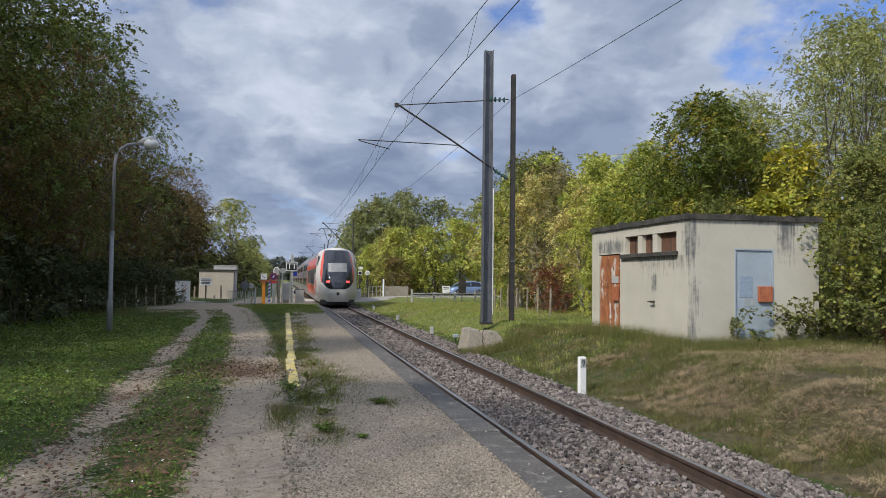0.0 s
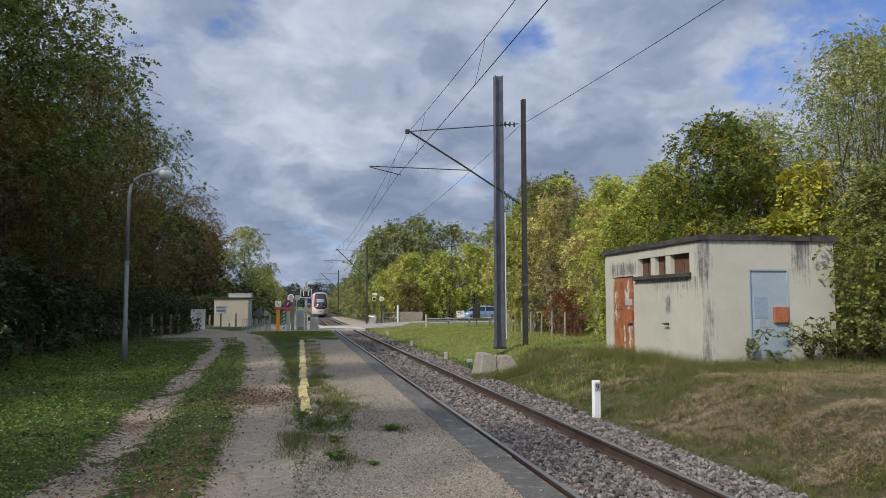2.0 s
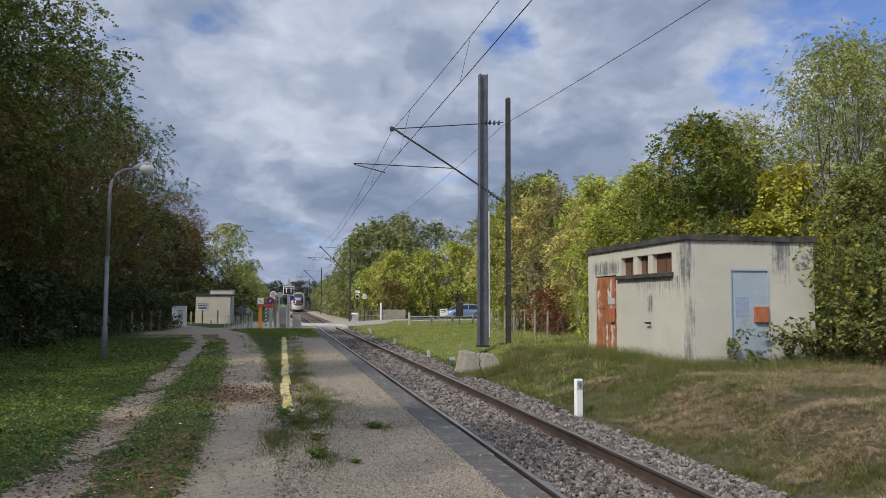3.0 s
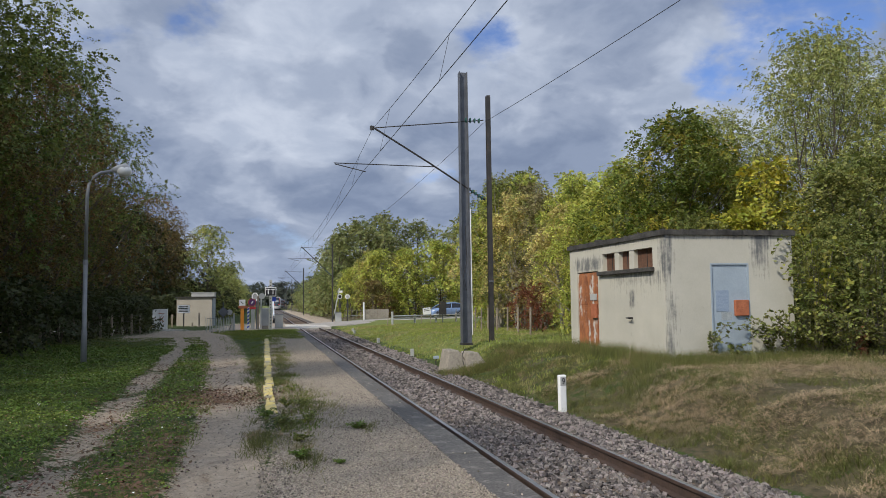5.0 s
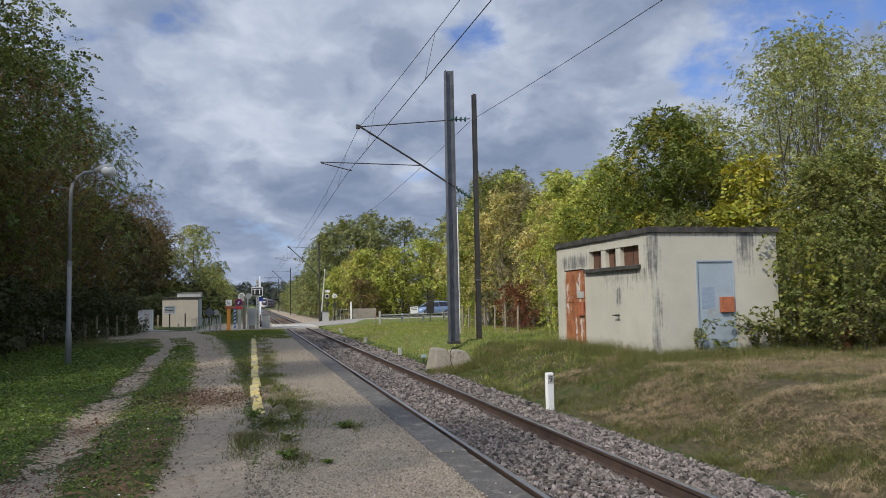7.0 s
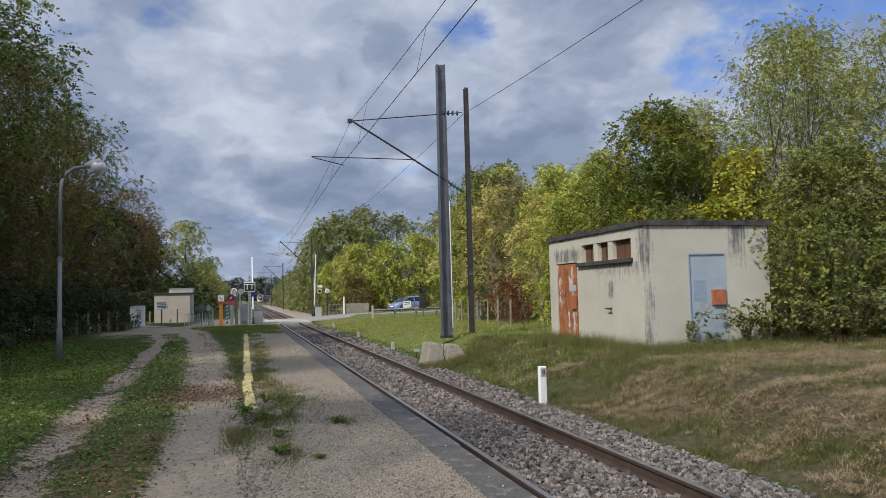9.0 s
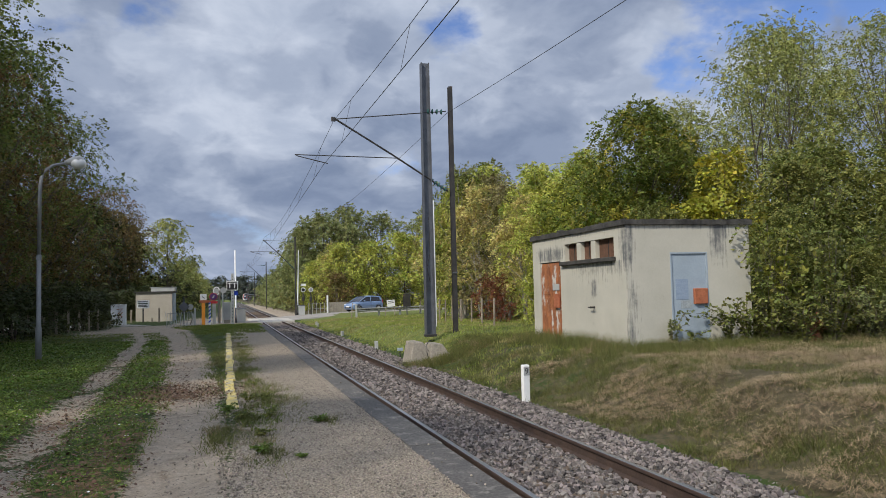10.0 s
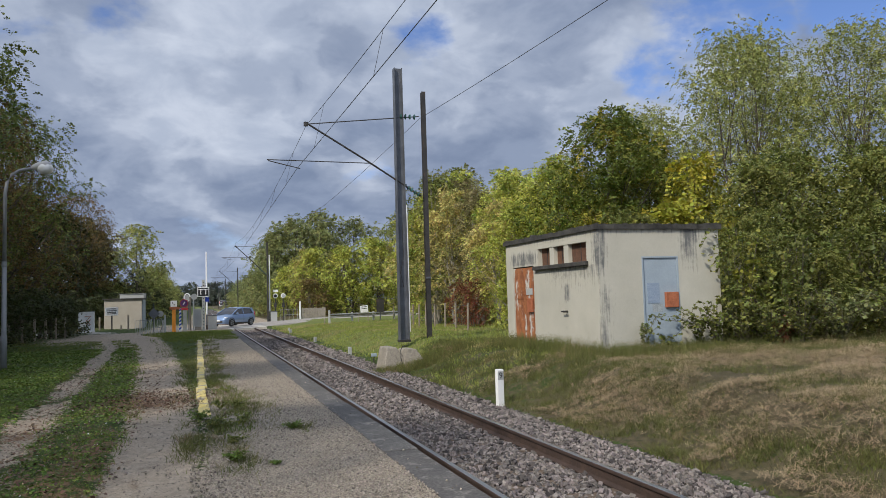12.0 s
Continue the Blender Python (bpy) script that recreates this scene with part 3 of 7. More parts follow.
def make_ground():
    def spaced(lo, hi, step):
        return np.arange(lo, hi, step)
    xs = np.concatenate([[-3000, -900, -300, -120, -60, -40], spaced(-30, -9, 0.9), spaced(-9, 2.2, 0.13), [2.24, 2.28], spaced(2.5, 5.5, 0.5),
                         spaced(5.5, 14, 0.16), spaced(14, 32, 0.6), [36, 42, 55, 90, 200, 600, 3000]])
    ys = np.concatenate([[-3000, -600, -150, -60, -30, -15, -6, 0, 2.5], spaced(4, 30, 0.2), spaced(30, 66, 0.5), spaced(66, 110, 2), [115, 130, 150, 200, 300, 450, 700, 1200, 3000]])
    X, Y = np.meshgrid(xs, ys)
    Z = ground_z(X, Y)
    near = (np.abs(X) < 40) & (Y < 110)
    rng = np.random.default_rng(3)
    Z = Z + np.where(near & ((X < -0.3) | (X > 5.9)), rng.normal(0, 0.012, X.shape), 0)
    Z = Z + np.where((X > 6.2) & (X < 20) & (Y > 4) & (Y < 16), 0.035 * np.sin(X * 5.1 + 2 * np.sin(Y * 2.3)) * np.sin(Y * 4.3 + X), 0)
    a, b = np.interp(Y, RUT_Y, RUT_A), np.interp(Y, RUT_Y, RUT_B)
    Z = Z - np.where(Y < 50, 0.05 * np.exp(-((X - b) / 0.3) ** 2) + 0.03 * np.exp(-((X - a) / 0.4) ** 2), 0)
    nx, ny = len(xs), len(ys)
    idx = np.arange(nx * ny).reshape(ny, nx)
    F = np.stack([idx[:-1, :-1], idx[:-1, 1:], idx[1:, 1:], idx[1:, :-1]], -1).reshape(-1, 4)
    V = np.stack([X, Y, Z], -1).reshape(-1, 3)
    me = from_np("ground", V, F, M_ground, True)
    gravel = 1.15 * smooth_step(-0.30, 0.35, X) * (X < 2.3) * (1 - smooth_step(36, 46, Y))
    for px, py, rx, ry in PATCHES:
        gravel = gravel - 0.62 * np.exp(-(((X - px) / rx) ** 2 + ((Y - py) / ry) ** 2))
    gravel = np.clip(gravel, 0, 1)
    wide = 0.50 + 0.02 * np.clip(Y - 12, 0, 25)
    worn = 0.74 + 0.16 * np.sin(Y * 1.1 + 0.6) + 0.10 * np.sin(Y * 2.7)
    soil = np.maximum(1.05 * np.exp(-((X - a) / wide) ** 4) * (Y < 90), worn * np.exp(-((X - b) / 0.42) ** 2)) * (1 - smooth_step(48, 54, Y)) * (X < 2)
    soil = np.maximum(soil, 0.62 * smooth_step(8.2, 6.2, Y) * smooth_step(-3.2, -2.2, X) * smooth_step(-0.9, -1.5, X))
    soil = np.maximum(soil, 0.74 * smooth_step(17, 24, Y) * np.exp(-((X - b) / 1.1) ** 2) * (Y < 50))
    soil = np.maximum(soil, smooth_step(34, 40, Y) * (1 - smooth_step(52, 56, Y)) * np.exp(-((X + 4.2) / 3.0) ** 4))
    soil = np.maximum(soil, smooth_step(-4.5, -2.5, X) * (X < 2.3) * smooth_step(52, 55, Y) * (1 - smooth_step(170, 210, Y)) * (1 - smooth_step(56, 90, Y) * smooth_step(0.2, -2, X)))
    soil = np.maximum(soil, 0.95 * smooth_step(4.6, 5.4, X) * (1 - smooth_step(6.6, 9, X)) * smooth_step(74, 80, Y) * (1 - smooth_step(180, 260, Y)))
    meadow = smooth_step(5.6, 6.4, X) * smooth_step(17, 24, Y + (X - 8) * 0.2) + smooth_step(40, 46, Y) * (X < 2.2) * (X > -1)
    hay = (0.80 * smooth_step(5.5, 5.7, X) + 0.20 * smooth_step(6.1, 7.6, X)) * (1 - smooth_step(12.5, 16.5, Y - 0.15 * (X - 9)))
    hay = np.maximum(hay, 0.55 * smooth_step(5.5, 5.7, X) * (1 - smooth_step(19, 24, Y)))
    hay = np.maximum(hay, 0.75 * smooth_step(6.0, 8, X) * smooth_step(80, 84, Y))
    litter = 0.56 * np.exp(-(((X + 0.75) / 0.95) ** 2 + ((Y - 14.0) / 1.3) ** 2)) + 0.5 * np.exp(-((X + 9) / 2.5) ** 2)
    litter = np.maximum(litter, 0.50 * np.exp(-(((X + 2.2) / 0.5) ** 2 + ((Y - 11.6) / 1.6) ** 2)))
    litter = np.maximum(litter, 0.58 * np.exp(-(((X + 1.2) / 0.5) ** 2 + ((Y - 8.5) / 4.5) ** 2)))
    for name, val in (("gravel", gravel), ("soil", soil), ("meadow", meadow), ("hay", hay), ("litter", litter)):
        at = me.attributes.new(name, "FLOAT", "POINT")
        at.data.foreach_set("value", np.clip(val, 0, 1).astype(np.float32).ravel())
    tagged(new("ground", me), "rough grass, worn wheel tracks and gravel by the line", "ground", kind="structure")


make_ground()

# ---------------------------------------------------------------- track
RAIL_OUT = [(-0.072, 0), (0.072, 0), (0.072, 0.012), (0.012, 0.03), (0.009, 0.118), (0.034, 0.132), (0.036, 0.162), (0.028, 0.170),
            (-0.028, 0.170), (-0.036, 0.162), (-0.034, 0.132), (-0.009, 0.118), (-0.012, 0.03), (-0.072, 0.012)]


def make_rail(name, dx):
    ys = [-60.0, 0.0, 40.0, 80.0, 120.0] + [160.0 + 25 * i for i in range(25)]
    verts, faces = [], []
    n = len(RAIL_OUT)
    for y in ys:
        for x, z in RAIL_OUT:
            verts.append((track_x(y) + dx + x, y, RAIL_Z - 0.170 + z))
    for i in range(len(ys) - 1):
        for k in range(n):
            if k == 7:
                continue
            faces.append((i * n + k, i * n + (k + 1) % n, (i + 1) * n + (k + 1) % n, (i + 1) * n + k))
    rail = tagged(new(name, from_np(name, verts, faces, M_railside)), "rusty steel rail with a polished running surface", "rail", "rails", "structure")
    tv, tf = [], []
    for y in ys:
        for x, z in ((-0.030, 0.1695), (-0.024, 0.1735), (0.024, 0.1735), (0.030, 0.1695)):
            tv.append((track_x(y) + dx + x, y, RAIL_Z - 0.170 + z))
    for i in range(len(ys) - 1):
        for k in range(3):
            tf.append((i * 4 + k, i * 4 + k + 1, (i + 1) * 4 + k + 1, (i + 1) * 4 + k))
    part("running_surface", from_np("running_surface", tv, tf, M_railtop), None, rail, "bright polished steel")
    return rail


make_rail("rail_left", -0.7525)
make_rail("rail_right", 0.7525)


def strip(name, mat, x0, x1, z, ys, label, category, wob=0.0):
    v, f = [], []
    for y in ys:
        c = track_x(y) - TRACK_X
        v += [(c + x0 - 0.25, y, z - 0.25), (c + x0, y, z), (c + x1, y, z), (c + x1 + 0.45, y, z - 0.25)]
    for i in range(len(ys) - 1):
        for k in range(3):
            f.append((i * 4 + k, i * 4 + k + 1, i * 4 + k + 5, i * 4 + k + 4))
    return tagged(new(name, from_np(name, v, f, mat)), label, category, kind="structure")


strip("ballast_bed", M_ballast, 2.3, 5.35, -0.475, [-60.0, 0.0, 60.0, 120.0, 180.0] + [205.0 + 25 * i for i in range(23)],
      "grey crushed stone ballast bed under the rails", "ballast")


def stones_mesh(name, pts, sizes, mat, seed):
    """Many small broken stones in one mesh."""
    rng = np.random.default_rng(seed)
    n = len(pts)
    cube = np.array([(x, y, z) for z in (-1, 1) for y in (-1, 1) for x in (-1, 1)], float) * 0.5
    v = cube[None] * (1 + rng.uniform(-0.45, 0.35, (n, 8, 3)))
    v *= (sizes[:, None] * rng.uniform(0.65, 1.2, (n, 3)))[:, None, :]
    q = rng.normal(size=(n, 4))
    q /= np.linalg.norm(q, axis=1)[:, None]
    w, x, y, z = q.T
    R = np.stack([1 - 2 * (y * y + z * z), 2 * (x * y - z * w), 2 * (x * z + y * w), 2 * (x * y + z * w), 1 - 2 * (x * x + z * z),
                  2 * (y * z - x * w), 2 * (x * z - y * w), 2 * (y * z + x * w), 1 - 2 * (x * x + y * y)], -1).reshape(n, 3, 3)
    v = np.einsum("nij,nkj->nki", R, v) + pts[:, None, :]
    fc = np.array([(0, 2, 3, 1), (4, 5, 7, 6), (0, 1, 5, 4), (2, 6, 7, 3), (0, 4, 6, 2), (1, 3, 7, 5)])
    f = (fc[None] + 8 * np.arange(n)[:, None, None]).reshape(-1, 4)
    return from_np(name, v.reshape(-1, 3), f, mat)


def make_ballast():
    rng = np.random.default_rng(5)
    P, S = [], []
    for y0, y1, n, s in ((4.5, 14, 23000, 0.044), (14, 26, 13000, 0.058), (26, 60, 9500, 0.095)):
        x = rng.uniform(2.36, 5.75, n)
        y = rng.uniform(y0, y1, n)
        z = -0.478 - 0.25 * np.clip((x - 5.3) / 0.5, 0, 1) * 0.3 - 0.03 * (x < 2.6) + rng.uniform(-0.025, 0.030, n)
        ok = (np.abs(np.abs(x - TRACK_X) - 0.7525) > 0.085) & ((x < 5.5) | (rng.random(n) < 0.6 - 1.5 * (x - 5.5)))
        P.append(np.stack([x, y, z], 1)[ok])
        S.append((s * rng.uniform(0.6, 1.35, n))[ok])
    tagged(new("ballast_stones", stones_mesh("ballast_stones", np.concatenate(P), np.concatenate(S), M_stone, 7)),
           "loose grey and reddish crushed ballast stones", "ballast", kind="stuff")
    n = 19000
    y = 5 + 22 * rng.random(n) ** 1.7
    x = np.where(rng.random(n) < 0.004, rng.uniform(1.88, 2.22, n), np.where(rng.random(n) < 0.08, rng.uniform(-2.4, 0.0, n), 1.9 - 1.95 * rng.random(n) ** 1.15))
    tagged(new("platform_pebbles", stones_mesh("platform_pebbles", np.stack([x, y, np.where(x > 1.89, 0.014, 0.002)], 1), rng.uniform(0.006, 0.019, n), M_pebble, 9)),
           "fine grey pebbles of the gravel platform", "gravel", kind="stuff")


make_ballast()


def make_sleepers():
    bm = box(-1.3, 1.3, -0.12, 0.12, -0.14, 0.0, 0.012)
    me = mesh_of("sleeper", bm, M_sleeper)
    bed = tagged(new("sleepers"), "dark tarred wooden sleepers half buried in ballast", "sleeper", kind="structure")
    i = 0
    y = -6.0
    while y < 110:
        s = new("sleeper", me)
        s.parent = bed
        s.location = (track_x(y), y, RAIL_Z - 0.168)
        y += 0.6
        i += 1


make_sleepers()


def make_platform_edge():
    me = mesh_of("edge_slab", box(1.90, 2.27, 0.004, 1.996, -0.42, 0.012, 0.008), M_edge)
    edge = tagged(new("platform_edge"), "dark weathered concrete slabs along the platform edge", "platform edge", kind="structure")
    for i in range(27):
        s = new("edge_slab", me)
        s.parent = edge
        s.location = (R_.uniform(-0.006, 0.006), -8 + 2.0 * i, R_.uniform(-0.006, 0.004))
    # worn yellow kerb line
    line = tagged(new("yellow_kerb"), "broken yellow-painted kerb stones between the path and the platform", "kerb", kind="structure")
    kb = [mesh_of("kerb_stone", box(-0.085 + R_.uniform(-0.012, 0.012), 0.085 + R_.uniform(-0.015, 0.015), 0.012, 0.95, -0.1, 0.035 + R_.uniform(-0.01, 0.012), 0.015), M_yellow) for _ in range(5)]
    y, i = 11.7, 0
    while y < 35:
        s = new("kerb_stone", kb[R_.randrange(5)])
        s.parent = line
        s.matrix_basis = pose(0.115 + (y - 11.7) * 0.0006 + R_.uniform(-0.02, 0.02), y, R_.uniform(-0.01, 0.006), R_.uniform(-0.6, 0.6), R_.uniform(-2, 2), R_.uniform(-1.2, 1.2))
        y += 0.965
        i += 1


make_platform_edge()

# ---------------------------------------------------------------- road and crossing
ROAD = [(-60, 46, -0.06), (-30, 51.5, -0.06), (-14, 54.5, -0.07), (-7, 56.6, -0.1), (-2, 60.5, -0.2), (1.2, 64.5, -0.275), (3.55, 67.2, -0.283), (6.2, 70.4, -0.275), (9.5, 74.0, -0.20), (13, 76.8, -0.07), (18, 79.2, -0.05), (25, 81.0, -0.05), (45, 83.0, -0.05), (90, 85, -0.05)]


def road_line(n=70):
    pts = np.array(ROAD)
    s = np.concatenate([[0], np.cumsum(np.linalg.norm(np.diff(pts[:, :2], axis=0), axis=1))])
    q = np.linspace(0, s[-1], n)
    out = np.stack([np.interp(q, s, pts[:, k]) for k in range(3)], 1)
    for _ in range(2):
        out[1:-1] = (out[:-2] + 2 * out[1:-1] + out[2:]) / 4
    return out


def make_road():
    c = road_line()
    d = np.gradient(c[:, :2], axis=0)
    d /= np.linalg.norm(d, axis=1)[:, None]
    nrm = np.stack([-d[:, 1], d[:, 0]], 1)
    v, f = [], []
    for i in range(len(c)):
        for w, dz in ((-2.9, -0.15), (-2.7, 0.015), (2.7, 0.015), (2.9, -0.15)):
            v.append((c[i, 0] + nrm[i, 0] * w, c[i, 1] + nrm[i, 1] * w, c[i, 2] + dz - (0.06 if 2.2 < c[i, 0] < 4.9 else 0)))
    for i in range(len(c) - 1):
        for k in range(3):
            f.append((i * 4 + k, i * 4 + k + 1, i * 4 + k + 5, i * 4 + k + 4))
    tagged(new("road", from_np("road", v, f, M_asphalt)), "narrow pale worn country road over the railway", "road", kind="structure")
    # concrete panels between and beside the rails
    deck = tagged(new("crossing_deck"), "pale concrete panels filling the track at the crossing", "level crossing", kind="structure")
    for x0, x1 in ((TRACK_X - 1.75, TRACK_X - 0.80), (TRACK_X - 0.70, TRACK_X + 0.70), (TRACK_X + 0.80, TRACK_X + 1.75)):
        for k in range(5):
            y0 = 61.2 + 2.3 * k + (x0 - TRACK_X) * 0.8
            part("panel", box(x0, x1, y0 + 0.01, y0 + 2.29, -0.5, RAIL_Z + 0.006, 0.01), M_panel, deck)


make_road()


def car_lane(x):
    """Middle of the lane that the car uses, at x along the road."""
    c = road_line(200)
    d = np.gradient(c[:, :2], axis=0)
    d /= np.linalg.norm(d, axis=1)[:, None]
    px, py = c[:, 0] - d[:, 1] * 0.2, c[:, 1] + d[:, 0] * 0.2
    return float(np.interp(x, px, py)), float(np.interp(x, px, c[:, 2])) + 0.02, float(np.interp(x, px, np.degrees(np.arctan2(d[:, 1], d[:, 0]))))

# ---------------------------------------------------------------- the trackside hut
def make_hut():
    x0, x1, y0, y1, zb, zt = 9.0, 12.37, 15.78, 21.36, -0.1, 3.12
    hut = thing("trackside_hut", pose(0, 0, 0), "small flat-roofed cream rendered hut with stained walls and peeling doors", "hut")
    t = 0.22
    # track wall with an opening for the rusty doors and one for the louvres
    bm = bmesh.new()
    dy0, dy1, dz1 = 19.42, 20.86, 2.43
    wy0, wy1, wz0, wz1 = 16.36, 19.10, 2.40, 2.87
    for a, b, c, d in ((y0, wy0, zb, zt), (wy0, wy1, zb, wz0), (wy0, wy1, wz1, zt), (wy1, dy0, zb, zt), (dy0, dy1, dz1, zt), (dy1, y1, zb, zt)):
        box(x0, x0 + t, a, b, c, d, 0, bm)
    bmesh.ops.remove_doubles(bm, verts=bm.verts, dist=0.0005)
    part("track_wall", bm, M_render, hut, "cream rendered wall with damp stains")
    bm = bmesh.new()
    bx0, bx1, bz1 = 10.18, 11.14, 2.44
    for a, b, c, d in ((x0 + t, bx0, zb, zt), (bx0, bx1, bz1, zt), (bx1, x1, zb, zt)):
        box(a, b, y0, y0 + t, c, d, 0, bm)
    bmesh.ops.remove_doubles(bm, verts=bm.verts, dist=0.0005)
    part("end_wall", bm, M_render, hut)
    part("far_end_wall", box(x0 + t, x1, y1 - t, y1, zb, zt), M_render, hut)
    part("back_wall", box(x1 - t, x1, y0 + t, y1 - t, zb, zt), M_render, hut)
    bm = box(x0 - 0.06, x1 + 0.06, y0 - 0.06, y1 + 0.06, zt, zt + 0.125)
    bmesh.ops.subdivide_edges(bm, edges=[e for e in bm.edges if e.calc_length() > 1], cuts=44, use_grid_fill=True)
    rj = random.Random(5)
    for v in bm.verts:
        if v.co.z > zt + 0.06:
            v.co += Vector((rj.uniform(-0.014, 0.014), rj.uniform(-0.014, 0.014), rj.uniform(-0.022, 0.016)))
        else:
            v.co += Vector((rj.uniform(-0.010, 0.004), rj.uniform(-0.010, 0.004), rj.uniform(-0.012, 0.0)))
    roof = part("roof", bm, M_roof, hut, "dark mossy concrete roof slab")
    part("vent_stub", box(9.5, 9.68, 20.5, 20.68, zt + 0.125, zt + 0.27, 0.02), M_roof, roof)
    # louvre openings
    part("lintel_pillar", box(x0 + 0.015, x0 + t - 0.01, 17.34, 17.58, wz0, wz1, 0.008), M_render, hut)
    part("lintel_pillar", box(x0 + 0.015, x0 + t - 0.01, 18.16, 18.40, wz0, wz1, 0.008), M_render, hut)
    part("window_sill", box(x0 - 0.11, x0 + 0.03, 16.28, 19.28, 2.29, 2.395, 0.015), M_roof, hut, "dark weathered concrete sill")
    for i, (a, b) in enumerate(((16.36, 17.34), (17.58, 18.16), (18.40, 19.10))):
        pl = part("louvre", box(x0 + 0.13, x0 + 0.15, a + 0.01, b - 0.01, wz0, wz1), M_rustplate, hut, "rusty louvre plate")
        part("frame_bar", box(x0 + 0.12, x0 + 0.135, (a + b) / 2 - 0.012, (a + b) / 2 + 0.012, wz0, wz1), M_darksteel, pl)
    # added near-black sheet, painted as the darkness of the unlit room
    part("backing", box(x0 + 0.16, x0 + 0.2, wy0, wy1, wz0, wz1), M_unlit, hut)
    # rusty double doors, two panels each
    for a, b in ((19.45, 20.13), (20.15, 20.83)):
        d = part("rusty_door", box(x0 + 0.03, x0 + 0.07, a, b, 0.06, 2.40, 0.004), M_rustdoor, hut, "rusty steel door with peeling white paint")
        for z0, z1 in ((0.14, 1.42), (1.50, 2.33)):
            part("door_panel", box(x0 + 0.018, x0 + 0.032, a + 0.07, b - 0.07, z0, z1, 0.006), M_rustdoor, d)
    part("door_frame", box(x0 - 0.004, x0 + 0.05, dy1 - 0.03, dy1 + 0.045, 0, dz1 + 0.04), M_render, hut)
    part("notice_plate", box(x0 + 0.0, x0 + 0.016, 19.55, 19.98, 1.62, 1.80, 0.003), M_greybox, hut, "worn pale enamel plate")
    part("letter_box", box(x0 - 0.06, x0 + 0.012, 19.50, 19.80, 1.13, 1.52, 0.012), M_rustorange, hut, "rusty orange box")
    # tap and scar on the wall
    part("tap", rod((x0, 17.45, 1.17), (x0 - 0.12, 17.45, 1.17), 0.025), M_darksteel, hut, "rusty wall tap")
    part("tap_lever", box(x0 - 0.13, x0 - 0.10, 17.33, 17.58, 1.155, 1.185, 0.008), M_darksteel, hut)
    # pale blue door
    d = part("blue_door", box(bx0 + 0.01, bx1 - 0.01, y0 + 0.03, y0 + 0.075, 0.05, bz1 - 0.02, 0.004), M_bluedoor, hut, "pale blue painted steel door with torn notices")
    part("notice", box(10.29, 10.63, y0 + 0.022, y0 + 0.032, 1.33, 1.82, 0.002), M_notice, d, "faded blue notice")
    part("notice", box(10.42, 10.70, y0 + 0.024, y0 + 0.033, 1.12, 1.31, 0.002), M_grime, d, "torn grey notice")
    part("key_box", box(10.76, 11.12, y0 - 0.05, y0 + 0.028, 1.22, 1.59, 0.012), M_rustorange, d, "rusty orange steel box")
    for z in (0.5, 1.3, 2.1):
        part("hinge", rod((bx1 - 0.012, y0 + 0.02, z), (bx1 - 0.012, y0 + 0.02, z + 0.1), 0.014), M_bluedoor, d)
    part("blue_frame", box(bx0 - 0.03, bx0 + 0.008, y0 - 0.006, y0 + 0.06, 0, bz1 + 0.02), M_bluedoor, hut)
    part("blue_frame", box(bx1 - 0.008, bx1 + 0.03, y0 - 0.006, y0 + 0.06, 0, bz1 + 0.02), M_bluedoor, hut)
    part("blue_frame", box(bx0 + 0.008, bx1 - 0.008, y0 - 0.004, y0 + 0.06, bz1 - 0.018, bz1 + 0.018), M_bluedoor, hut)


make_hut()

# ---------------------------------------------------------------- overhead line
def h_section(w, d, t):
    """An H-section as an (x, z) outline of a column's plan."""
    return [(-w, -d), (w, -d), (w, -d + t), (t / 2, -d + t), (t / 2, d - t), (w, d - t), (w, d), (-w, d), (-w, d - t), (-t / 2, d - t), (-t / 2, -d + t), (-w, -d + t)]


def column(outline, z0, z1, taper=1.0):
    bm = bmesh.new()
    a = [bm.verts.new((x, y, z0)) for x, y in outline]
    b = [bm.verts.new((x * taper, y * taper, z1)) for x, y in outline]
    n = len(a)
    for i in range(n):
        bm.faces.new((a[i], a[(i + 1) % n], b[(i + 1) % n], b[i]))
    bm.faces.new(a[::-1])
    bm.faces.new(b)
    return bm


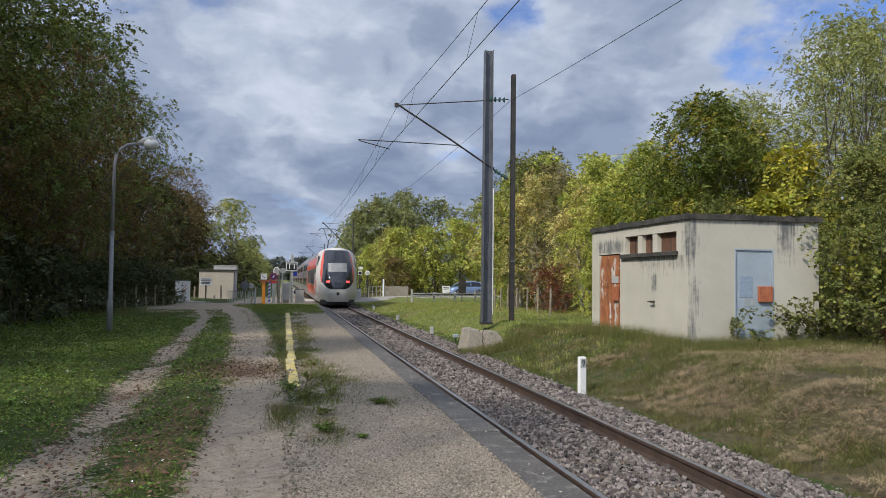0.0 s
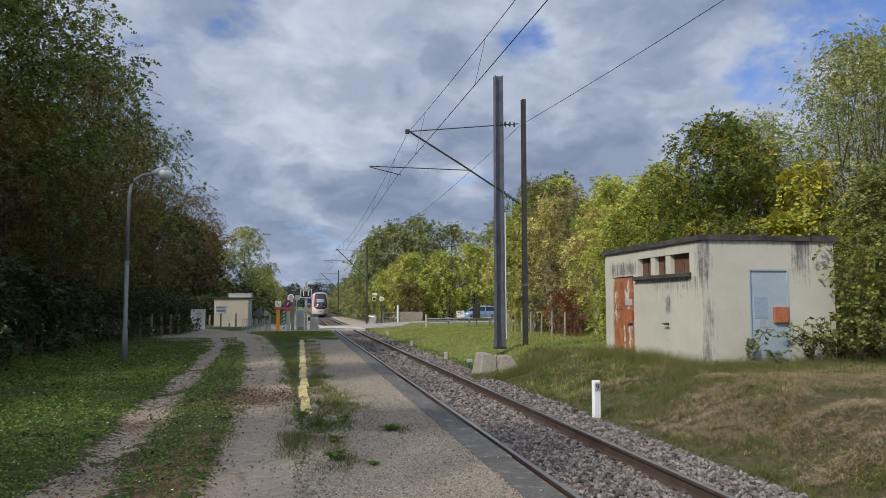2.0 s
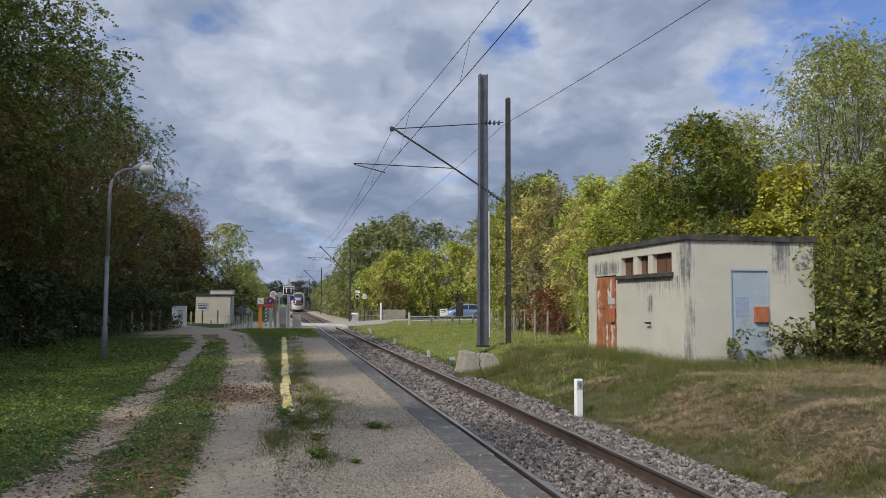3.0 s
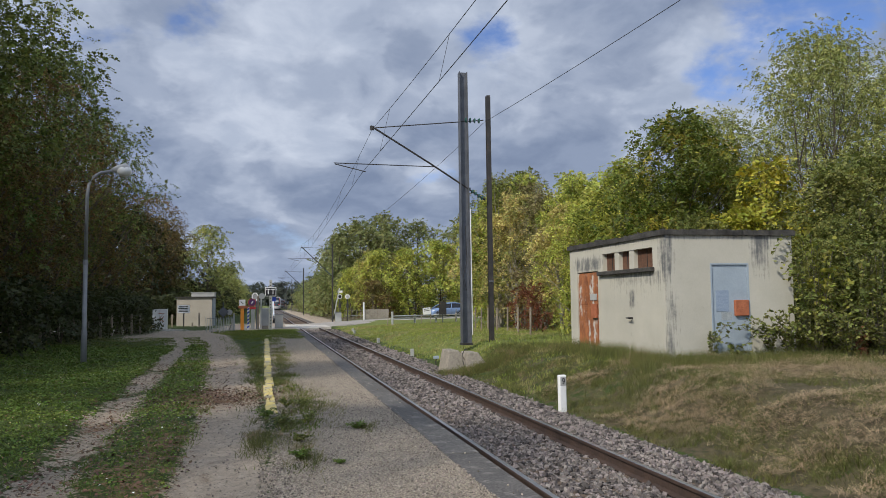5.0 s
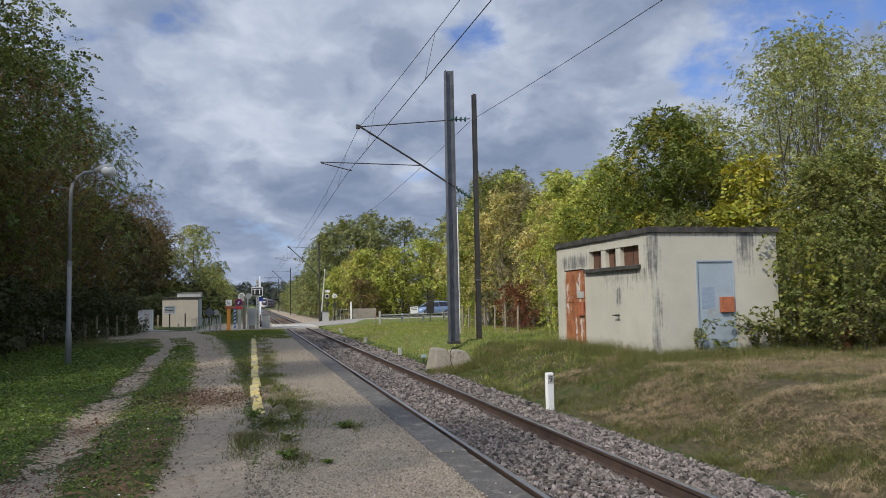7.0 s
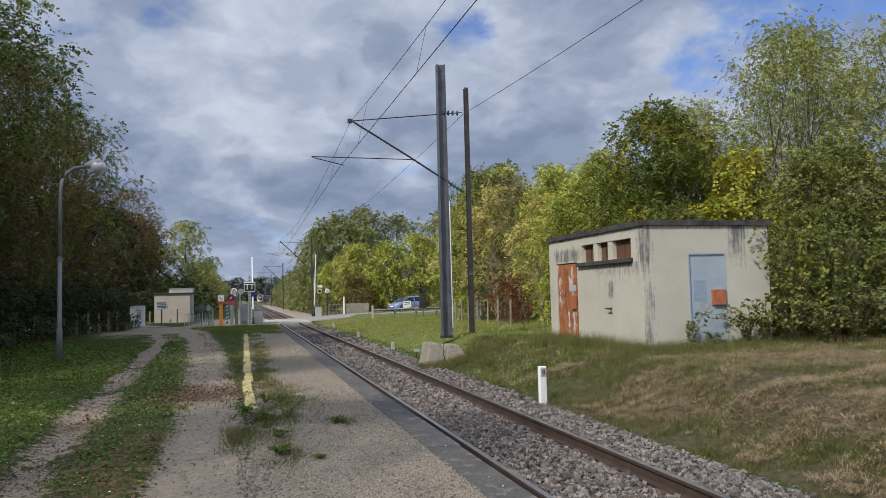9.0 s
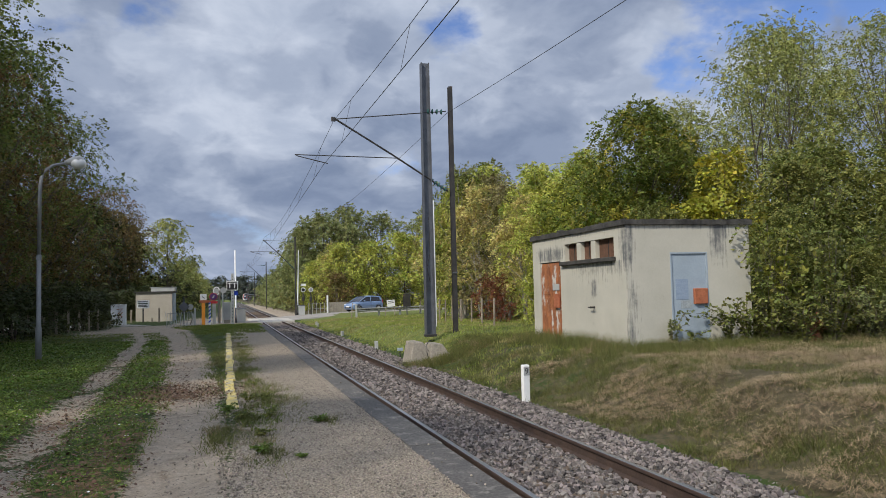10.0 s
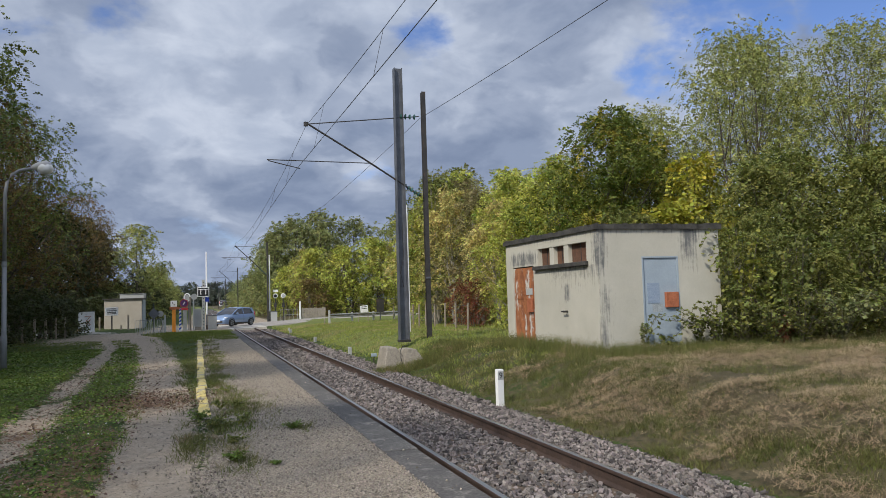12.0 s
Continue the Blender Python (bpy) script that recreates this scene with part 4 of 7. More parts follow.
def cantilever(post, dx, z_low, z_high, reach, z_tip, z_reg, scale=1.0):
    """Slanting tube, top stay and registration arm, all towards -x from the post."""
    tip = (dx - reach, 0, z_tip)
    arm = part("cantilever_tube", tube([(dx - 0.1, 0, z_low), (dx - reach * 0.5, 0, (z_low + z_tip) / 2), tip], 0.032 * scale), M_darksteel, post)
    p0, p1 = Vector((dx - 0.12, 0, z_low + 0.02)), Vector((dx - 0.75, 0, z_low + 0.02 + 0.65 * (z_tip - z_low) / reach))
    for k in range(5):
        c = p0.lerp(p1, (k + 0.7) / 5.5)
        part("insulator", rod(c - (p1 - p0).normalized() * 0.03, c + (p1 - p0).normalized() * 0.03, 0.085, 0.05, 10), M_insul, arm, "ribbed insulator")
    stay = part("top_stay", rod((dx - reach + 0.08, 0, z_tip - 0.06), (dx - 0.1, 0, z_high), 0.018), M_darksteel, post)
    for k in range(4):
        part("insulator", rod((dx - 0.25 - k * 0.16, 0, z_high - 0.03), (dx - 0.30 - k * 0.16, 0, z_high - 0.03), 0.10, 0.055, 10), M_insul, stay, "green glass insulator disc")
    mid = dx - reach * 0.46
    zm = z_low + (z_tip - z_low) * 0.46
    reg = part("registration_arm", rod((mid, 0, z_reg), (dx - reach - 1.25, 0, z_reg + 0.03), 0.016), M_darksteel, post)
    part("steady_arm", rod((dx - reach - 1.22, 0, z_reg), (dx - reach - 0.18, 0.0, z_reg - 0.24), 0.016), M_darksteel, reg)
    part("tip_clamp", box(dx - reach - 0.04, dx - reach + 0.1, -0.03, 0.03, z_tip - 0.14, z_tip + 0.01, 0.01), M_darksteel, post)


def make_masts():
    y = 25.0
    mast = thing("anchor_mast", pose(6.70, y, 0), "tall grey steel H-section mast on a dark base plate", "mast")
    part("column", column([(d, x) for x, d in h_section(0.15, 0.165, 0.022)], 0.22, 9.58, 0.86), M_steel, mast)
    part("base_plate", box(-0.19, 0.19, -0.19, 0.19, 0.16, 0.24, 0.01), M_darksteel, mast, "black base plate")
    part("conduit", rod((0.185, -0.12, 0.5), (0.175, -0.12, 4.8), 0.024), M_white, mast, "white cable conduit")
    part("cable", tube([(-0.02, -0.19, 4.2), (0.0, -0.2, 3.0), (-0.12, -0.19, 2.5), (-0.02, -0.2, 2.0)], 0.012, 6), M_black, mast)
    post = thing("line_mast", pose(7.60, y, 0), "slender dark steel mast carrying the overhead line arm", "mast")
    part("column", column(h_section(0.072, 0.09, 0.016), -0.1, 8.80, 0.95), M_darksteel, post)
    part("clamp_band", box(-0.09, 0.09, -0.12, -0.09, 2.28, 2.34, 0.005), M_steel, post)
    cantilever(post, -0.07, 5.14, 7.93, 4.04, 7.56, 6.24)
    base = tagged(new("mast_foundation"), "old sloping concrete foundation block in the grass", "foundation")
    part("block", foundation(5.2, 6.15, 21.85, 22.9, -0.6, 0.19), M_concrete, base)
    part("block", foundation(5.74, 6.72, 21.74, 22.7, -0.6, 0.12), M_concrete, base)
    part("cable", tube([(6.0, 22.3, 0.20), (5.83, 21.95, 0.21), (5.74, 21.86, 0.1), (5.72, 21.77, -0.12), (5.78, 21.72, -0.4)], 0.014, 6), M_black, base)
    for i, (py, h) in enumerate(((75.0, 7.45), (131.0, 7.6), (187.0, 7.6), (245.0, 7.6), (303.0, 7.6), (360.0, 7.6), (-25.0, 8.6))):
        p = thing("line_mast", pose(track_x(py) + 3.0, py, 0), "slender dark steel mast carrying the overhead line arm", "mast", "far line masts")
        part("column", column(h_section(0.075, 0.075, 0.025), -0.4, h, 0.95), M_darksteel, p)
        cantilever(p, 0.0, 4.3, 7.0, 3.0, 7.15, 6.0, 1.3)


def foundation(x0, x1, y0, y1, z0, z1):
    bm = bmesh.new()
    box(x0, x1, y0, y1, z0, z1, 0, bm)
    for v in bm.verts:
        if v.co.z > z1 - 0.01:
            if v.co.x > x1 - 0.01:
                v.co.x -= 0.5
            if v.co.y < y0 + 0.01:
                v.co.y += 0.12
            if v.co.x < x0 + 0.01:
                v.co.x += 0.15
    bmesh.ops.bevel(bm, geom=bm.edges[:], offset=0.04, segments=2, affect="EDGES", profile=0.5)
    return bm


make_masts()


def make_wires():
    sup = [-25.0, 25.0, 75.0, 131.0, 187.0, 245.0, 303.0, 360.0]
    stag = [0.42, -0.36, 0.15, -0.15, 0.2, -0.2, 0.2, -0.2]
    stag_cat = [0.2, -0.02, 0.1, -0.1, 0.1, -0.1, 0.1, -0.1]
    feed = ([-25.0, 25.0, 75.0], [9.3, 7.46, 6.65])

    def span(y, za, sag):
        for a, b in zip(sup, sup[1:]):
            if a <= y <= b:
                u = (y - a) / (b - a)
                return za - sag * 4 * u * (1 - u)
        return za

    def xs(y):
        return track_x(y) + float(np.interp(y, sup, stag))

    def xc(y):
        return track_x(y) + float(np.interp(y, sup, stag_cat))

    ys = [sup[0] + 2.5 * i for i in range(154)]
    contact = tagged(new("contact_wire", mesh_of("contact_wire", tube([(xs(y), y, 5.98) for y in ys], 0.0085, 6), M_wire)), "dark contact wire of the overhead line", "wire", "overhead wires")
    cat = tagged(new("catenary_wire", mesh_of("catenary_wire", tube([(xc(y), y, span(y, 7.45, 0.75)) for y in ys], 0.0075, 6), M_wire)), "dark sagging catenary wire of the overhead line", "wire", "overhead wires")
    tagged(new("feeder_wire", mesh_of("feeder_wire", tube([(float(np.interp(y, *feed)) if y < 75 else track_x(y) + 3.1, y, span(y, float(np.interp(y, (25, 75), (7.86, 7.45))), 0.55)) for y in ys], 0.0078, 6), M_wire)), "dark feeder wire along the masts", "wire", "overhead wires")
    for a, b in zip(sup[:5], sup[1:6]):
        n = 7
        for k in range(n):
            y = a + (k + 0.5) * (b - a) / n
            tagged(new("dropper", mesh_of("dropper", tube([(xs(y), y, 5.98), (xc(y), y, span(y, 7.45, 0.75))], 0.005, 5), M_wire)), "thin dropper wire between the overhead wires", "wire", "droppers")


make_wires()

# ---------------------------------------------------------------- street lamp
def make_lamp():
    lamp = thing("street_lamp", pose(-5.05, 23.8, 0), "grey steel street lamp with a curved arm and a globe", "street lamp")
    part("pole", tube([(0, 0, -0.1), (0, 0, 0.9), (0, 0, 0.95), (0, 0, 2.9)], [0.085, 0.085, 0.066, 0.060], 12), M_lamppost, lamp, smooth=True)
    part("upper_pole", tube([(0, 0, 2.9), (0.01, 0, 4.9), (0.05, 0, 5.2), (0.17, 0, 5.42), (0.36, 0, 5.55), (0.72, -0.02, 5.62)], [0.055, 0.048, 0.046, 0.044, 0.042, 0.04], 12), M_lamppost, lamp, smooth=True)
    part("joint_collar", rod((0, 0, 2.84), (0, 0, 2.98), 0.074, 0.066, 12), M_lamppost, lamp)
    head = part("lamp_head", tube([(0.66, -0.02, 5.62), (0.80, -0.02, 5.66), (1.05, -0.03, 5.68), (1.16, -0.03, 5.67)], [0.05, 0.11, 0.17, 0.10], 12), M_greybox, lamp, "pale grey lamp housing", smooth=True)
    bm = bmesh.new()
    bmesh.ops.create_uvsphere(bm, u_segments=20, v_segments=12, radius=0.185, matrix=pose(1.02, -0.03, 5.61) @ Matrix.Diagonal((1.15, 1, 0.92, 1)))
    part("globe", bm, M_globe, head, "clear rounded globe", smooth=True)


make_lamp()


def make_shelter_roof():
    """The corner of a low roof among the bushes."""
    s = tagged(new("shelter"), "weathered wooden shelter with a flat roof among bushes", "shelter")
    part("roof", box(-9.6, -7.35, 17.0, 19.5, 2.02, 2.14, 0.01), M_wood, s)
    for x, y in ((-7.5, 17.2), (-7.5, 19.3), (-9.4, 17.2), (-9.4, 19.3)):
        part("post", box(x - 0.05, x + 0.05, y - 0.05, y + 0.05, 0.0, 2.02, 0.005), M_wood, s)


make_shelter_roof()

# ---------------------------------------------------------------- trees
def unit(v):
    return v / np.maximum(np.linalg.norm(v, axis=1), 1e-9)[:, None]


def kites(p, a, b, s):
    """A pointed leaf at each p, along a and as wide as b, bent a little along its midrib."""
    n = np.cross(a, b) * 0.12
    return np.stack([p, p + (a * 0.45 + b * 0.42 + n) * s, p + a * s, p + (a * 0.45 - b * 0.42 + n) * s], 1)


def leaf_cloud(rng, centres, radii, n, size, per=7, droop=0.30, jitter=0.5):
    """Leaves in flat sprays along twigs, the twigs round the centres of the clumps."""
    m = max(1, n // per)
    radii = np.asarray(radii)
    which = rng.choice(len(centres), m, p=radii ** 2 / (radii ** 2).sum())
    d = unit(rng.normal(size=(m, 3)))
    p = centres[which] + d * (radii[which] * (0.30 + 0.70 * rng.random(m) ** 0.6))[:, None] * np.array([1, 1, 0.72])
    a = unit(d * np.array([1, 1, 0.5]) + rng.normal(0, 0.45, (m, 3)) - np.array([0, 0, droop]))
    up = d * 0.55 + rng.normal(0, 0.35, (m, 3)) + np.array([0, 0, 0.75])
    b = unit(np.cross(up, a))
    sz = size * rng.uniform(0.75, 1.25, m)
    out = []
    for k in range(per):
        side = 1 if k % 2 else -1
        if k == per - 1:
            side = 0.0
        q = p + a * (sz * 0.42 * k)[:, None] - np.array([0, 0, 1]) * (sz * 0.03 * k * k)[:, None]
        la = unit(a * (0.55 if side else 1.0) + b * side * 0.85 + rng.normal(0, jitter * 0.5, (m, 3)))
        lb = unit(np.cross(np.cross(a, b) + rng.normal(0, jitter * 0.6, (m, 3)), la))
        out.append(kites(q, la, lb, (sz * rng.uniform(0.7, 1.25, m))[:, None]))
    return np.concatenate(out)


def tree_proto(name, seed, height, crown_r, crown_lo, n_leaf, leaf, mat, bark, clumps=60, trunk_r=0.16, upright=0.5, gap=0.0, label="", category="tree", multi=1):
    """A tapered trunk with limbs, and a crown of clumped leaves, round the origin."""
    rng = np.random.default_rng(seed)
    rr = random.Random(seed)
    t = tagged(new(name), label, category)
    bm = bmesh.new()
    cents, rads = [], []
    for s in range(multi):
        bx, by = (0, 0) if multi == 1 else (rr.uniform(-0.6, 0.6) * crown_r * 0.5, rr.uniform(-0.6, 0.6) * crown_r * 0.5)
        lean = (rr.uniform(-0.05, 0.05) * height + bx, rr.uniform(-0.05, 0.05) * height + by)
        pts = [(bx * 0.5 + lean[0] * u * 0.5 + rr.uniform(-0.08, 0.08), by * 0.5 + lean[1] * u * 0.5 + rr.uniform(-0.08, 0.08), -0.3 + height * 0.86 * u) for u in np.linspace(0, 1, 7)]
        tube(pts, [trunk_r * (1 - 0.88 * u) for u in np.linspace(0, 1, 7)], 7, bm)
        for i in range(int(clumps * 1.7) // multi):
            u = rr.random() ** 0.8
            z = crown_lo + (height - crown_lo) * u
            prof = math.sin(math.pi * min(0.97, (0.16 + 0.84 * u) ** (0.7 + upright)) ) ** 0.62
            rmax = crown_r * prof * rr.uniform(0.72, 1.15)
            a = rr.random() * math.tau
            f = rr.random() ** 0.42
            c = (lean[0] * u * 0.6 + math.cos(a) * rmax * f, lean[1] * u * 0.6 + math.sin(a) * rmax * f, z)
            r = crown_r * rr.uniform(0.13, 0.26) * (1 - gap)
            cents.append(c)
            rads.append(r)
            if i % 6 == 0:
                ub = max(0.12, u * 0.84)
                j = min(5, int(ub * 6))
                o = Vector(pts[j])
                mid = o.lerp(Vector(c), 0.55) + Vector((0, 0, 0.05 * height * (0.4 - u)))
                r0 = trunk_r * (1 - 0.88 * j / 6) * 0.55
                tube([o, mid, Vector(c)], [r0, r0 * 0.55, 0.012], 5, bm)
    part("trunk", bm, bark, t)
    cents, rads = np.array(cents), np.array(rads)
    q = leaf_cloud(rng, cents, rads, int(n_leaf * 0.5), leaf * 1.55)
    F = np.arange(len(q) * 4).reshape(-1, 4)
    part("crown", from_np("crown", q.reshape(-1, 3), F, mat), None, t)
    return t


def spots(proto, rows, group, first=True):
    """Stand the prototype at the first row and copies at the rest: x, y, turn, size."""
    for i, (x, y, turn, s) in enumerate(rows):
        m = pose(x, y, float(ground_z(x, y)), 0, 0, turn) @ Matrix.Diagonal((s, s, s * (1 + 0.06 * math.sin(x * 3 + y)), 1))
        if i == 0:
            proto.matrix_basis = m
            proto["group"] = group
        else:
            c = copy_thing(proto, pose(0, 0, 0))
            c.matrix_basis = m


def make_trees():
    rr = random.Random(21)
    # --- dark wood on the shaded side of the path
    a = tree_proto("tree", 1, 13.2, 4.2, 2.2, 42000, 0.073, M_leaf_dark, M_bark, 95, 0.2, label="tall dark green broadleaf tree at the edge of the wood")
    # the two at y 11 and y 2 stand out of view, added to shade the foreground
    spots(a, [(-10.5, 32.0, 20, 1.12), (-11.0, 42, 200, 1.08), (-11.2, 25.5, 80, 1.12), (-11.6, 29.0, 170, 1.06), (-10.8, 52.5, 310, 1.03), (-11.6, 11, 140, 0.95), (-11.0, 2, 250, 0.95), (-12.2, 20.5, 200, 1.0)], "wood edge trees")
    b = tree_proto("tree", 2, 12.4, 3.9, 1.9, 38000, 0.070, M_leaf_rust, M_bark, 95, 0.18, label="broadleaf tree with browning autumn leaves at the wood's edge")
    spots(b, [(-9.9, 27.5, 0, 0.72), (-10.2, 37.0, 120, 1.0), (-10.2, 48, 220, 1.0), (-10.2, 19, 60, 0.72), (-9.7, 32.5, 200, 0.62), (-10.1, 23.0, 300, 0.66), (-10.4, 76, 30, 0.95), (-9.6, 86, 200, 0.85)], "wood edge trees")
    # inner trees and undergrowth: the wood's shade is painted into their leaves
    c = tree_proto("tree", 3, 14.5, 4.5, 1.5, 6500, 0.25, M_leaf_painted_shade, M_bark, 80, 0.22, label="tall tree inside the wood, with shade put into its leaf colour")
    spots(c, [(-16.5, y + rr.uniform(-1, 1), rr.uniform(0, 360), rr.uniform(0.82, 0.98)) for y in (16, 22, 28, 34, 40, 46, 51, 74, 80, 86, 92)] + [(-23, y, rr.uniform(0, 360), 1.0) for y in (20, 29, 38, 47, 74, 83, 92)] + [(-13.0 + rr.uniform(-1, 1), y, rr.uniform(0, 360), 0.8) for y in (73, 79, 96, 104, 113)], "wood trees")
    d = tree_proto("bush", 4, 2.6, 1.9, 0.1, 4500, 0.095, M_leaf_painted_shade, M_bark, 50, 0.05, multi=4, label="dense shrub under the trees, with shade put into its leaf colour", category="bush")
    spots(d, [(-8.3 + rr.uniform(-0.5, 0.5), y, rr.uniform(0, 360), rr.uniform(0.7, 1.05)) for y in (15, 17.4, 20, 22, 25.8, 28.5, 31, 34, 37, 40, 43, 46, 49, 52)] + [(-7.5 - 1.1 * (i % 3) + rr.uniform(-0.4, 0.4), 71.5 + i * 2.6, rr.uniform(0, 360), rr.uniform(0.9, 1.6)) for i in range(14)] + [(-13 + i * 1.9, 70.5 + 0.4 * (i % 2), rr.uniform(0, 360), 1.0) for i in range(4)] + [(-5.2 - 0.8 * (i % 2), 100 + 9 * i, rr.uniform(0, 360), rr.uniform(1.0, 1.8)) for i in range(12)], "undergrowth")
    e = tree_proto("tree", 5, 11.0, 4.0, 0.6, 14000, 0.14, M_leaf_acacia, M_bark, 75, 0.14, upright=0.4, label="light green tree beyond the road, turning yellow")
    spots(e, [(-5.9, 84, 0, 0.93), (-5.4, 108, 90, 0.66), (-5.0, 117, 190, 0.62), (-5.2, 130, 40, 0.58), (-4.8, 150, 140, 0.60), (-4.6, 170, 240, 0.55)], "trees beyond the road")
    # --- trees behind the hut
    f = tree_proto("maple_tree", 6, 8.7, 3.6, 0.6, 70000, 0.073, M_leaf_green, M_bark, 90, 0.15, upright=0.35, multi=2, label="dense green maple tree behind the hut, just turning")
    spots(f, [(16.0, 27.0, 0, 1.0), (20.5, 31.5, 250, 0.95)], "trees behind the hut")
    g = tree_proto("tree", 7, 5.8, 1.5, 0.6, 12000, 0.095, M_leaf_yellow, M_bark, 40, 0.07, upright=0.6, label="slim young tree with bright yellow leaves")
    spots(g, [(17.3, 23.3, 0, 1.05)], "yellow trees")
    h = tree_proto("acacia_tree", 8, 11.2, 3.9, 1.2, 74000, 0.053, M_leaf_acacia, M_bark, 120, 0.11, upright=0.35, gap=0.0, multi=2, label="tall airy acacia with pale green leaves")
    spots(h, [(21.6, 25.0, 0, 0.97), (25.5, 24.0, 120, 1.02), (24.4, 28.5, 220, 1.05), (28.5, 21.5, 60, 1.0), (19.6, 29.0, 310, 0.84)], "acacias")
    k = tree_proto("bush", 9, 5.2, 2.4, 0.1, 34000, 0.062, M_leaf_thicket, M_bark, 80, 0.06, upright=0.2, multi=4, label="tall olive-green hazel thicket", category="bush")
    spots(k, [(17.0, 19.2, 0, 0.95), (19.6, 21.2, 100, 1.15), (15.1, 17.8, 220, 0.66), (19.6, 17.4, 300, 0.95), (22.6, 20.2, 60, 1.1), (17.6, 15.9, 160, 0.66), (21.5, 16.4, 10, 0.9), (14.2, 22.4, 70, 0.75), (14.2, 16.9, 250, 0.55), (15.6, 15.6, 30, 0.45)], "thicket")
    # --- line of yellowing trees between the hut and the road
    p = tree_proto("tree", 10, 8.6, 2.7, 0.4, 26000, 0.088, M_leaf_ygreen, M_palebark, 75, 0.11, upright=0.4, multi=2, label="slender yellow-green tree at the back of the meadow")
    spots(p, [(15.6, 49.5, 0, 1.05), (17.5, 49, 280, 1.12), (18.6, 38, 50, 0.98), (18.4, 57.5, 130, 1.1), (19.5, 45, 220, 1.1), (15.5, 36.0, 320, 0.85), (15.8, 31.5, 40, 0.9), (13.2, 30.5, 80, 0.6), (22, 58, 10, 1.15)], "trees at the meadow")
    p2 = tree_proto("tree", 18, 8.4, 2.5, 0.5, 22000, 0.085, M_leaf_gold, M_palebark, 70, 0.10, upright=0.4, multi=2, label="slender tree with pale gold autumn leaves behind the meadow")
    spots(p2, [(15.0, 43.0, 30, 0.95), (16.4, 53.5, 150, 1.1), (17.2, 40.0, 250, 0.95), (13.9, 34.0, 90, 0.68), (21.5, 49, 10, 1.1), (13.0, 94, 60, 0.9), (22.5, 93, 120, 1.05), (31, 94, 200, 1.1)], "gold trees at the meadow")
    p3 = tree_proto("tree", 19, 8.0, 2.6, 0.5, 20000, 0.085, M_leaf_brownish, M_palebark, 60, 0.10, upright=0.3, gap=0.1, multi=2, label="thin tree with brownish olive leaves behind the meadow")
    spots(p3, [(16.4, 46.5, 0, 1.1), (14.9, 39.0, 200, 0.85), (18.0, 34.5, 100, 0.95), (16.8, 94, 10, 1.05)], "brownish trees at the meadow")
    q = tree_proto("tree", 11, 9.4, 2.9, 2.0, 18000, 0.08, M_leaf_olive, M_palebark, 60, 0.13, upright=0.3, gap=0.1, label="thinly leaved pale tree with brownish twigs")
    spots(q, [(15.2, 48, 0, 1.1), (18.2, 52, 100, 1.2), (18.6, 62.0, 60, 1.12)], "trees at the meadow")
    r = tree_proto("bush", 12, 2.4, 1.1, 0.1, 4000, 0.06, M_leaf_red, M_bark, 30, 0.03, multi=3, label="shrub with red autumn leaves", category="bush")
    spots(r, [(13.2, 14.7, 60, 0.30), (12.6, 34, 100, 0.85), (13.2, 37.5, 200, 0.9)], "red shrubs")
    # --- wood beyond the road
    s = tree_proto("tree", 13, 13.0, 4.6, 1.0, 11000, 0.19, M_leaf_far, M_bark, 85, 0.2, label="dark green tree of the wood across the road")
    spots(s, [(14 + i * 4.6 + rr.uniform(-1, 1), 112 + rr.uniform(-4, 6) - i * 1.6, rr.uniform(0, 360), rr.uniform(1.0, 1.15)) for i in range(12)] + [(11.6, 118, 30, 0.92), (13.6, 124, 130, 1.05), (16.5, 118, 60, 1.05), (19.5, 122, 10, 1.1), (12.5, 140, 200, 0.95), (14.5, 155, 100, 0.95)], "wood across the road")
    u = tree_proto("tree", 14, 8.2, 3.0, 0.3, 14000, 0.14, M_leaf_ygreen, M_bark, 70, 0.12, upright=0.25, multi=2, label="round yellow-green tree by the road")
    spots(u, [(13.5, 92, 0, 0.95), (17.5, 91, 80, 1.05), (20.8, 92, 170, 1.15), (24.5, 90, 260, 1.1), (28.5, 92, 20, 1.2), (33, 91, 110, 1.2), (38, 92, 200, 1.2), (43, 90, 290, 1.2), (11.2, 97, 45, 0.8)], "trees by the road")
    v = tree_proto("bush", 15, 5.6, 3.0, 0.1, 8500, 0.165, M_leaf_far, M_bark, 60, 0.08, upright=0.1, multi=4, label="tall green hedge bush along the line", category="bush")
    spots(v, [(10.5 + 0.004 * i * i + rr.uniform(-0.5, 0.5), 100 + i * 7.5, rr.uniform(0, 360), rr.uniform(0.95, 1.3)) for i in range(15)] + [(16 + i, 105 + i * 9, rr.uniform(0, 360), 1.35) for i in range(5)], "hedge along the line")
    w = tree_proto("bush", 16, 4.2, 2.6, 0.1, 8000, 0.12, M_leaf_rust, M_bark, 50, 0.06, upright=0.1, multi=4, label="brown-leaved shrub by the crossing", category="bush")
    spots(w, [(12.3, 86.5, 0, 1.0), (-8.2, 90, 90, 0.9), (-7.2, 106, 190, 0.9)], "shrubs by the crossing")
    # --- far wood along the bend
    far = tree_proto("tree", 17, 17, 6.5, 1.0, 1900, 0.8, M_haze, M_bark, 60, 0.3, label="distant dark tree of the wood closing the view")
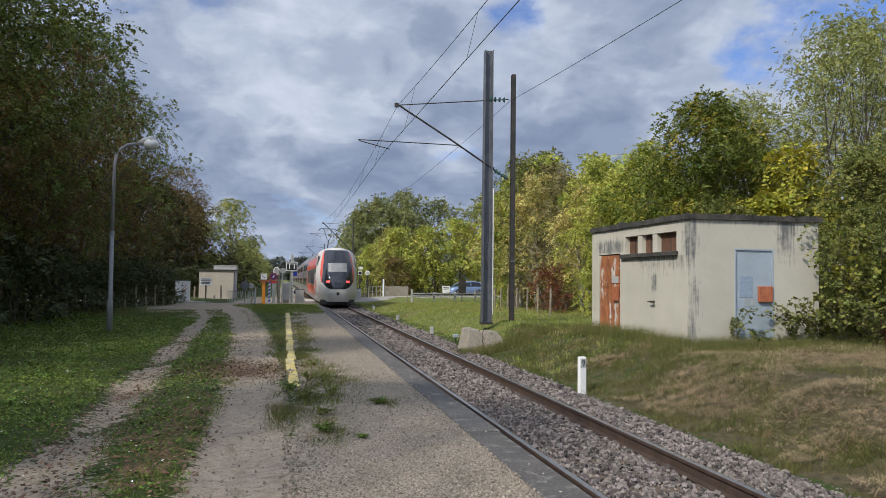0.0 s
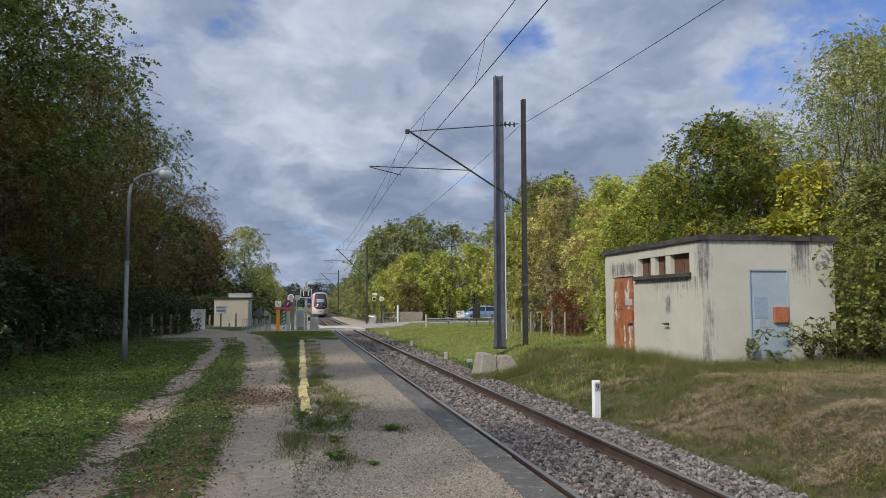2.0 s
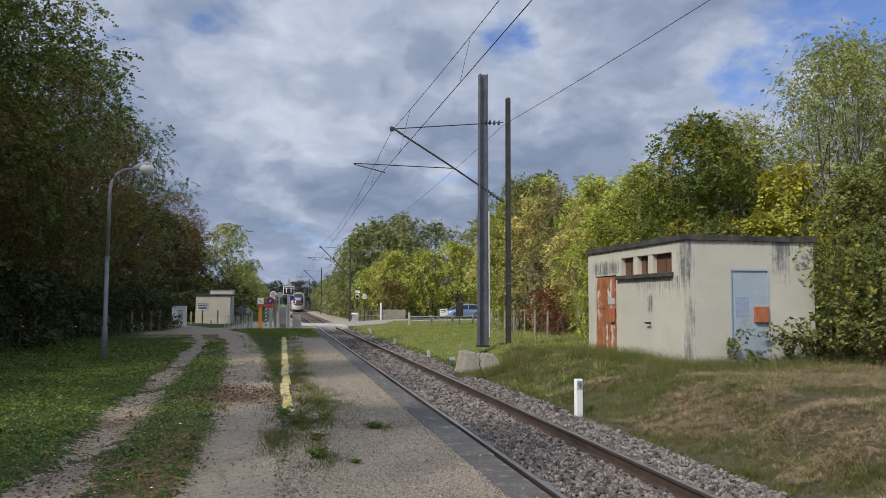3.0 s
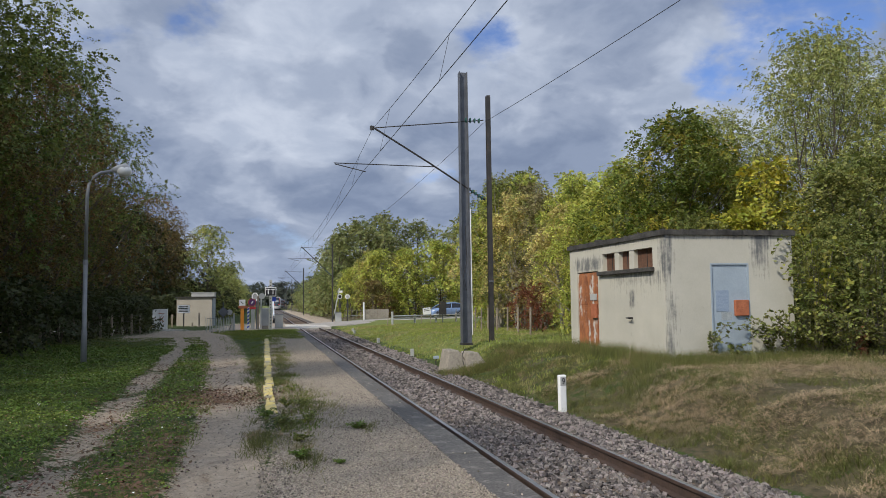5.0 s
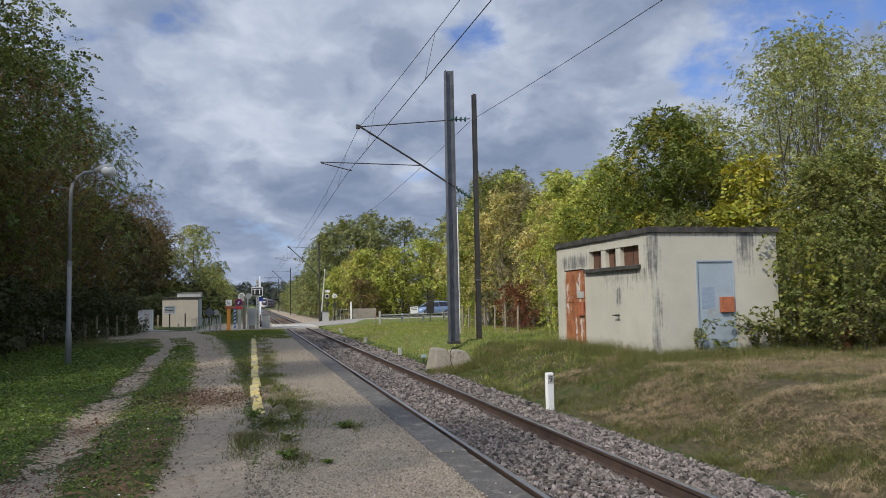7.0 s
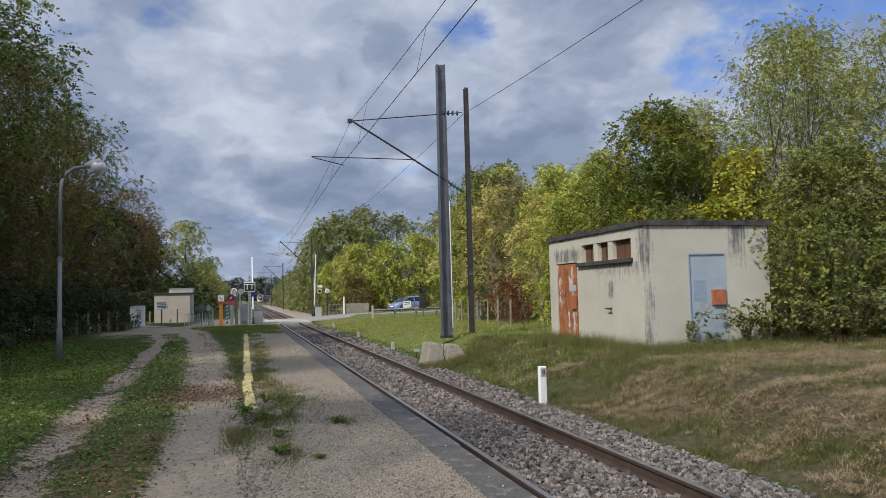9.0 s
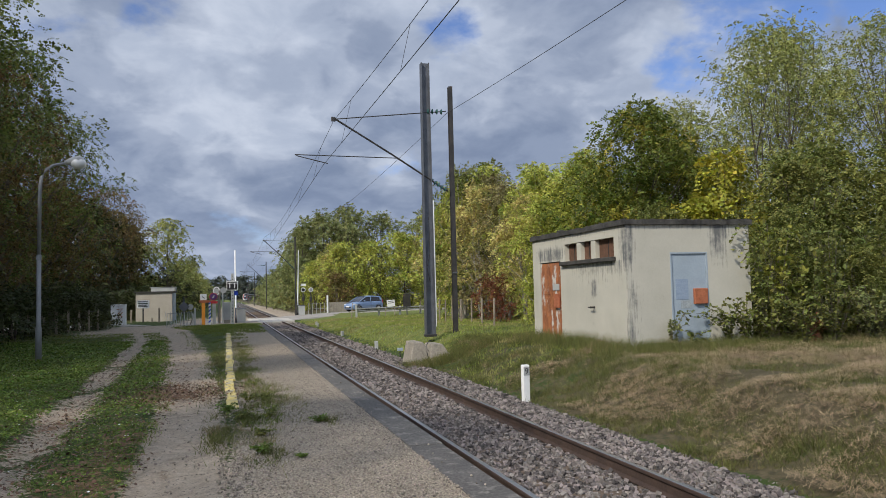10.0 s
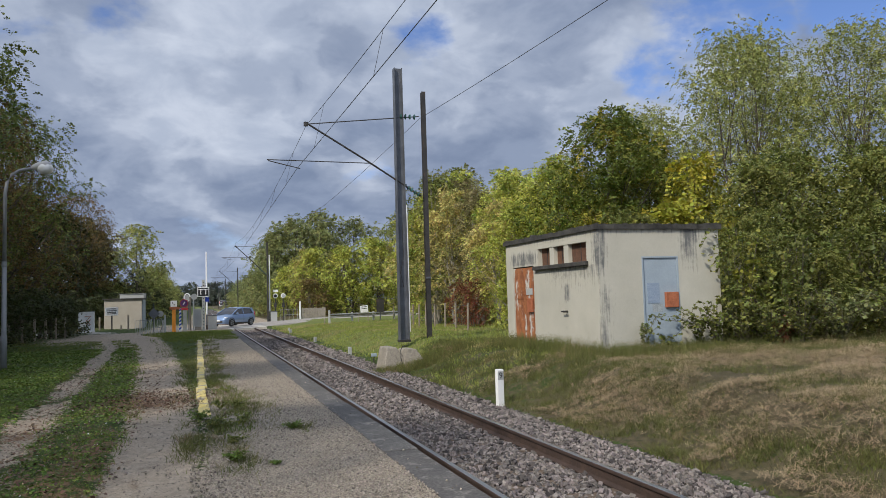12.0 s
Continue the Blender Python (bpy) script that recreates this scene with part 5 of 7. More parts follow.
    spots(far, [(-70 + 5 * i + rr.uniform(-2, 2), 800 + 20 * (i % 2), rr.uniform(0, 360), rr.uniform(1.1, 1.55)) for i in range(36)]
          + [(-9 - rr.uniform(0, 3), 160 + 22 * i, rr.uniform(0, 360), rr.uniform(0.42, 0.55)) for i in range(14)]
          + [(19 + 0.0001 * (22 * i) ** 2 + rr.uniform(0, 3), 215 + 22 * i, rr.uniform(0, 360), rr.uniform(0.4, 0.5)) for i in range(12)], "far wood")


make_trees()


def blades(name, rng, x, y, h, w, mat, label, lean=0.35, category="grass"):
    n = len(x)
    z = ground_z(x, y)
    a = rng.random(n) * np.pi
    dx, dy = np.cos(a) * w / 2, np.sin(a) * w / 2
    lx, ly = rng.normal(0, lean, n) * h, rng.normal(0, lean, n) * h
    base = np.stack([x, y, z - 0.015], 1)
    side = np.stack([dx, dy, 0 * dx], 1)
    tip = base + np.stack([lx, ly, h], 1)
    V = np.stack([base - side, base + side, tip], 1).reshape(-1, 3)
    F = np.arange(n * 3).reshape(-1, 3)
    return tagged(new(name, from_np(name, V, F, mat)), label, category, kind="stuff")


def lawn_leaves(rng):
    """Low clover and plantain leaves over the lawn and the strip between the wheel tracks."""
    n = 170000
    x, y = rng.uniform(-9.0, -0.5, n), 5.0 + 27 * rng.random(n) ** 1.8
    a, b = np.interp(y, RUT_Y, RUT_A), np.interp(y, RUT_Y, RUT_B)
    nz = np.array([noise.noise((float(i) * 1.1, float(j) * 1.1, 6.3)) + 0.5 * noise.noise((float(i) * 4.0, float(j) * 4.0, 2.2)) for i, j in zip(x, y)])
    k = (np.abs(x - a) > 0.42 + 0.25 * nz) & (np.abs(x - b) > 0.26 + 0.3 * nz) & (x < a) & ((nz > -0.16) | (rng.random(n) < 0.25)) & ((x < -2.4) | (rng.random(n) < 0.28 + 0.4 * smooth_step(9, 16, y)))
    x, y = x[k], y[k]
    n = len(x)
    s = rng.uniform(0.012, 0.026, n) * (1 + y / 15)
    p = np.stack([x, y, ground_z(x, y) + rng.uniform(0.0, 0.045, n)], 1)
    la = unit(np.concatenate([rng.normal(size=(n, 2)), rng.normal(0.15, 0.3, (n, 1))], 1))
    lb = unit(np.cross(rng.normal(0, 0.35, (n, 3)) + np.array([0, 0, 1.0]), la))
    V = kites(p, la, lb * 1.3, s[:, None]).reshape(-1, 3)
    tagged(new("clover", from_np("clover", V, np.arange(n * 4).reshape(-1, 4), M_leaf_clover)), "low green clover and plantain leaves in the lawn", "clover", kind="stuff")
    # small white flowers
    m = 420
    x, y = rng.uniform(-8, -1.0, m), 6.0 + 24 * rng.random(m) ** 1.3
    b = np.interp(y, RUT_Y, RUT_B)
    x = x[np.abs(x - b) > 0.35]
    y = y[:len(x)]
    m = len(x)
    p = np.stack([x, y, ground_z(x, y) + 0.06], 1)
    la = unit(rng.normal(size=(m, 3)) * np.array([1, 1, 0.2]))
    lb = unit(np.cross(np.array([0, 0, 1.0]) + 0 * la, la))
    V = kites(p, la, lb * 1.6, np.full((m, 1), 0.022)).reshape(-1, 3)
    tagged(new("daisies", from_np("daisies", V, np.arange(m * 4).reshape(-1, 4), M_white)), "tiny white daisies dotted over the lawn", "flowers", kind="stuff")


def make_grass():
    rng = np.random.default_rng(17)

    def scatter(n, x0, x1, y0, y1, p=1.5, tuft=10, spread=0.045):
        # blades stand in tufts
        m = n // tuft
        x, y = rng.uniform(x0, x1, m), y0 + (y1 - y0) * rng.random(m) ** p
        s = spread * (1 + y / 25)
        return ((x[:, None] + rng.normal(0, 1, (m, tuft)) * s[:, None]).ravel(), (y[:, None] + rng.normal(0, 1, (m, tuft)) * s[:, None]).ravel())

    def keep(x, y, tracks=True):
        a, b = np.interp(y, RUT_Y, RUT_A), np.interp(y, RUT_Y, RUT_B)
        nz = np.array([noise.noise((float(i) * 0.9, float(j) * 0.9, 0.3)) for i, j in zip(x, y)])
        ok = (np.abs(x - a) > 0.36 + 0.34 * nz) & (np.abs(x - b) > 0.30 + 0.4 * nz)
        return ok & (nz > -0.42)

    x, y = scatter(120000, -9.0, -0.35, 5.0, 40.0, 1.7)
    k = keep(x, y) & ((x < np.interp(y, RUT_Y, RUT_A) - 0.2) | (rng.random(len(x)) < 0.25))
    x, y = x[k], y[k]
    s = 1 + y / 18
    blades("lawn_grass", rng, x, y, rng.uniform(0.02, 0.05, len(x)) * np.minimum(s, 2), 0.006 * s, M_grass, "short dark green grass beside the path", 0.7)
    lawn_leaves(rng)
    # green verge between path and platform, and the bank before the crossing
    x, y = scatter(9000, -0.35, 0.75, 10.0, 36.0, 1.2)
    nz = np.array([noise.noise((float(i) * 1.4, float(j) * 0.5, 4.3)) for i, j in zip(x, y)])
    k = (nz > 0.12) & (np.abs(x - (0.115 + (y - 11.7) * 0.0006)) > 0.10) & (x > np.interp(y, RUT_Y, RUT_A) + 0.5)
    x, y = x[k], y[k]
    blades("verge_grass", rng, x, y, rng.uniform(0.03, 0.10, len(x)), 0.008 * (1 + y / 18), M_grass, "thin weeds and grass along the yellow kerb")
    x, y = scatter(12000, -3.0, 1.85, 36.0, 51.0, 1.0)
    k = x > np.interp(y, RUT_Y, RUT_A) + 1.0
    blades("bank_grass", rng, x[k], y[k], rng.uniform(0.04, 0.12, k.sum()), 0.03, M_grass, "grass bank at the end of the platform")
    # meadow
    x, y = scatter(60000, 5.65, 17.0, 16.0, 62.0, 1.25)
    k = ~((x > 8.9) & (x < 12.5) & (y > 15.6) & (y < 21.5)) & ~((x > 5.1) & (x < 6.6) & (y > 19.4) & (y < 22.5))
    x, y = x[k], y[k]
    s = 1 + y / 22
    blades("meadow_grass", rng, x, y, rng.uniform(0.03, 0.085, len(x)) * np.minimum(s, 1.6), 0.011 * s, M_meadow, "bright green meadow grass behind the track")
    # tall grass in front of the hut and the mown hay
    x, y = scatter(26000, 6.0, 20.0, 10.5, 16.2, 0.8)
    k = (y > 14.0 - 0.3 * (x - 8)) & (x > 7.2) & ~((x > 8.95) & (x < 12.4) & (y > 15.75))
    blades("tall_grass", rng, x[k], y[k], rng.uniform(0.06, 0.34, k.sum()), 0.008, M_trackgrass, "tall seeding grass in front of the hut", 0.3)
    x, y = scatter(14000, 7.9, 8.95, 15.2, 21.0, 1.0, 14, 0.07)
    k = (x < 8.93) & (rng.random(len(x)) < 0.35 + 0.65 * smooth_step(7.9, 8.6, x))
    blades("wall_grass", rng, x[k], y[k], rng.uniform(0.10, 0.52, k.sum()) * rng.uniform(0.5, 1, k.sum()), 0.008, M_trackgrass, "long seeding grass against the hut wall", 0.28)
    x, y = scatter(12000, 8.9, 13.5, 14.6, 15.7, 1.0, 14, 0.08)
    blades("door_grass", rng, x, y, rng.uniform(0.08, 0.42, len(x)) * rng.uniform(0.5, 1, len(x)), 0.008, M_trackgrass, "long grass before the blue door", 0.32)
    px, py = [], []
    for cx, cy, rx, ry in PATCHES:
        m = int(900 * (rx * ry) ** 0.5 * 4)
        px.append(rng.normal(cx, rx * 0.6, m))
        py.append(rng.normal(cy, ry * 0.6, m))
    x, y = np.concatenate(px), np.concatenate(py)
    nz = np.array([noise.noise((float(i) * 3.2, float(j) * 2.4, 7.7)) for i, j in zip(x, y)])
    k = (nz > -0.08) & (np.abs(x - 0.115) > np.where(y > 11.6, 0.10, 0.0)) & (x < 1.6)
    x, y = x[k], y[k]
    blades("gravel_weeds", rng, x, y, rng.uniform(0.02, 0.11, len(x)) * (0.5 + rng.random(len(x))), 0.006 * (1 + y / 18), M_trackgrass, "sparse grass and weeds growing in the platform gravel", 0.7)
    x, y = scatter(110000, 5.55, 9.6, 5.0, 23.5, 1.2, 16, 0.05)
    nz = np.array([noise.noise((float(i) * 1.3, float(j) * 1.0, 3.1)) + 0.5 * noise.noise((float(i) * 3.3, float(j) * 2.7, 9.1)) for i, j in zip(x, y)])
    k = (x < 6.9 + 0.5 * np.sin(y * 1.3) + 0.5 * nz) | (y > 12.0) | (rng.random(len(x)) < 0.2)
    k &= ~((x > 8.9) & (y > 15.6)) & (nz > -0.42)
    x, y, nz = x[k], y[k], nz[k]
    blades("track_side_grass", rng, x, y, rng.uniform(0.03, 0.12, len(x)) * (0.55 + 1.6 * np.clip(nz + 0.25, 0, 0.8)), 0.010, M_trackgrass, "uneven green grass along the ballast", 0.6)
    x, y = scatter(30000, 6.1, 18.0, 5.0, 15.0, 1.2)
    nz = np.array([noise.noise((float(i) * 0.7, float(j) * 0.7, 8.3)) for i, j in zip(x, y)])
    k = nz > 0.0
    blades("mown_hay", rng, x[k], y[k], rng.uniform(0.03, 0.13, k.sum()), 0.008, M_hay, "mown dry hay lying in front of the hut", 2.0)
    x, y = scatter(42000, 6.0, 18.0, 5.0, 15.6, 1.2, 30, 0.09)
    nz = np.array([noise.noise((float(i) * 0.8, float(j) * 0.8, 1.7)) for i, j in zip(x, y)])
    k = (nz > -0.06) & ~((x > 8.9) & (x < 12.5) & (y > 15.5))
    blades("green_tufts", rng, x[k], y[k], rng.uniform(0.05, 0.22, k.sum()), 0.008, M_trackgrass, "dark green grass tufts standing among the hay", 0.6)
    # straws lying in swathes, a dozen to a bundle
    m, per = 27000, 12
    x, y = rng.uniform(5.7, 19.0, m), 5 + 11 * rng.random(m) ** 1.1
    nz = np.array([noise.noise((float(i) * 0.55, float(j) * 1.1, 2.3)) + 0.5 * noise.noise((float(i) * 2.1, float(j) * 2.6, 5.3)) for i, j in zip(x, y)])
    k = (nz > -0.10 + 0.16 * (x < 6.6) - 0.2 * (rng.random(m) < 0.25)) & ~((x > 8.9) & (x < 12.5) & (y > 15.5))
    x, y, nz = x[k], y[k], nz[k]
    m = len(x)
    a = (rng.random(m) * math.tau)[:, None] + rng.normal(0, 0.35, (m, per))
    x = (x[:, None] + rng.normal(0, 0.05, (m, per))).ravel()
    y = (y[:, None] + rng.normal(0, 0.05, (m, per))).ravel()
    lift = (rng.uniform(0.01, 0.06, m)[:, None] + 0.22 * np.clip(nz + 0.06, 0, 1)[:, None] * rng.random(m)[:, None] + rng.uniform(0, 0.03, (m, per))).ravel()
    a = a.ravel()
    n = m * per
    ln = rng.uniform(0.022, 0.075, n)
    z = ground_z(x, y) + lift
    d = np.stack([np.cos(a) * ln, np.sin(a) * ln, rng.normal(0.0, 0.3, n) * ln], 1)
    o = np.stack([-np.sin(a), np.cos(a), 0 * a], 1) * 0.0032
    c = np.stack([x, y, z], 1)
    V = np.stack([c - d - o, c - d + o, c + d], 1).reshape(-1, 3)
    tagged(new("hay_straw", from_np("hay_straw", V, np.arange(n * 3).reshape(-1, 3), M_hay)), "loose swathes of pale mown hay", "hay", kind="stuff")
    # rank grass hiding the foot of the old foundation
    x, y = scatter(7000, 4.95, 7.6, 20.8, 21.75, 1.0, 12, 0.06)
    blades("rank_grass", rng, x, y, rng.uniform(0.08, 0.30, len(x)), 0.012, M_trackgrass, "rank olive grass round the concrete foundation", 0.4)
    # fallen leaves
    n = 9500
    y2 = 5 + 17 * rng.random(3600) ** 1.3
    x = np.concatenate([rng.normal(-0.7, 0.55, 2600), np.where(rng.random(3600) < 0.5, np.interp(y2, RUT_Y, RUT_B) + rng.normal(0, 0.28, 3600), rng.uniform(-1.9, -0.7, 3600)), rng.uniform(-8, -0.95, n - 6200)])
    y = np.concatenate([rng.normal(14.0, 0.8, 2600), y2, 5 + 30 * rng.random(n - 6200) ** 1.4])
    c = np.stack([x, y, ground_z(x, y) + rng.uniform(0.005, 0.05, n)], 1)[:, None, :]
    a = rng.random(n) * math.tau
    u = np.stack([np.cos(a), np.sin(a), rng.normal(0, 0.3, n)], 1)[:, None, :]
    w = np.stack([-np.sin(a), np.cos(a), rng.normal(0, 0.3, n)], 1)[:, None, :]
    s = rng.uniform(0.012, 0.03, n)[:, None, None]
    V = (c + s * np.concatenate([u, 0.7 * w, -u, -0.7 * w], 1)).reshape(-1, 3)
    n2 = 2600
    x, y = rng.uniform(-8, -0.9, n2), 5 + 28 * rng.random(n2) ** 1.5
    c2 = np.stack([x, y, ground_z(x, y) + rng.uniform(0.02, 0.06, n2)], 1)[:, None, :]
    a = rng.random(n2) * math.tau
    u2 = np.stack([np.cos(a), np.sin(a), rng.normal(0, 0.3, n2)], 1)[:, None, :]
    w2 = np.stack([-np.sin(a), np.cos(a), rng.normal(0, 0.3, n2)], 1)[:, None, :]
    s2 = rng.uniform(0.006, 0.018, n2)[:, None, None]
    V2 = (c2 + s2 * np.concatenate([u2, 0.7 * w2, -u2, -0.7 * w2], 1)).reshape(-1, 3)
    tagged(new("pale_leaf_specks", from_np("pale_leaf_specks", V2, np.arange(n2 * 4).reshape(-1, 4), M_hay)), "small pale withered leaves scattered on the lawn", "leaves", kind="stuff")
    tagged(new("fallen_leaves", from_np("fallen_leaves", V, np.arange(n * 4).reshape(-1, 4), M_deadleaf)), "brown fallen leaves on the grass and path", "leaves", kind="stuff")


make_grass()

# ---------------------------------------------------------------- small things by the track
def make_markers():
    m = thing("marker_post", pose(5.52, 13.62, -0.40, 0, 0, 8), "white painted concrete marker post with a black number", "marker post")
    part("post", box(-0.07, 0.07, -0.05, 0.05, -0.1, 0.62, 0.012), M_white, m)
    part("number_plate", box(-0.062, 0.062, -0.056, -0.048, 0.42, 0.585, 0.003), M_greybox, m)
    part("digit", text_mesh("9", 0.16, 0.003, M_black), None, m, "black digit nine", pose(0, -0.058, 0.50, 90, 0, 0))
    s = thing("marker_stub", pose(5.60, 29.0, -0.47), "short white stub post at the ballast edge", "marker post", "stub posts")
    part("post", box(-0.065, 0.065, -0.065, 0.065, 0, 0.30, 0.015), M_greybox, s)
    for y, x in ((51.0, 5.9), (54.5, 6.2), (39.0, 5.75)):
        copy_thing(s, pose(x, y, -0.5, 0, 0, 20))
    b = thing("cable_box", pose(5.55, 24.6, -0.45), "small pale blue cable box on a bent stalk", "cable box")
    part("stalk", tube([(0, 0, 0), (-0.02, 0, 0.12), (0.03, 0, 0.22)], 0.02, 6), M_darksteel, b)
    part("housing", box(-0.09, 0.09, -0.06, 0.06, 0.2, 0.30, 0.015), M_bluedoor, b)
    w = thing("litter_scrap", pose(-3.60, 13.8, 0.02, 10, 5, 30) @ Matrix.Scale(0.6, 4), "crumpled white scrap in the grass", "litter")
    part("paper", lathe([(0.02, 0), (0.06, 0.01), (0.055, 0.04), (0.02, 0.06)], 7), M_white, w)


make_markers()


def sprigs(seed, n, h, spread, leaf, lean=(0, 0), pitch=7):
    """Arching stems from one root, with leaves in pairs along them: leaf quads and stem mesh."""
    rng = np.random.default_rng(seed)
    P, A, S = [], [], []
    bm = bmesh.new()
    for _ in range(n):
        a, r, hh = rng.random() * math.tau, spread * rng.uniform(0.3, 1), h * rng.uniform(0.45, 1)
        bend = rng.uniform(1.5, 2.5)
        line = [np.array([math.cos(a) * r * u + lean[0] * u * u, math.sin(a) * r * u + lean[1] * u * u, hh * math.sin(u * bend) / max(math.sin(min(bend, 1.57)), 0.5)]) for u in np.linspace(0, 1, pitch + 2)]
        tube([tuple(q) for q in line[::2]], 0.0045 if h > 0.4 else 0.002, 3, bm)
        for q0, q1 in zip(line[1:], line[2:]):
            t = (q1 - q0) / max(np.linalg.norm(q1 - q0), 1e-6)
            for side in (-1, 1):
                o = np.cross(t, (0, 0, 1.0)) * side
                P.append(q0 + (q1 - q0) * rng.random())
                A.append(t * 0.4 + o * 0.9 + rng.normal(0, 0.35, 3))
                S.append(leaf * rng.uniform(0.6, 1.3))
    P, A = np.array(P), unit(np.array(A))
    B = unit(np.cross(rng.normal(0, 0.4, P.shape) + np.array([0, 0, 1.0]), A))
    V = kites(P, A, B * 1.15, np.array(S)[:, None]).reshape(-1, 3)
    return V, bm


def make_weeds():
    for i, (x, y, n, h, s, mat) in enumerate(((0.78, 7.9, 7, 0.05, 0.10, M_leaf_clover), (0.25, 10.6, 22, 0.13, 0.24, M_leaf_thicket), (0.05, 11.3, 22, 0.13, 0.22, M_leaf_clover),
                                              (0.42, 9.3, 16, 0.10, 0.22, M_leaf_thicket), (0.6, 10.6, 16, 0.15, 0.22, M_leaf_thicket), (0.40, 8.25, 16, 0.10, 0.16, M_leaf_clover),
                                              (1.20, 10.05, 16, 0.08, 0.16, M_leaf_clover), (0.62, 12.4, 14, 0.14, 0.2, M_leaf_thicket), (0.36, 12.3, 20, 0.16, 0.24, M_leaf_thicket), (0.55, 14.6, 16, 0.12, 0.26, M_leaf_thicket))):
        t = tagged(new("weed"), "low green weed growing through the gravel", "weed", "platform weeds")
        t.location = (x, y, 0)
        V, bm = sprigs(40 + i, n, h, s, 0.034, pitch=5)
        part("leaves", from_np("leaves", V, np.arange(len(V)).reshape(-1, 4), mat), None, t)
        part("stem_tangle", bm, M_leaf_thicket, t)["kind"] = "stuff"
    # brambles and saplings leaning on the hut's end wall: x, y, stems, height, spread, leaf, lean, colour
    rows = ((9.95, 15.45, 9, 0.95, 0.35, 0.085, (0.2, -0.1), M_leaf_far), (10.4, 15.4, 8, 0.5, 0.4, 0.075, (0.1, 0), M_leaf_thicket), (11.35, 15.3, 14, 1.15, 0.5, 0.085, (-0.6, -0.1), M_leaf_thicket), (11.75, 15.2, 26, 1.2, 0.6, 0.085, (-0.2, -0.1), M_leaf_thicket),
            (12.3, 15.1, 34, 1.3, 0.7, 0.09, (-0.1, -0.1), M_leaf_olive), (12.5, 15.5, 10, 3.0, 0.45, 0.12, (-0.45, -0.1), M_leaf_olive), (13.0, 15.7, 18, 3.3, 0.7, 0.12, (0, -0.1), M_leaf_yellowing), (13.6, 15.4, 30, 2.3, 0.9, 0.11, (0, 0), M_leaf_olive),
            (12.9, 14.7, 40, 1.1, 0.8, 0.085, (0, 0), M_leaf_thicket), (13.8, 14.7, 44, 1.5, 1.0, 0.095, (0, 0), M_leaf_thicket), (14.8, 14.5, 50, 1.4, 1.1, 0.095, (0, 0), M_leaf_far), (14.6, 15.6, 26, 2.8, 1.0, 0.12, (0, 0), M_leaf_thicket),
            (16.2, 14.3, 50, 1.4, 1.2, 0.095, (0, 0), M_leaf_thicket), (17.6, 14.2, 50, 1.3, 1.3, 0.095, (0, 0), M_leaf_olive), (19.2, 14.2, 50, 1.4, 1.4, 0.095, (0, 0), M_leaf_thicket), (16.6, 15.4, 26, 2.9, 1.1, 0.13, (0, 0), M_leaf_thicket), (18.4, 15.0, 26, 2.8, 1.2, 0.13, (0, 0), M_leaf_olive))
    for i, (x, y, n, h, s, leaf, lean, mat) in enumerate(rows):
        t = tagged(new("bramble"), "arching bramble with small leaves by the hut" if h < 2 else "tall leafy sapling shoots beside the hut", "bramble", "brambles")
        t.location = (x, y, float(ground_z(x, y)) - 0.03)
        V, bm = sprigs(70 + i, n, h, s, leaf, lean, 14 if h > 2 else 9)
        part("leaves", from_np("leaves", V, np.arange(len(V)).reshape(-1, 4), mat), None, t)
        part("stem_tangle", bm, M_bark, t)["kind"] = "stuff"


make_weeds()

# ---------------------------------------------------------------- the level crossing
def disc(x, y, z, r, t=0.03, seg=20):
    return rod((x, y - t / 2, z), (x, y + t / 2, z), r, r, seg)


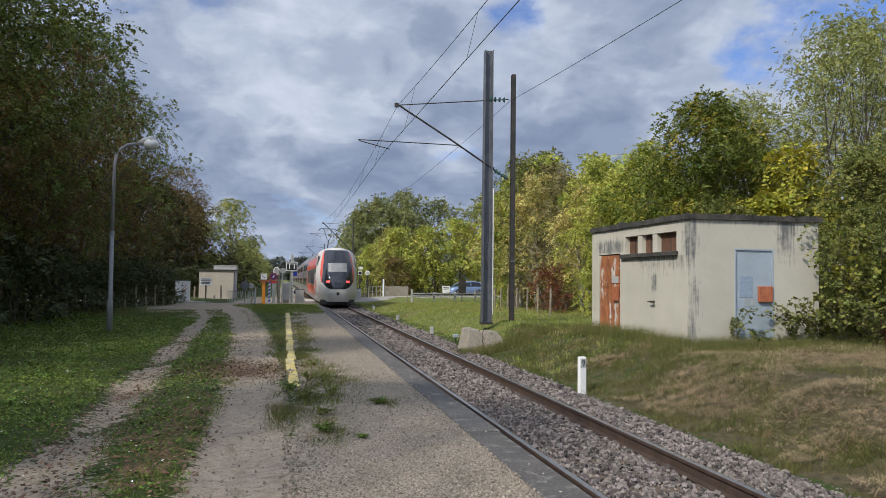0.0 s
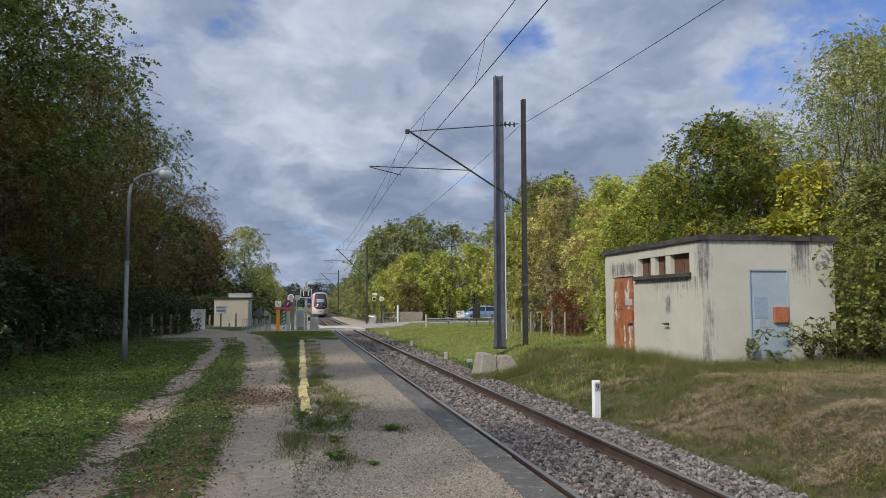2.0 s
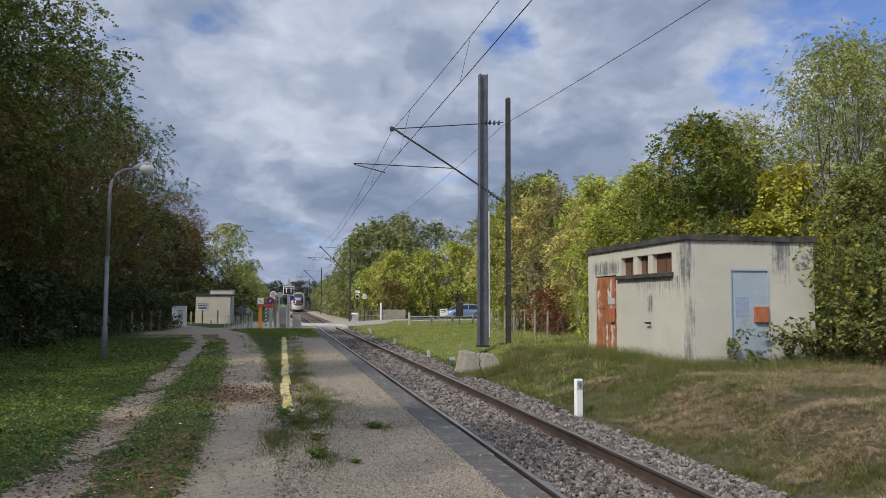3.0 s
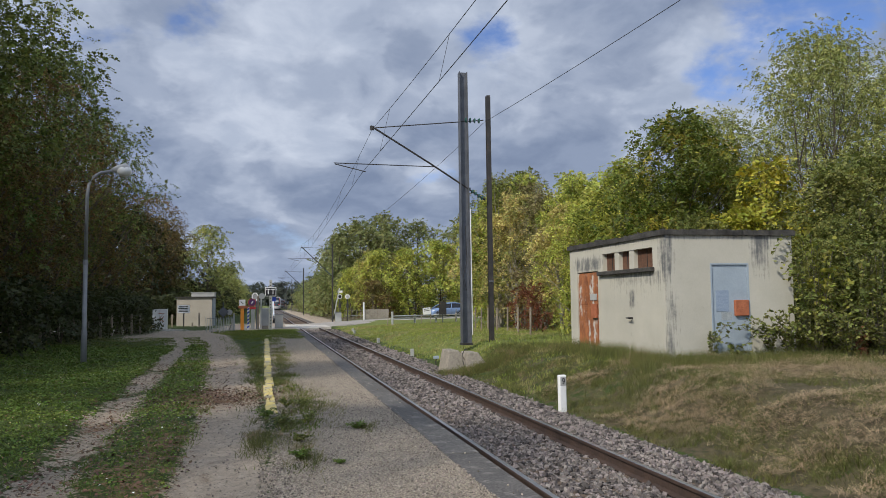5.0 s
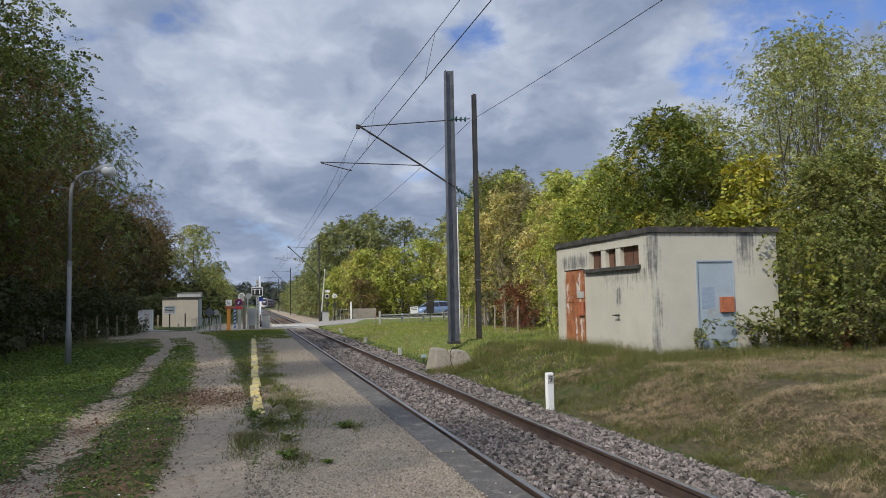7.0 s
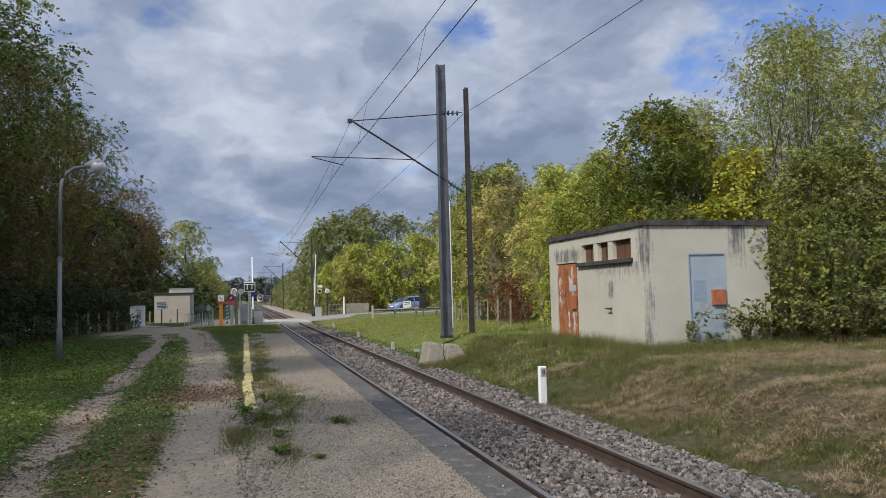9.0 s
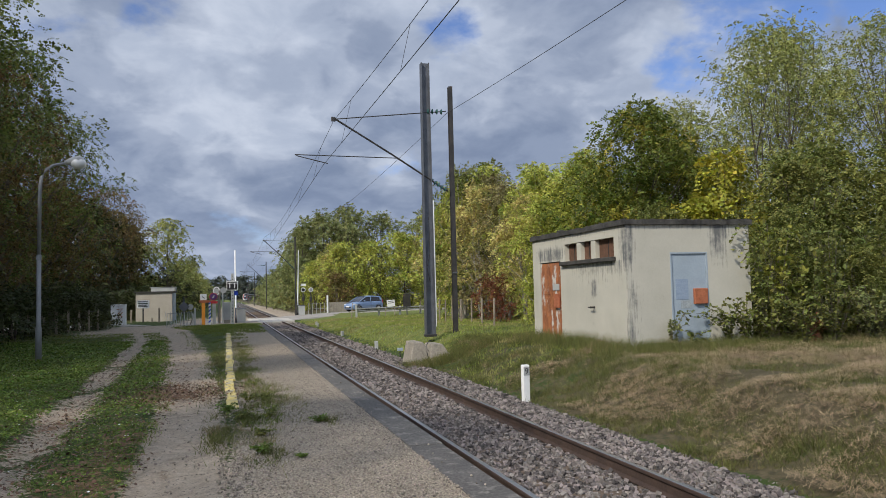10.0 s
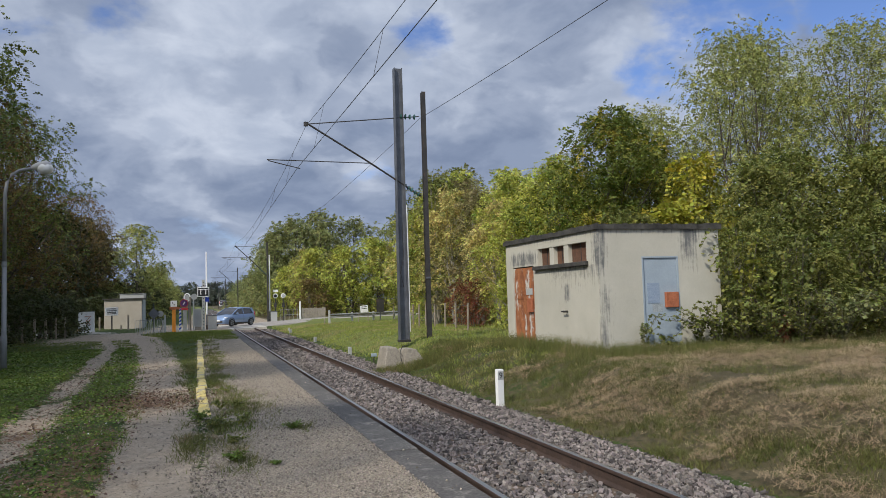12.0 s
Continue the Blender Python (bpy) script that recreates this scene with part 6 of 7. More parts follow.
def make_crossing():
    # sign post with two letters
    p = thing("track_sign", pose(0.45, 52.75, -0.12), "black sign with two white letters on a perforated white post", "railway sign")
    part("post", box(-0.09, 0.09, -0.03, 0.03, 0, 3.38, 0.006), M_greybox, p)
    holes = bmesh.new()
    for k in range(15):
        rod((0, -0.036, 0.2 + k * 0.215), (0, -0.028, 0.2 + k * 0.215), 0.035, 0.035, 8, holes)
    h = part("holes", holes, M_black, p)
    h["kind"] = "stuff"
    b = part("board", box(-0.38, 0.36, -0.075, -0.045, 2.26, 2.88, 0.01), M_white, p)
    part("face", box(-0.34, 0.32, -0.085, -0.074, 2.30, 2.84, 0.004), M_black, b, "black face")
    part("letters", text_mesh("TT", 0.52, 0.004, M_white), None, b, "white letters TT", pose(-0.01, -0.09, 2.56, 90, 0, 0))
    part("blue_plate", box(0.0, 0.34, 0.04, 0.06, 1.92, 2.22, 0.01), M_blue, p, "blue enamel plate")
    # grey cabinet
    c = thing("signal_cabinet", pose(0.10, 55.2, -0.15), "grey steel relay cabinet on a short plinth", "cabinet")
    part("plinth", box(-0.22, 0.22, -0.2, 0.2, 0, 0.25, 0.01), M_concrete, c)
    part("body", box(-0.25, 0.25, -0.22, 0.22, 0.25, 1.5, 0.02), M_greybox, c)
    part("door", box(-0.21, 0.21, -0.232, -0.22, 0.3, 1.42, 0.004), M_greybox, c)
    # red lights of the crossing, seen from behind
    for x, y in ((0.0, 57.5),):
        s = thing("crossing_signal", pose(x - 0.2, y, -0.15), "crossing signal with white-rimmed lamps, seen from behind", "crossing signal")
        part("post", rod((0, 0, 0), (0, 0, 2.5), 0.05), M_greybox, s)
        part("backing", disc(0.05, -0.05, 2.35, 0.22, 0.02), M_greybox, s, "white round back")
        part("lamp", disc(0.05, 0.02, 2.35, 0.16, 0.14), M_black, s)
    # help point
    o = thing("call_post", pose(-1.4, 52.4, -0.1), "orange call post with a red cap and a white pictogram plate", "call post")
    part("column", box(-0.11, 0.11, -0.09, 0.09, 0, 1.45, 0.012), M_orange, o)
    part("cap", box(-0.26, 0.38, -0.12, 0.12, 1.45, 1.62, 0.015), M_rustorange, o, "red-orange cap")
    pl = part("plate", box(-0.20, 0.20, -0.03, 0.03, 1.63, 2.03, 0.01), M_white, o)
    part("pictogram", tube([(-0.09, -0.036, 1.92), (-0.05, -0.036, 1.84), (0.06, -0.036, 1.75), (0.1, -0.036, 1.77)], 0.022, 6), M_black, pl)
    v = thing("striped_post", pose(-1.02, 52.9, -0.1), "post with blue and white slanting stripes", "post")
    part("post", box(-0.07, 0.07, -0.04, 0.04, 0, 1.5, 0.008), M_white, v)
    for k in range(6):
        part("stripe", prism([(-0.068, 0.1 + k * 0.24), (0.068, 0.2 + k * 0.24), (0.068, 0.32 + k * 0.24), (-0.068, 0.22 + k * 0.24)], -0.046, -0.039), M_blue, v)
    # no-entry style round sign on a grey box post
    r = thing("prohibition_sign", pose(-0.75, 54.5, -0.12), "round red-rimmed prohibition sign on a grey post", "road sign")
    part("post", box(-0.12, 0.12, -0.1, 0.1, 0, 1.42, 0.01), M_greybox, r)
    d = part("disc", disc(-0.05, -0.13, 1.86, 0.275), M_red, r)
    part("face", disc(-0.05, -0.148, 1.86, 0.235, 0.01), surface("violet_face", (0.10, 0.03, 0.12), (0.13, 0.04, 0.15), 3, 0.4, bump=0, fine=10), d, "dark violet face")
    part("symbol", rod((-0.10, -0.156, 1.78), (0.01, -0.156, 1.95), 0.035), M_white, d)
    part("red_plate", box(-0.32, 0.22, -0.14, -0.11, 1.40, 1.56, 0.008), M_red, r)
    q = thing("wooden_post", pose(-0.40, 55.0, -0.12), "slim brown wooden post", "post")
    part("post", box(-0.06, 0.06, -0.06, 0.06, 0, 2.3, 0.01), M_wood, q)
    mir = thing("traffic_mirror", pose(-0.62, 56.5, -0.15), "round mirror with a white rim on a steel post", "mirror")
    part("post", rod((0.1, 0.1, 0), (0.1, 0.1, 2.3), 0.035), M_steel, mir)
    bm = bmesh.new()
    ring = [(math.cos(k * math.tau / 18) * 0.2, -0.05, 2.3 + math.sin(k * math.tau / 18) * 0.27) for k in range(19)]
    part("rim", tube(ring, 0.045, 6, bm), M_white, mir, "white rim")
    part("glass", lathe([(0.02, 0), (0.19, 0.012), (0.19, 0.03)], 18), M_greybox, mir, m=pose(0, -0.03, 2.3, 90, 0, 0))
    # road signs seen from behind beside the white fence
    g = thing("road_sign", pose(-2.75, 55.0, -0.12), "grey diamond road sign seen from behind", "road sign")
    part("post", rod((0, 0, 0), (0, 0, 1.9), 0.035), M_steel, g)
    part("diamond", box(-0.27, 0.27, -0.02, 0.02, -0.27, 0.27, 0.03), M_steel, g, m=pose(0, -0.05, 1.22, 0, 45, 0))
    part("side_disc", disc(0.42, 0.02, 1.2, 0.2), M_greybox, g)
    # white slatted fence
    f = thing("slatted_fence", pose(0, 0, 0), "low white-grey fence of uneven slats and wire", "fence")
    rf = random.Random(8)
    for i in range(22):
        x = -3.5 + i * 0.076 + rf.uniform(-0.015, 0.015)
        part("slat", box(-0.014, 0.014, 0, 0.03, 0, 0.95 + rf.uniform(-0.10, 0.06), 0.005), M_greybox, f, m=pose(x, 50.0, -0.12, 0, rf.uniform(-6, 6), 0))
    part("wire_rail", rod((-3.5, 50.06, 0.28), (-1.9, 50.06, 0.30), 0.012), M_steel, f)
    part("wire_rail", rod((-3.5, 50.06, 0.75), (-1.9, 50.06, 0.8), 0.012), M_steel, f)
    part("brace", rod((-2.2, 50.1, -0.15), (-1.8, 50.1, 0.9), 0.03), M_wood, f)
    part("end_post", box(-1.9, -1.8, 50.05, 50.15, -0.2, 1.05, 0.01), M_greybox, f)
    # painted cabinet and its scrawl
    u = thing("telecom_cabinet", pose(-7.4, 59.0, -0.15), "pale street cabinet with an orange and black scrawl", "cabinet")
    part("body", box(-0.5, 0.5, -0.25, 0.25, 0, 1.45, 0.02), M_white, u)
    part("lid", box(-0.53, 0.53, -0.28, 0.28, 1.45, 1.5, 0.01), M_white, u)
    part("door_gap", box(-0.006, 0.006, -0.256, -0.249, 0.08, 1.4), M_darksteel, u)
    part("scrawl", tube([(-0.1, -0.26, 1.15), (0.3, -0.26, 1.2), (0.0, -0.26, 0.85), (0.28, -0.26, 0.6)], 0.03, 5), M_rustorange, u, "orange sprayed scrawl")
    part("scrawl", tube([(0.28, -0.262, 0.95), (0.02, -0.262, 0.62)], 0.03, 5), M_rustorange, u, "orange sprayed scrawl")
    part("scrawl", tube([(-0.1, -0.262, 0.2), (-0.05, -0.262, 0.5), (0.03, -0.262, 0.25), (0.12, -0.262, 0.42), (0.2, -0.262, 0.24), (0.32, -0.262, 0.4)], 0.018, 5), M_black, u, "black sprayed scrawl")


make_crossing()


def make_gatehouse():
    g = thing("gatekeeper_hut", pose(0, 0, 0), "small beige flat-roofed hut by the road", "hut")
    part("wall_block", box(-6.9, -4.15, 65.0, 68.5, -0.3, 2.2, 0.01), M_beige, g)
    part("side_cladding", box(-4.15, -4.06, 65.15, 68.3, -0.2, 2.18, 0.01), M_bluedoor, g, "blue-grey cladding")
    part("roof", box(-7.02, -3.95, 64.88, 68.6, 2.2, 2.29, 0.01), M_roof, g)
    part("roof_box", box(-5.85, -4.0, 66.0, 68.0, 2.29, 2.62, 0.02), M_greybox, g, "white box on the roof")
    part("roof_box_lid", box(-5.9, -3.95, 65.95, 68.05, 2.62, 2.66, 0.01), M_greybox, g)
    s = thing("notice_board", pose(-6.05, 62.0, -0.15), "white notice board with lines of small dark writing", "sign")
    part("post", box(-0.05, 0.05, -0.04, 0.04, 0, 1.2, 0.008), M_darksteel, s)
    b = part("board", box(-0.45, 0.45, -0.06, -0.03, 1.15, 1.75, 0.01), M_white, s)
    for k, (w, z) in enumerate(((0.36, 1.62), (0.38, 1.48), (0.33, 1.36), (0.36, 1.25))):
        part("line_of_writing", box(-w, w * 0.9, -0.066, -0.058, z, z + 0.06), M_darksteel, b)
    for x, y, h in ((-6.95, 62.5, 0.9), (-4.95, 62.6, 1.0), (-5.4, 62.0, 0.25)):
        p = tagged(new("fence_stake"), "grey weathered wooden stake", "stake", "stakes by the hut")
        part("stake", box(x - 0.06, x + 0.06, y - 0.05, y + 0.05, -0.3, h, 0.015), M_wood, p)


make_gatehouse()


def make_left_fence():
    f = thing("wire_fence", pose(0, 0, 0), "old wire fence on dark wooden posts under the trees", "fence")
    for i in range(9):
        x, y = -8.6 + i * 0.18, 33.0 + i * 1.9
        part("post", box(x - 0.05, x + 0.05, y - 0.05, y + 0.05, -0.1, 1.15, 0.01), M_wood, f)
    for z in (0.4, 0.75, 1.05):
        part("strand", rod((-8.6, 33.0, z), (-7.16, 48.2, z), 0.006, seg=5), M_darksteel, f)


make_left_fence()


def make_right_side():
    # guard rail between meadow and road
    f = thing("guard_rail", pose(0, 0, 0), "low pale guard rail of two slats beside the road", "guard rail")
    a, b = Vector((10.15, 61.0, 0)), Vector((18.4, 65.5, 0))
    for k in range(5):
        p = a.lerp(b, k / 4)
        part("post", box(p.x - 0.08, p.x + 0.08, p.y - 0.06, p.y + 0.06, -0.4, 0.62 + (0.25 if k in (0, 4) else 0), 0.012), M_greybox, f)
    for z in (0.32, 0.50):
        bm = bmesh.new()
        rod(a + Vector((0, -0.07, z)), b + Vector((0, -0.07, z)), 0.055, seg=6, bm=bm)
        part("slat", bm, M_greybox, f)
    for k in range(9):
        p = a.lerp(b, 0.12 + 0.085 * k)
        part("dark_band", box(p.x - 0.12, p.x + 0.12, p.y - 0.16, p.y - 0.04, 0.40, 0.44), M_darksteel, f)
    s = thing("small_sign", pose(13.2, 61.5, -0.3), "small white sign with dark marks on two stakes", "sign")
    part("stake", box(0.2, 0.26, -0.03, 0.03, 0, 1.0, 0.005), M_wood, s)
    p = part("board", box(-0.32, 0.34, -0.06, -0.03, 0.9, 1.45, 0.01), M_white, s, m=pose(0, 0, 0, 0, -5, 0))
    for z in (1.32, 1.18):
        part("line_of_writing", box(-0.22, 0.24, -0.068, -0.058, z, z + 0.05), M_darksteel, p)
    q = thing("back_of_sign", pose(14.65, 62.3, -0.3), "grey square road sign seen from behind", "road sign")
    part("post", box(-0.04, 0.04, -0.03, 0.03, 0, 1.9, 0.005), M_steel, q)
    part("panel", box(-0.32, 0.32, -0.05, -0.03, 0.85, 1.95, 0.02), M_darksteel, q)
    part("rib", box(-0.32, 0.32, -0.075, -0.05, 1.35, 1.40, 0.005), M_darksteel, q)
    for x, y, h in ((9.6, 60.2, 1.0), (16.0, 63.4, 1.0), (12.4, 60.6, 0.7)):
        t = tagged(new("fence_stake"), "thin leaning wooden stake in the meadow", "stake", "meadow stakes")
        part("stake", rod((x, y, -0.4), (x + 0.12, y, h), 0.035, 0.03, 6), M_wood, t)
    # pale boarded fence beyond the road
    g = thing("board_fence", pose(0, 0, 0), "low pale board fence beyond the road", "fence")
    for k in range(15):
        x = 10.4 + k * 0.17
        part("board", box(x, x + 0.155, 80.2, 80.24, -0.4, 0.92 + 0.02 * math.sin(k * 5), 0.005), M_concrete, g)
    part("tall_post", box(10.2, 10.36, 80.1, 80.26, -0.4, 1.65, 0.01), M_white, g)
    for k in range(5):
        x = 8.3 + k * 0.42
        part("thin_post", rod((x, 80.2, -0.4), (x, 80.2, 0.9), 0.02, seg=5), M_greybox, g)
    for z in (0.3, 0.85):
        part("rail", rod((8.3, 80.2, z), (10.3, 80.2, z), 0.014, seg=5), M_greybox, g)
    # wire fence at the back of the meadow
    w = thing("mesh_fence", pose(0, 0, 0), "old wire mesh fence on dark posts behind the meadow", "fence")
    pts = [Vector((10.8, 30.0, 0.1)), Vector((11.6, 35.5, 0.1)), Vector((12.4, 41.5, 0)), Vector((13.2, 47, 0)), Vector((14.4, 53.5, -0.1))]
    for i in range(len(pts) - 1):
        for k in range(2):
            p = pts[i].lerp(pts[i + 1], k / 2)
            part("post", rod(p + Vector((0, 0, -0.3)), p + Vector((0.03, 0, 1.25)), 0.045, seg=6), M_wood, w)
        for z in (0.3, 0.6, 0.9, 1.15):
            part("strand", rod(pts[i] + Vector((0, 0, z)), pts[i + 1] + Vector((0, 0, z)), 0.006, seg=4), M_darksteel, w)
    # far crossing signal and barrier machine
    for x in (7.30, 8.05):
        s = thing("crossing_signal", pose(x, 75.4, -0.3), "round crossing lamp with a white rim on a post", "crossing signal", "far crossing signals")
        part("post", rod((0, 0, 0), (0, 0, 2.3), 0.06, seg=8), M_darksteel, s)
        part("rim", disc(0, -0.08, 2.55, 0.23, 0.03), M_white, s, "white rim")
        part("lamp", disc(0.0, -0.11, 2.55, 0.155, 0.06), M_black if x < 7.5 else M_greybox, s)
        part("lower_box", box(-0.14, 0.14, -0.08, 0.08, 1.45, 1.85, 0.02), M_darksteel, s)
        if x < 7.5:
            part("plate", box(-0.22, 0.26, -0.05, -0.02, 2.92, 3.15, 0.01), M_white, s, "white plate")


make_right_side()

# ---------------------------------------------------------------- barriers
def make_barrier(x, y, zb, length, away, label):
    base = thing("barrier_machine", pose(x, y, zb), "grey barrier drive housing beside the rails", "barrier machine", "barrier machines")
    part("housing", box(-0.30, 0.30, -0.26, 0.26, 0, 1.0, 0.03), M_greybox, base)
    part("cap", box(-0.33, 0.33, -0.29, 0.29, 1.0, 1.06, 0.02), M_steel, base)
    boom = thing("barrier_boom", pose(x - 0.38, y, zb + 0.85), label, "barrier boom", "barrier booms")
    part("arm", tube([(0, away * 0.25, 0), (0, away * length, 0)], [0.065, 0.045], 8), M_whiteboom, boom, "white arm")
    part("counterweight", box(-0.07, 0.07, -away * 0.7 - 0.2, -away * 0.7 + 0.2, -0.13, 0.13, 0.02), M_darksteel, boom, "dark counterweight")
    part("cheek", tube([(0, -away * 0.7, 0), (0, away * 0.3, 0)], 0.05, 6), M_steel, boom)
    return boom


BOOM_L = make_barrier(1.08, 57.0, -0.2, 4.75, 1, "white crossing barrier boom, rising")
BOOM_R = make_barrier(7.12, 75.2, -0.3, 5.7, -1, "pale crossing barrier boom across the far lane, rising")

# ---------------------------------------------------------------- the train
def half_width(z, top):
    """Half the body's width at height z over the rail."""
    if z < 1.0:
        return 1.28 + 0.13 * (z - 0.3) / 0.7
    if z < 2.5:
        return 1.41
    u = (z - 2.5) / (top - 2.5)
    return 1.41 - 0.24 * u ** 1.6 - 0.55 * max(0.0, (u - 0.72) / 0.28) ** 2.6


TOP = 4.12


def nose_y(a, z):
    """How far the skin lies behind the nose's tip, at part a of the half width and height z."""
    rake = 0.30 * max(0.0, z - 1.25) ** 1.75 + 0.32 * max(0.0, 1.0 - z) ** 1.4
    return rake + 1.5 * abs(a) ** 3.2


def nose_patch(inside, n_a=132, n_z=150, out=0.0):
    """The cells of the nose whose middle lies inside, as a mesh."""
    bm = bmesh.new()
    vs = {}

    def vert(i, j):
        if (i, j) not in vs:
            a, z = -1 + 2 * i / n_a, 0.36 + (TOP - 0.36) * j / n_z
            vs[i, j] = bm.verts.new((a * half_width(z, TOP), nose_y(a, z) - out, z))
        return vs[i, j]
    for i in range(n_a):
        for j in range(n_z):
            a, z = -1 + 2 * (i + 0.5) / n_a, 0.36 + (TOP - 0.36) * (j + 0.5) / n_z
            if inside(a * half_width(z, TOP), z):
                bm.faces.new((vert(i, j), vert(i + 1, j), vert(i + 1, j + 1), vert(i, j + 1)))
    return bm


def glass_edge(z):
    if z < 1.22 or z > 3.95:
        return 0.0
    if z < 1.75:
        return 0.36 + 0.72 * ((z - 1.22) / 0.53) ** 0.42
    return 1.06 - 0.22 * ((z - 1.75) / 2.2) ** 1.5


def stripe_edge(z):
    return glass_edge(z) + 0.15 * max(0.0, math.sin(math.pi * (min(3.9, max(1.6, z)) - 1.6) / 2.3)) ** 0.5 if 1.6 < z < 3.9 else glass_edge(z)


def shell(y0, y1, top, front=None, z_lo=0.36):
    """The sides and roof of a vehicle, closed at the ends."""
    bm = bmesh.new()
    n = 18
    zs = [z_lo + (top - z_lo) * j / n for j in range(n + 1)]
    ring = [(half_width(z, top), z, 1.0) for z in zs] + [(-half_width(z, top), z, -1.0) for z in reversed(zs)]
    A = [bm.verts.new((x, (nose_y(a, z) if front else y0), z)) for x, z, a in ring]
    B = [bm.verts.new((x, y1, z)) for x, z, a in ring]
    for i in range(len(ring)):
        k = (i + 1) % len(ring)
        bm.faces.new((A[i], A[k], B[k], B[i]))
    bm.faces.new(B)
    if not front:
        bm.faces.new(A[::-1])
    return bm


def side_plate(sx, y0, y1, z0, z1, top, out=0.012):
    """A panel lying on the body's side."""
    bm = bmesh.new()
    n = 4
    rows = []
    for j in range(n + 1):
        z = z0 + (z1 - z0) * j / n
        x = sx * (half_width(z, top) + out)
        rows.append((bm.verts.new((x, y0, z)), bm.verts.new((x, y1, z)), bm.verts.new((x - sx * out * 2, y1, z)), bm.verts.new((x - sx * out * 2, y0, z))))
    for r, s in zip(rows, rows[1:]):
        for k in range(4):
            bm.faces.new((r[k], r[(k + 1) % 4], s[(k + 1) % 4], s[k]))
    bm.faces.new(rows[0])
    bm.faces.new(rows[-1][::-1])
    return bm


def bogie(parent, y):
    b = part("bogie", box(-1.15, 1.15, y - 1.5, y + 1.5, 0.30, 0.72, 0.05), M_under, parent, "dark bogie frame")
    for dy in (-1.2, 1.2):
        for x in (-0.7525, 0.7525):
            part("wheel", rod((x - 0.06, y + dy, 0.46), (x + 0.06, y + dy, 0.46), 0.46, 0.46, 20), M_under, b)


def make_power_car(name, label, panto):
    c = thing(name, pose(TRACK_X, 56, RAIL_Z), label, "train power car", "train")
    part("body", shell(0, 21.5, TOP, True), M_traingrey, c, "grey body sides", smooth=False)
    part("nose", nose_patch(lambda x, z: abs(x) > stripe_edge(z)), M_trainwhite, c, "dirty white nose", smooth=True)
    part("windscreen", nose_patch(lambda x, z: abs(x) <= glass_edge(z)), M_glass, c, "black glazed cab front", smooth=True)
    part("red_stripe", nose_patch(lambda x, z: glass_edge(z) < -x <= stripe_edge(z)), M_trainred, c, "red stripe beside the windscreen", smooth=True)
    part("red_stripe", nose_patch(lambda x, z: glass_edge(z) < x <= stripe_edge(z)), M_trainred, c, "red stripe beside the windscreen", smooth=True)
    part("blind", nose_patch(lambda x, z: abs(x) < 0.64 and 2.42 < z < 3.02, out=0.012), M_lamppost, c, "pale blind behind the windscreen")
    for s in (-1, 1):
        part("tail_light", nose_patch(lambda x, z: 0.55 < s * x < 0.80 and 1.66 < z < 1.80, 88, 104, 0.02), M_taillight, c, "lit red tail light")
        part("cab_side", side_plate(s, 2.0, 4.6, 0.55, 3.6, TOP), M_trainwhite, c, "white cab side")
        part("side_window", side_plate(s, 2.6, 3.3, 2.35, 3.05, TOP, 0.02), M_glass, c)
        part("side_flash", side_plate(s, 3.4, 21.3, 2.68, 3.50, TOP, 0.016), M_trainred, c, "orange-red upper side panel")
        part("grille", side_plate(s, 4.7, 21.3, 1.52, 2.62, TOP), M_under, c, "dark side band with ventilation grilles")
        part("side_flash", side_plate(s, 4.7, 21.3, 0.70, 1.46, TOP), M_trainred, c, "orange-red lower side panel")
        part("emblem", side_plate(s, 2.3, 2.9, 1.25, 1.85, TOP, 0.018), M_red, c, "plain red square emblem")
    part("coupler_hatch", nose_patch(lambda x, z: x * x / 0.012 + (z - 0.92) ** 2 / 0.012 < 1, 88, 104, 0.015), M_under, c)
    part("apron", box(-1.15, 1.15, 0.45, 1.6, 0.14, 0.5, 0.06), M_under, c, "dark snow apron")
    bogie(c, 4.2)
    bogie(c, 17.8)
    if panto:
        b = part("pantograph", box(-0.75, 0.75, 13.0, 14.4, TOP - 0.02, TOP + 0.14, 0.02), M_under, c)
        part("lower_arm", rod((0, 14.3, TOP + 0.1), (0, 12.9, 5.2), 0.04), M_under, b)
        for s in (-0.25, 0.25):
            part("upper_arm", rod((s * 0.4, 12.9, 5.2), (s * 1.4, 13.8, 6.18), 0.028), M_under, b)
        part("collector_head", tube([(-0.8, 13.8, 6.05), (-0.62, 13.8, 6.22), (0.62, 13.8, 6.22), (0.8, 13.8, 6.05)], 0.035, 6), M_under, b)
    return c


def make_coach():
    top = 4.28
    c = thing("train_coach", pose(TRACK_X, 80, RAIL_Z), "grey double-deck train coach with red panels and dark windows", "train coach", "train")
    part("body", shell(0.0, 18.3, top), M_traingrey, c)
    part("gangway", box(-0.9, 0.9, 18.3, 18.75, 0.7, 3.9, 0.05), M_under, c, "black gangway bellows")
    for s in (-1, 1):
        part("red_panel", side_plate(s, 0.3, 3.2, 0.5, 3.6, top, 0.006), M_trainred, c, "orange-red side panel")
        for z0, z1 in ((1.25, 1.95), (2.75, 3.40)):
            for k in range(7):
                y0 = 3.5 + k * 1.95
                part("window", side_plate(s, y0, y0 + 1.5, z0, z1, top, 0.014), M_glass, c)
        part("door", side_plate(s, 1.0, 2.2, 0.62, 2.6, top, 0.016), M_traingrey, c)
    bogie(c, 0.0)
    return c


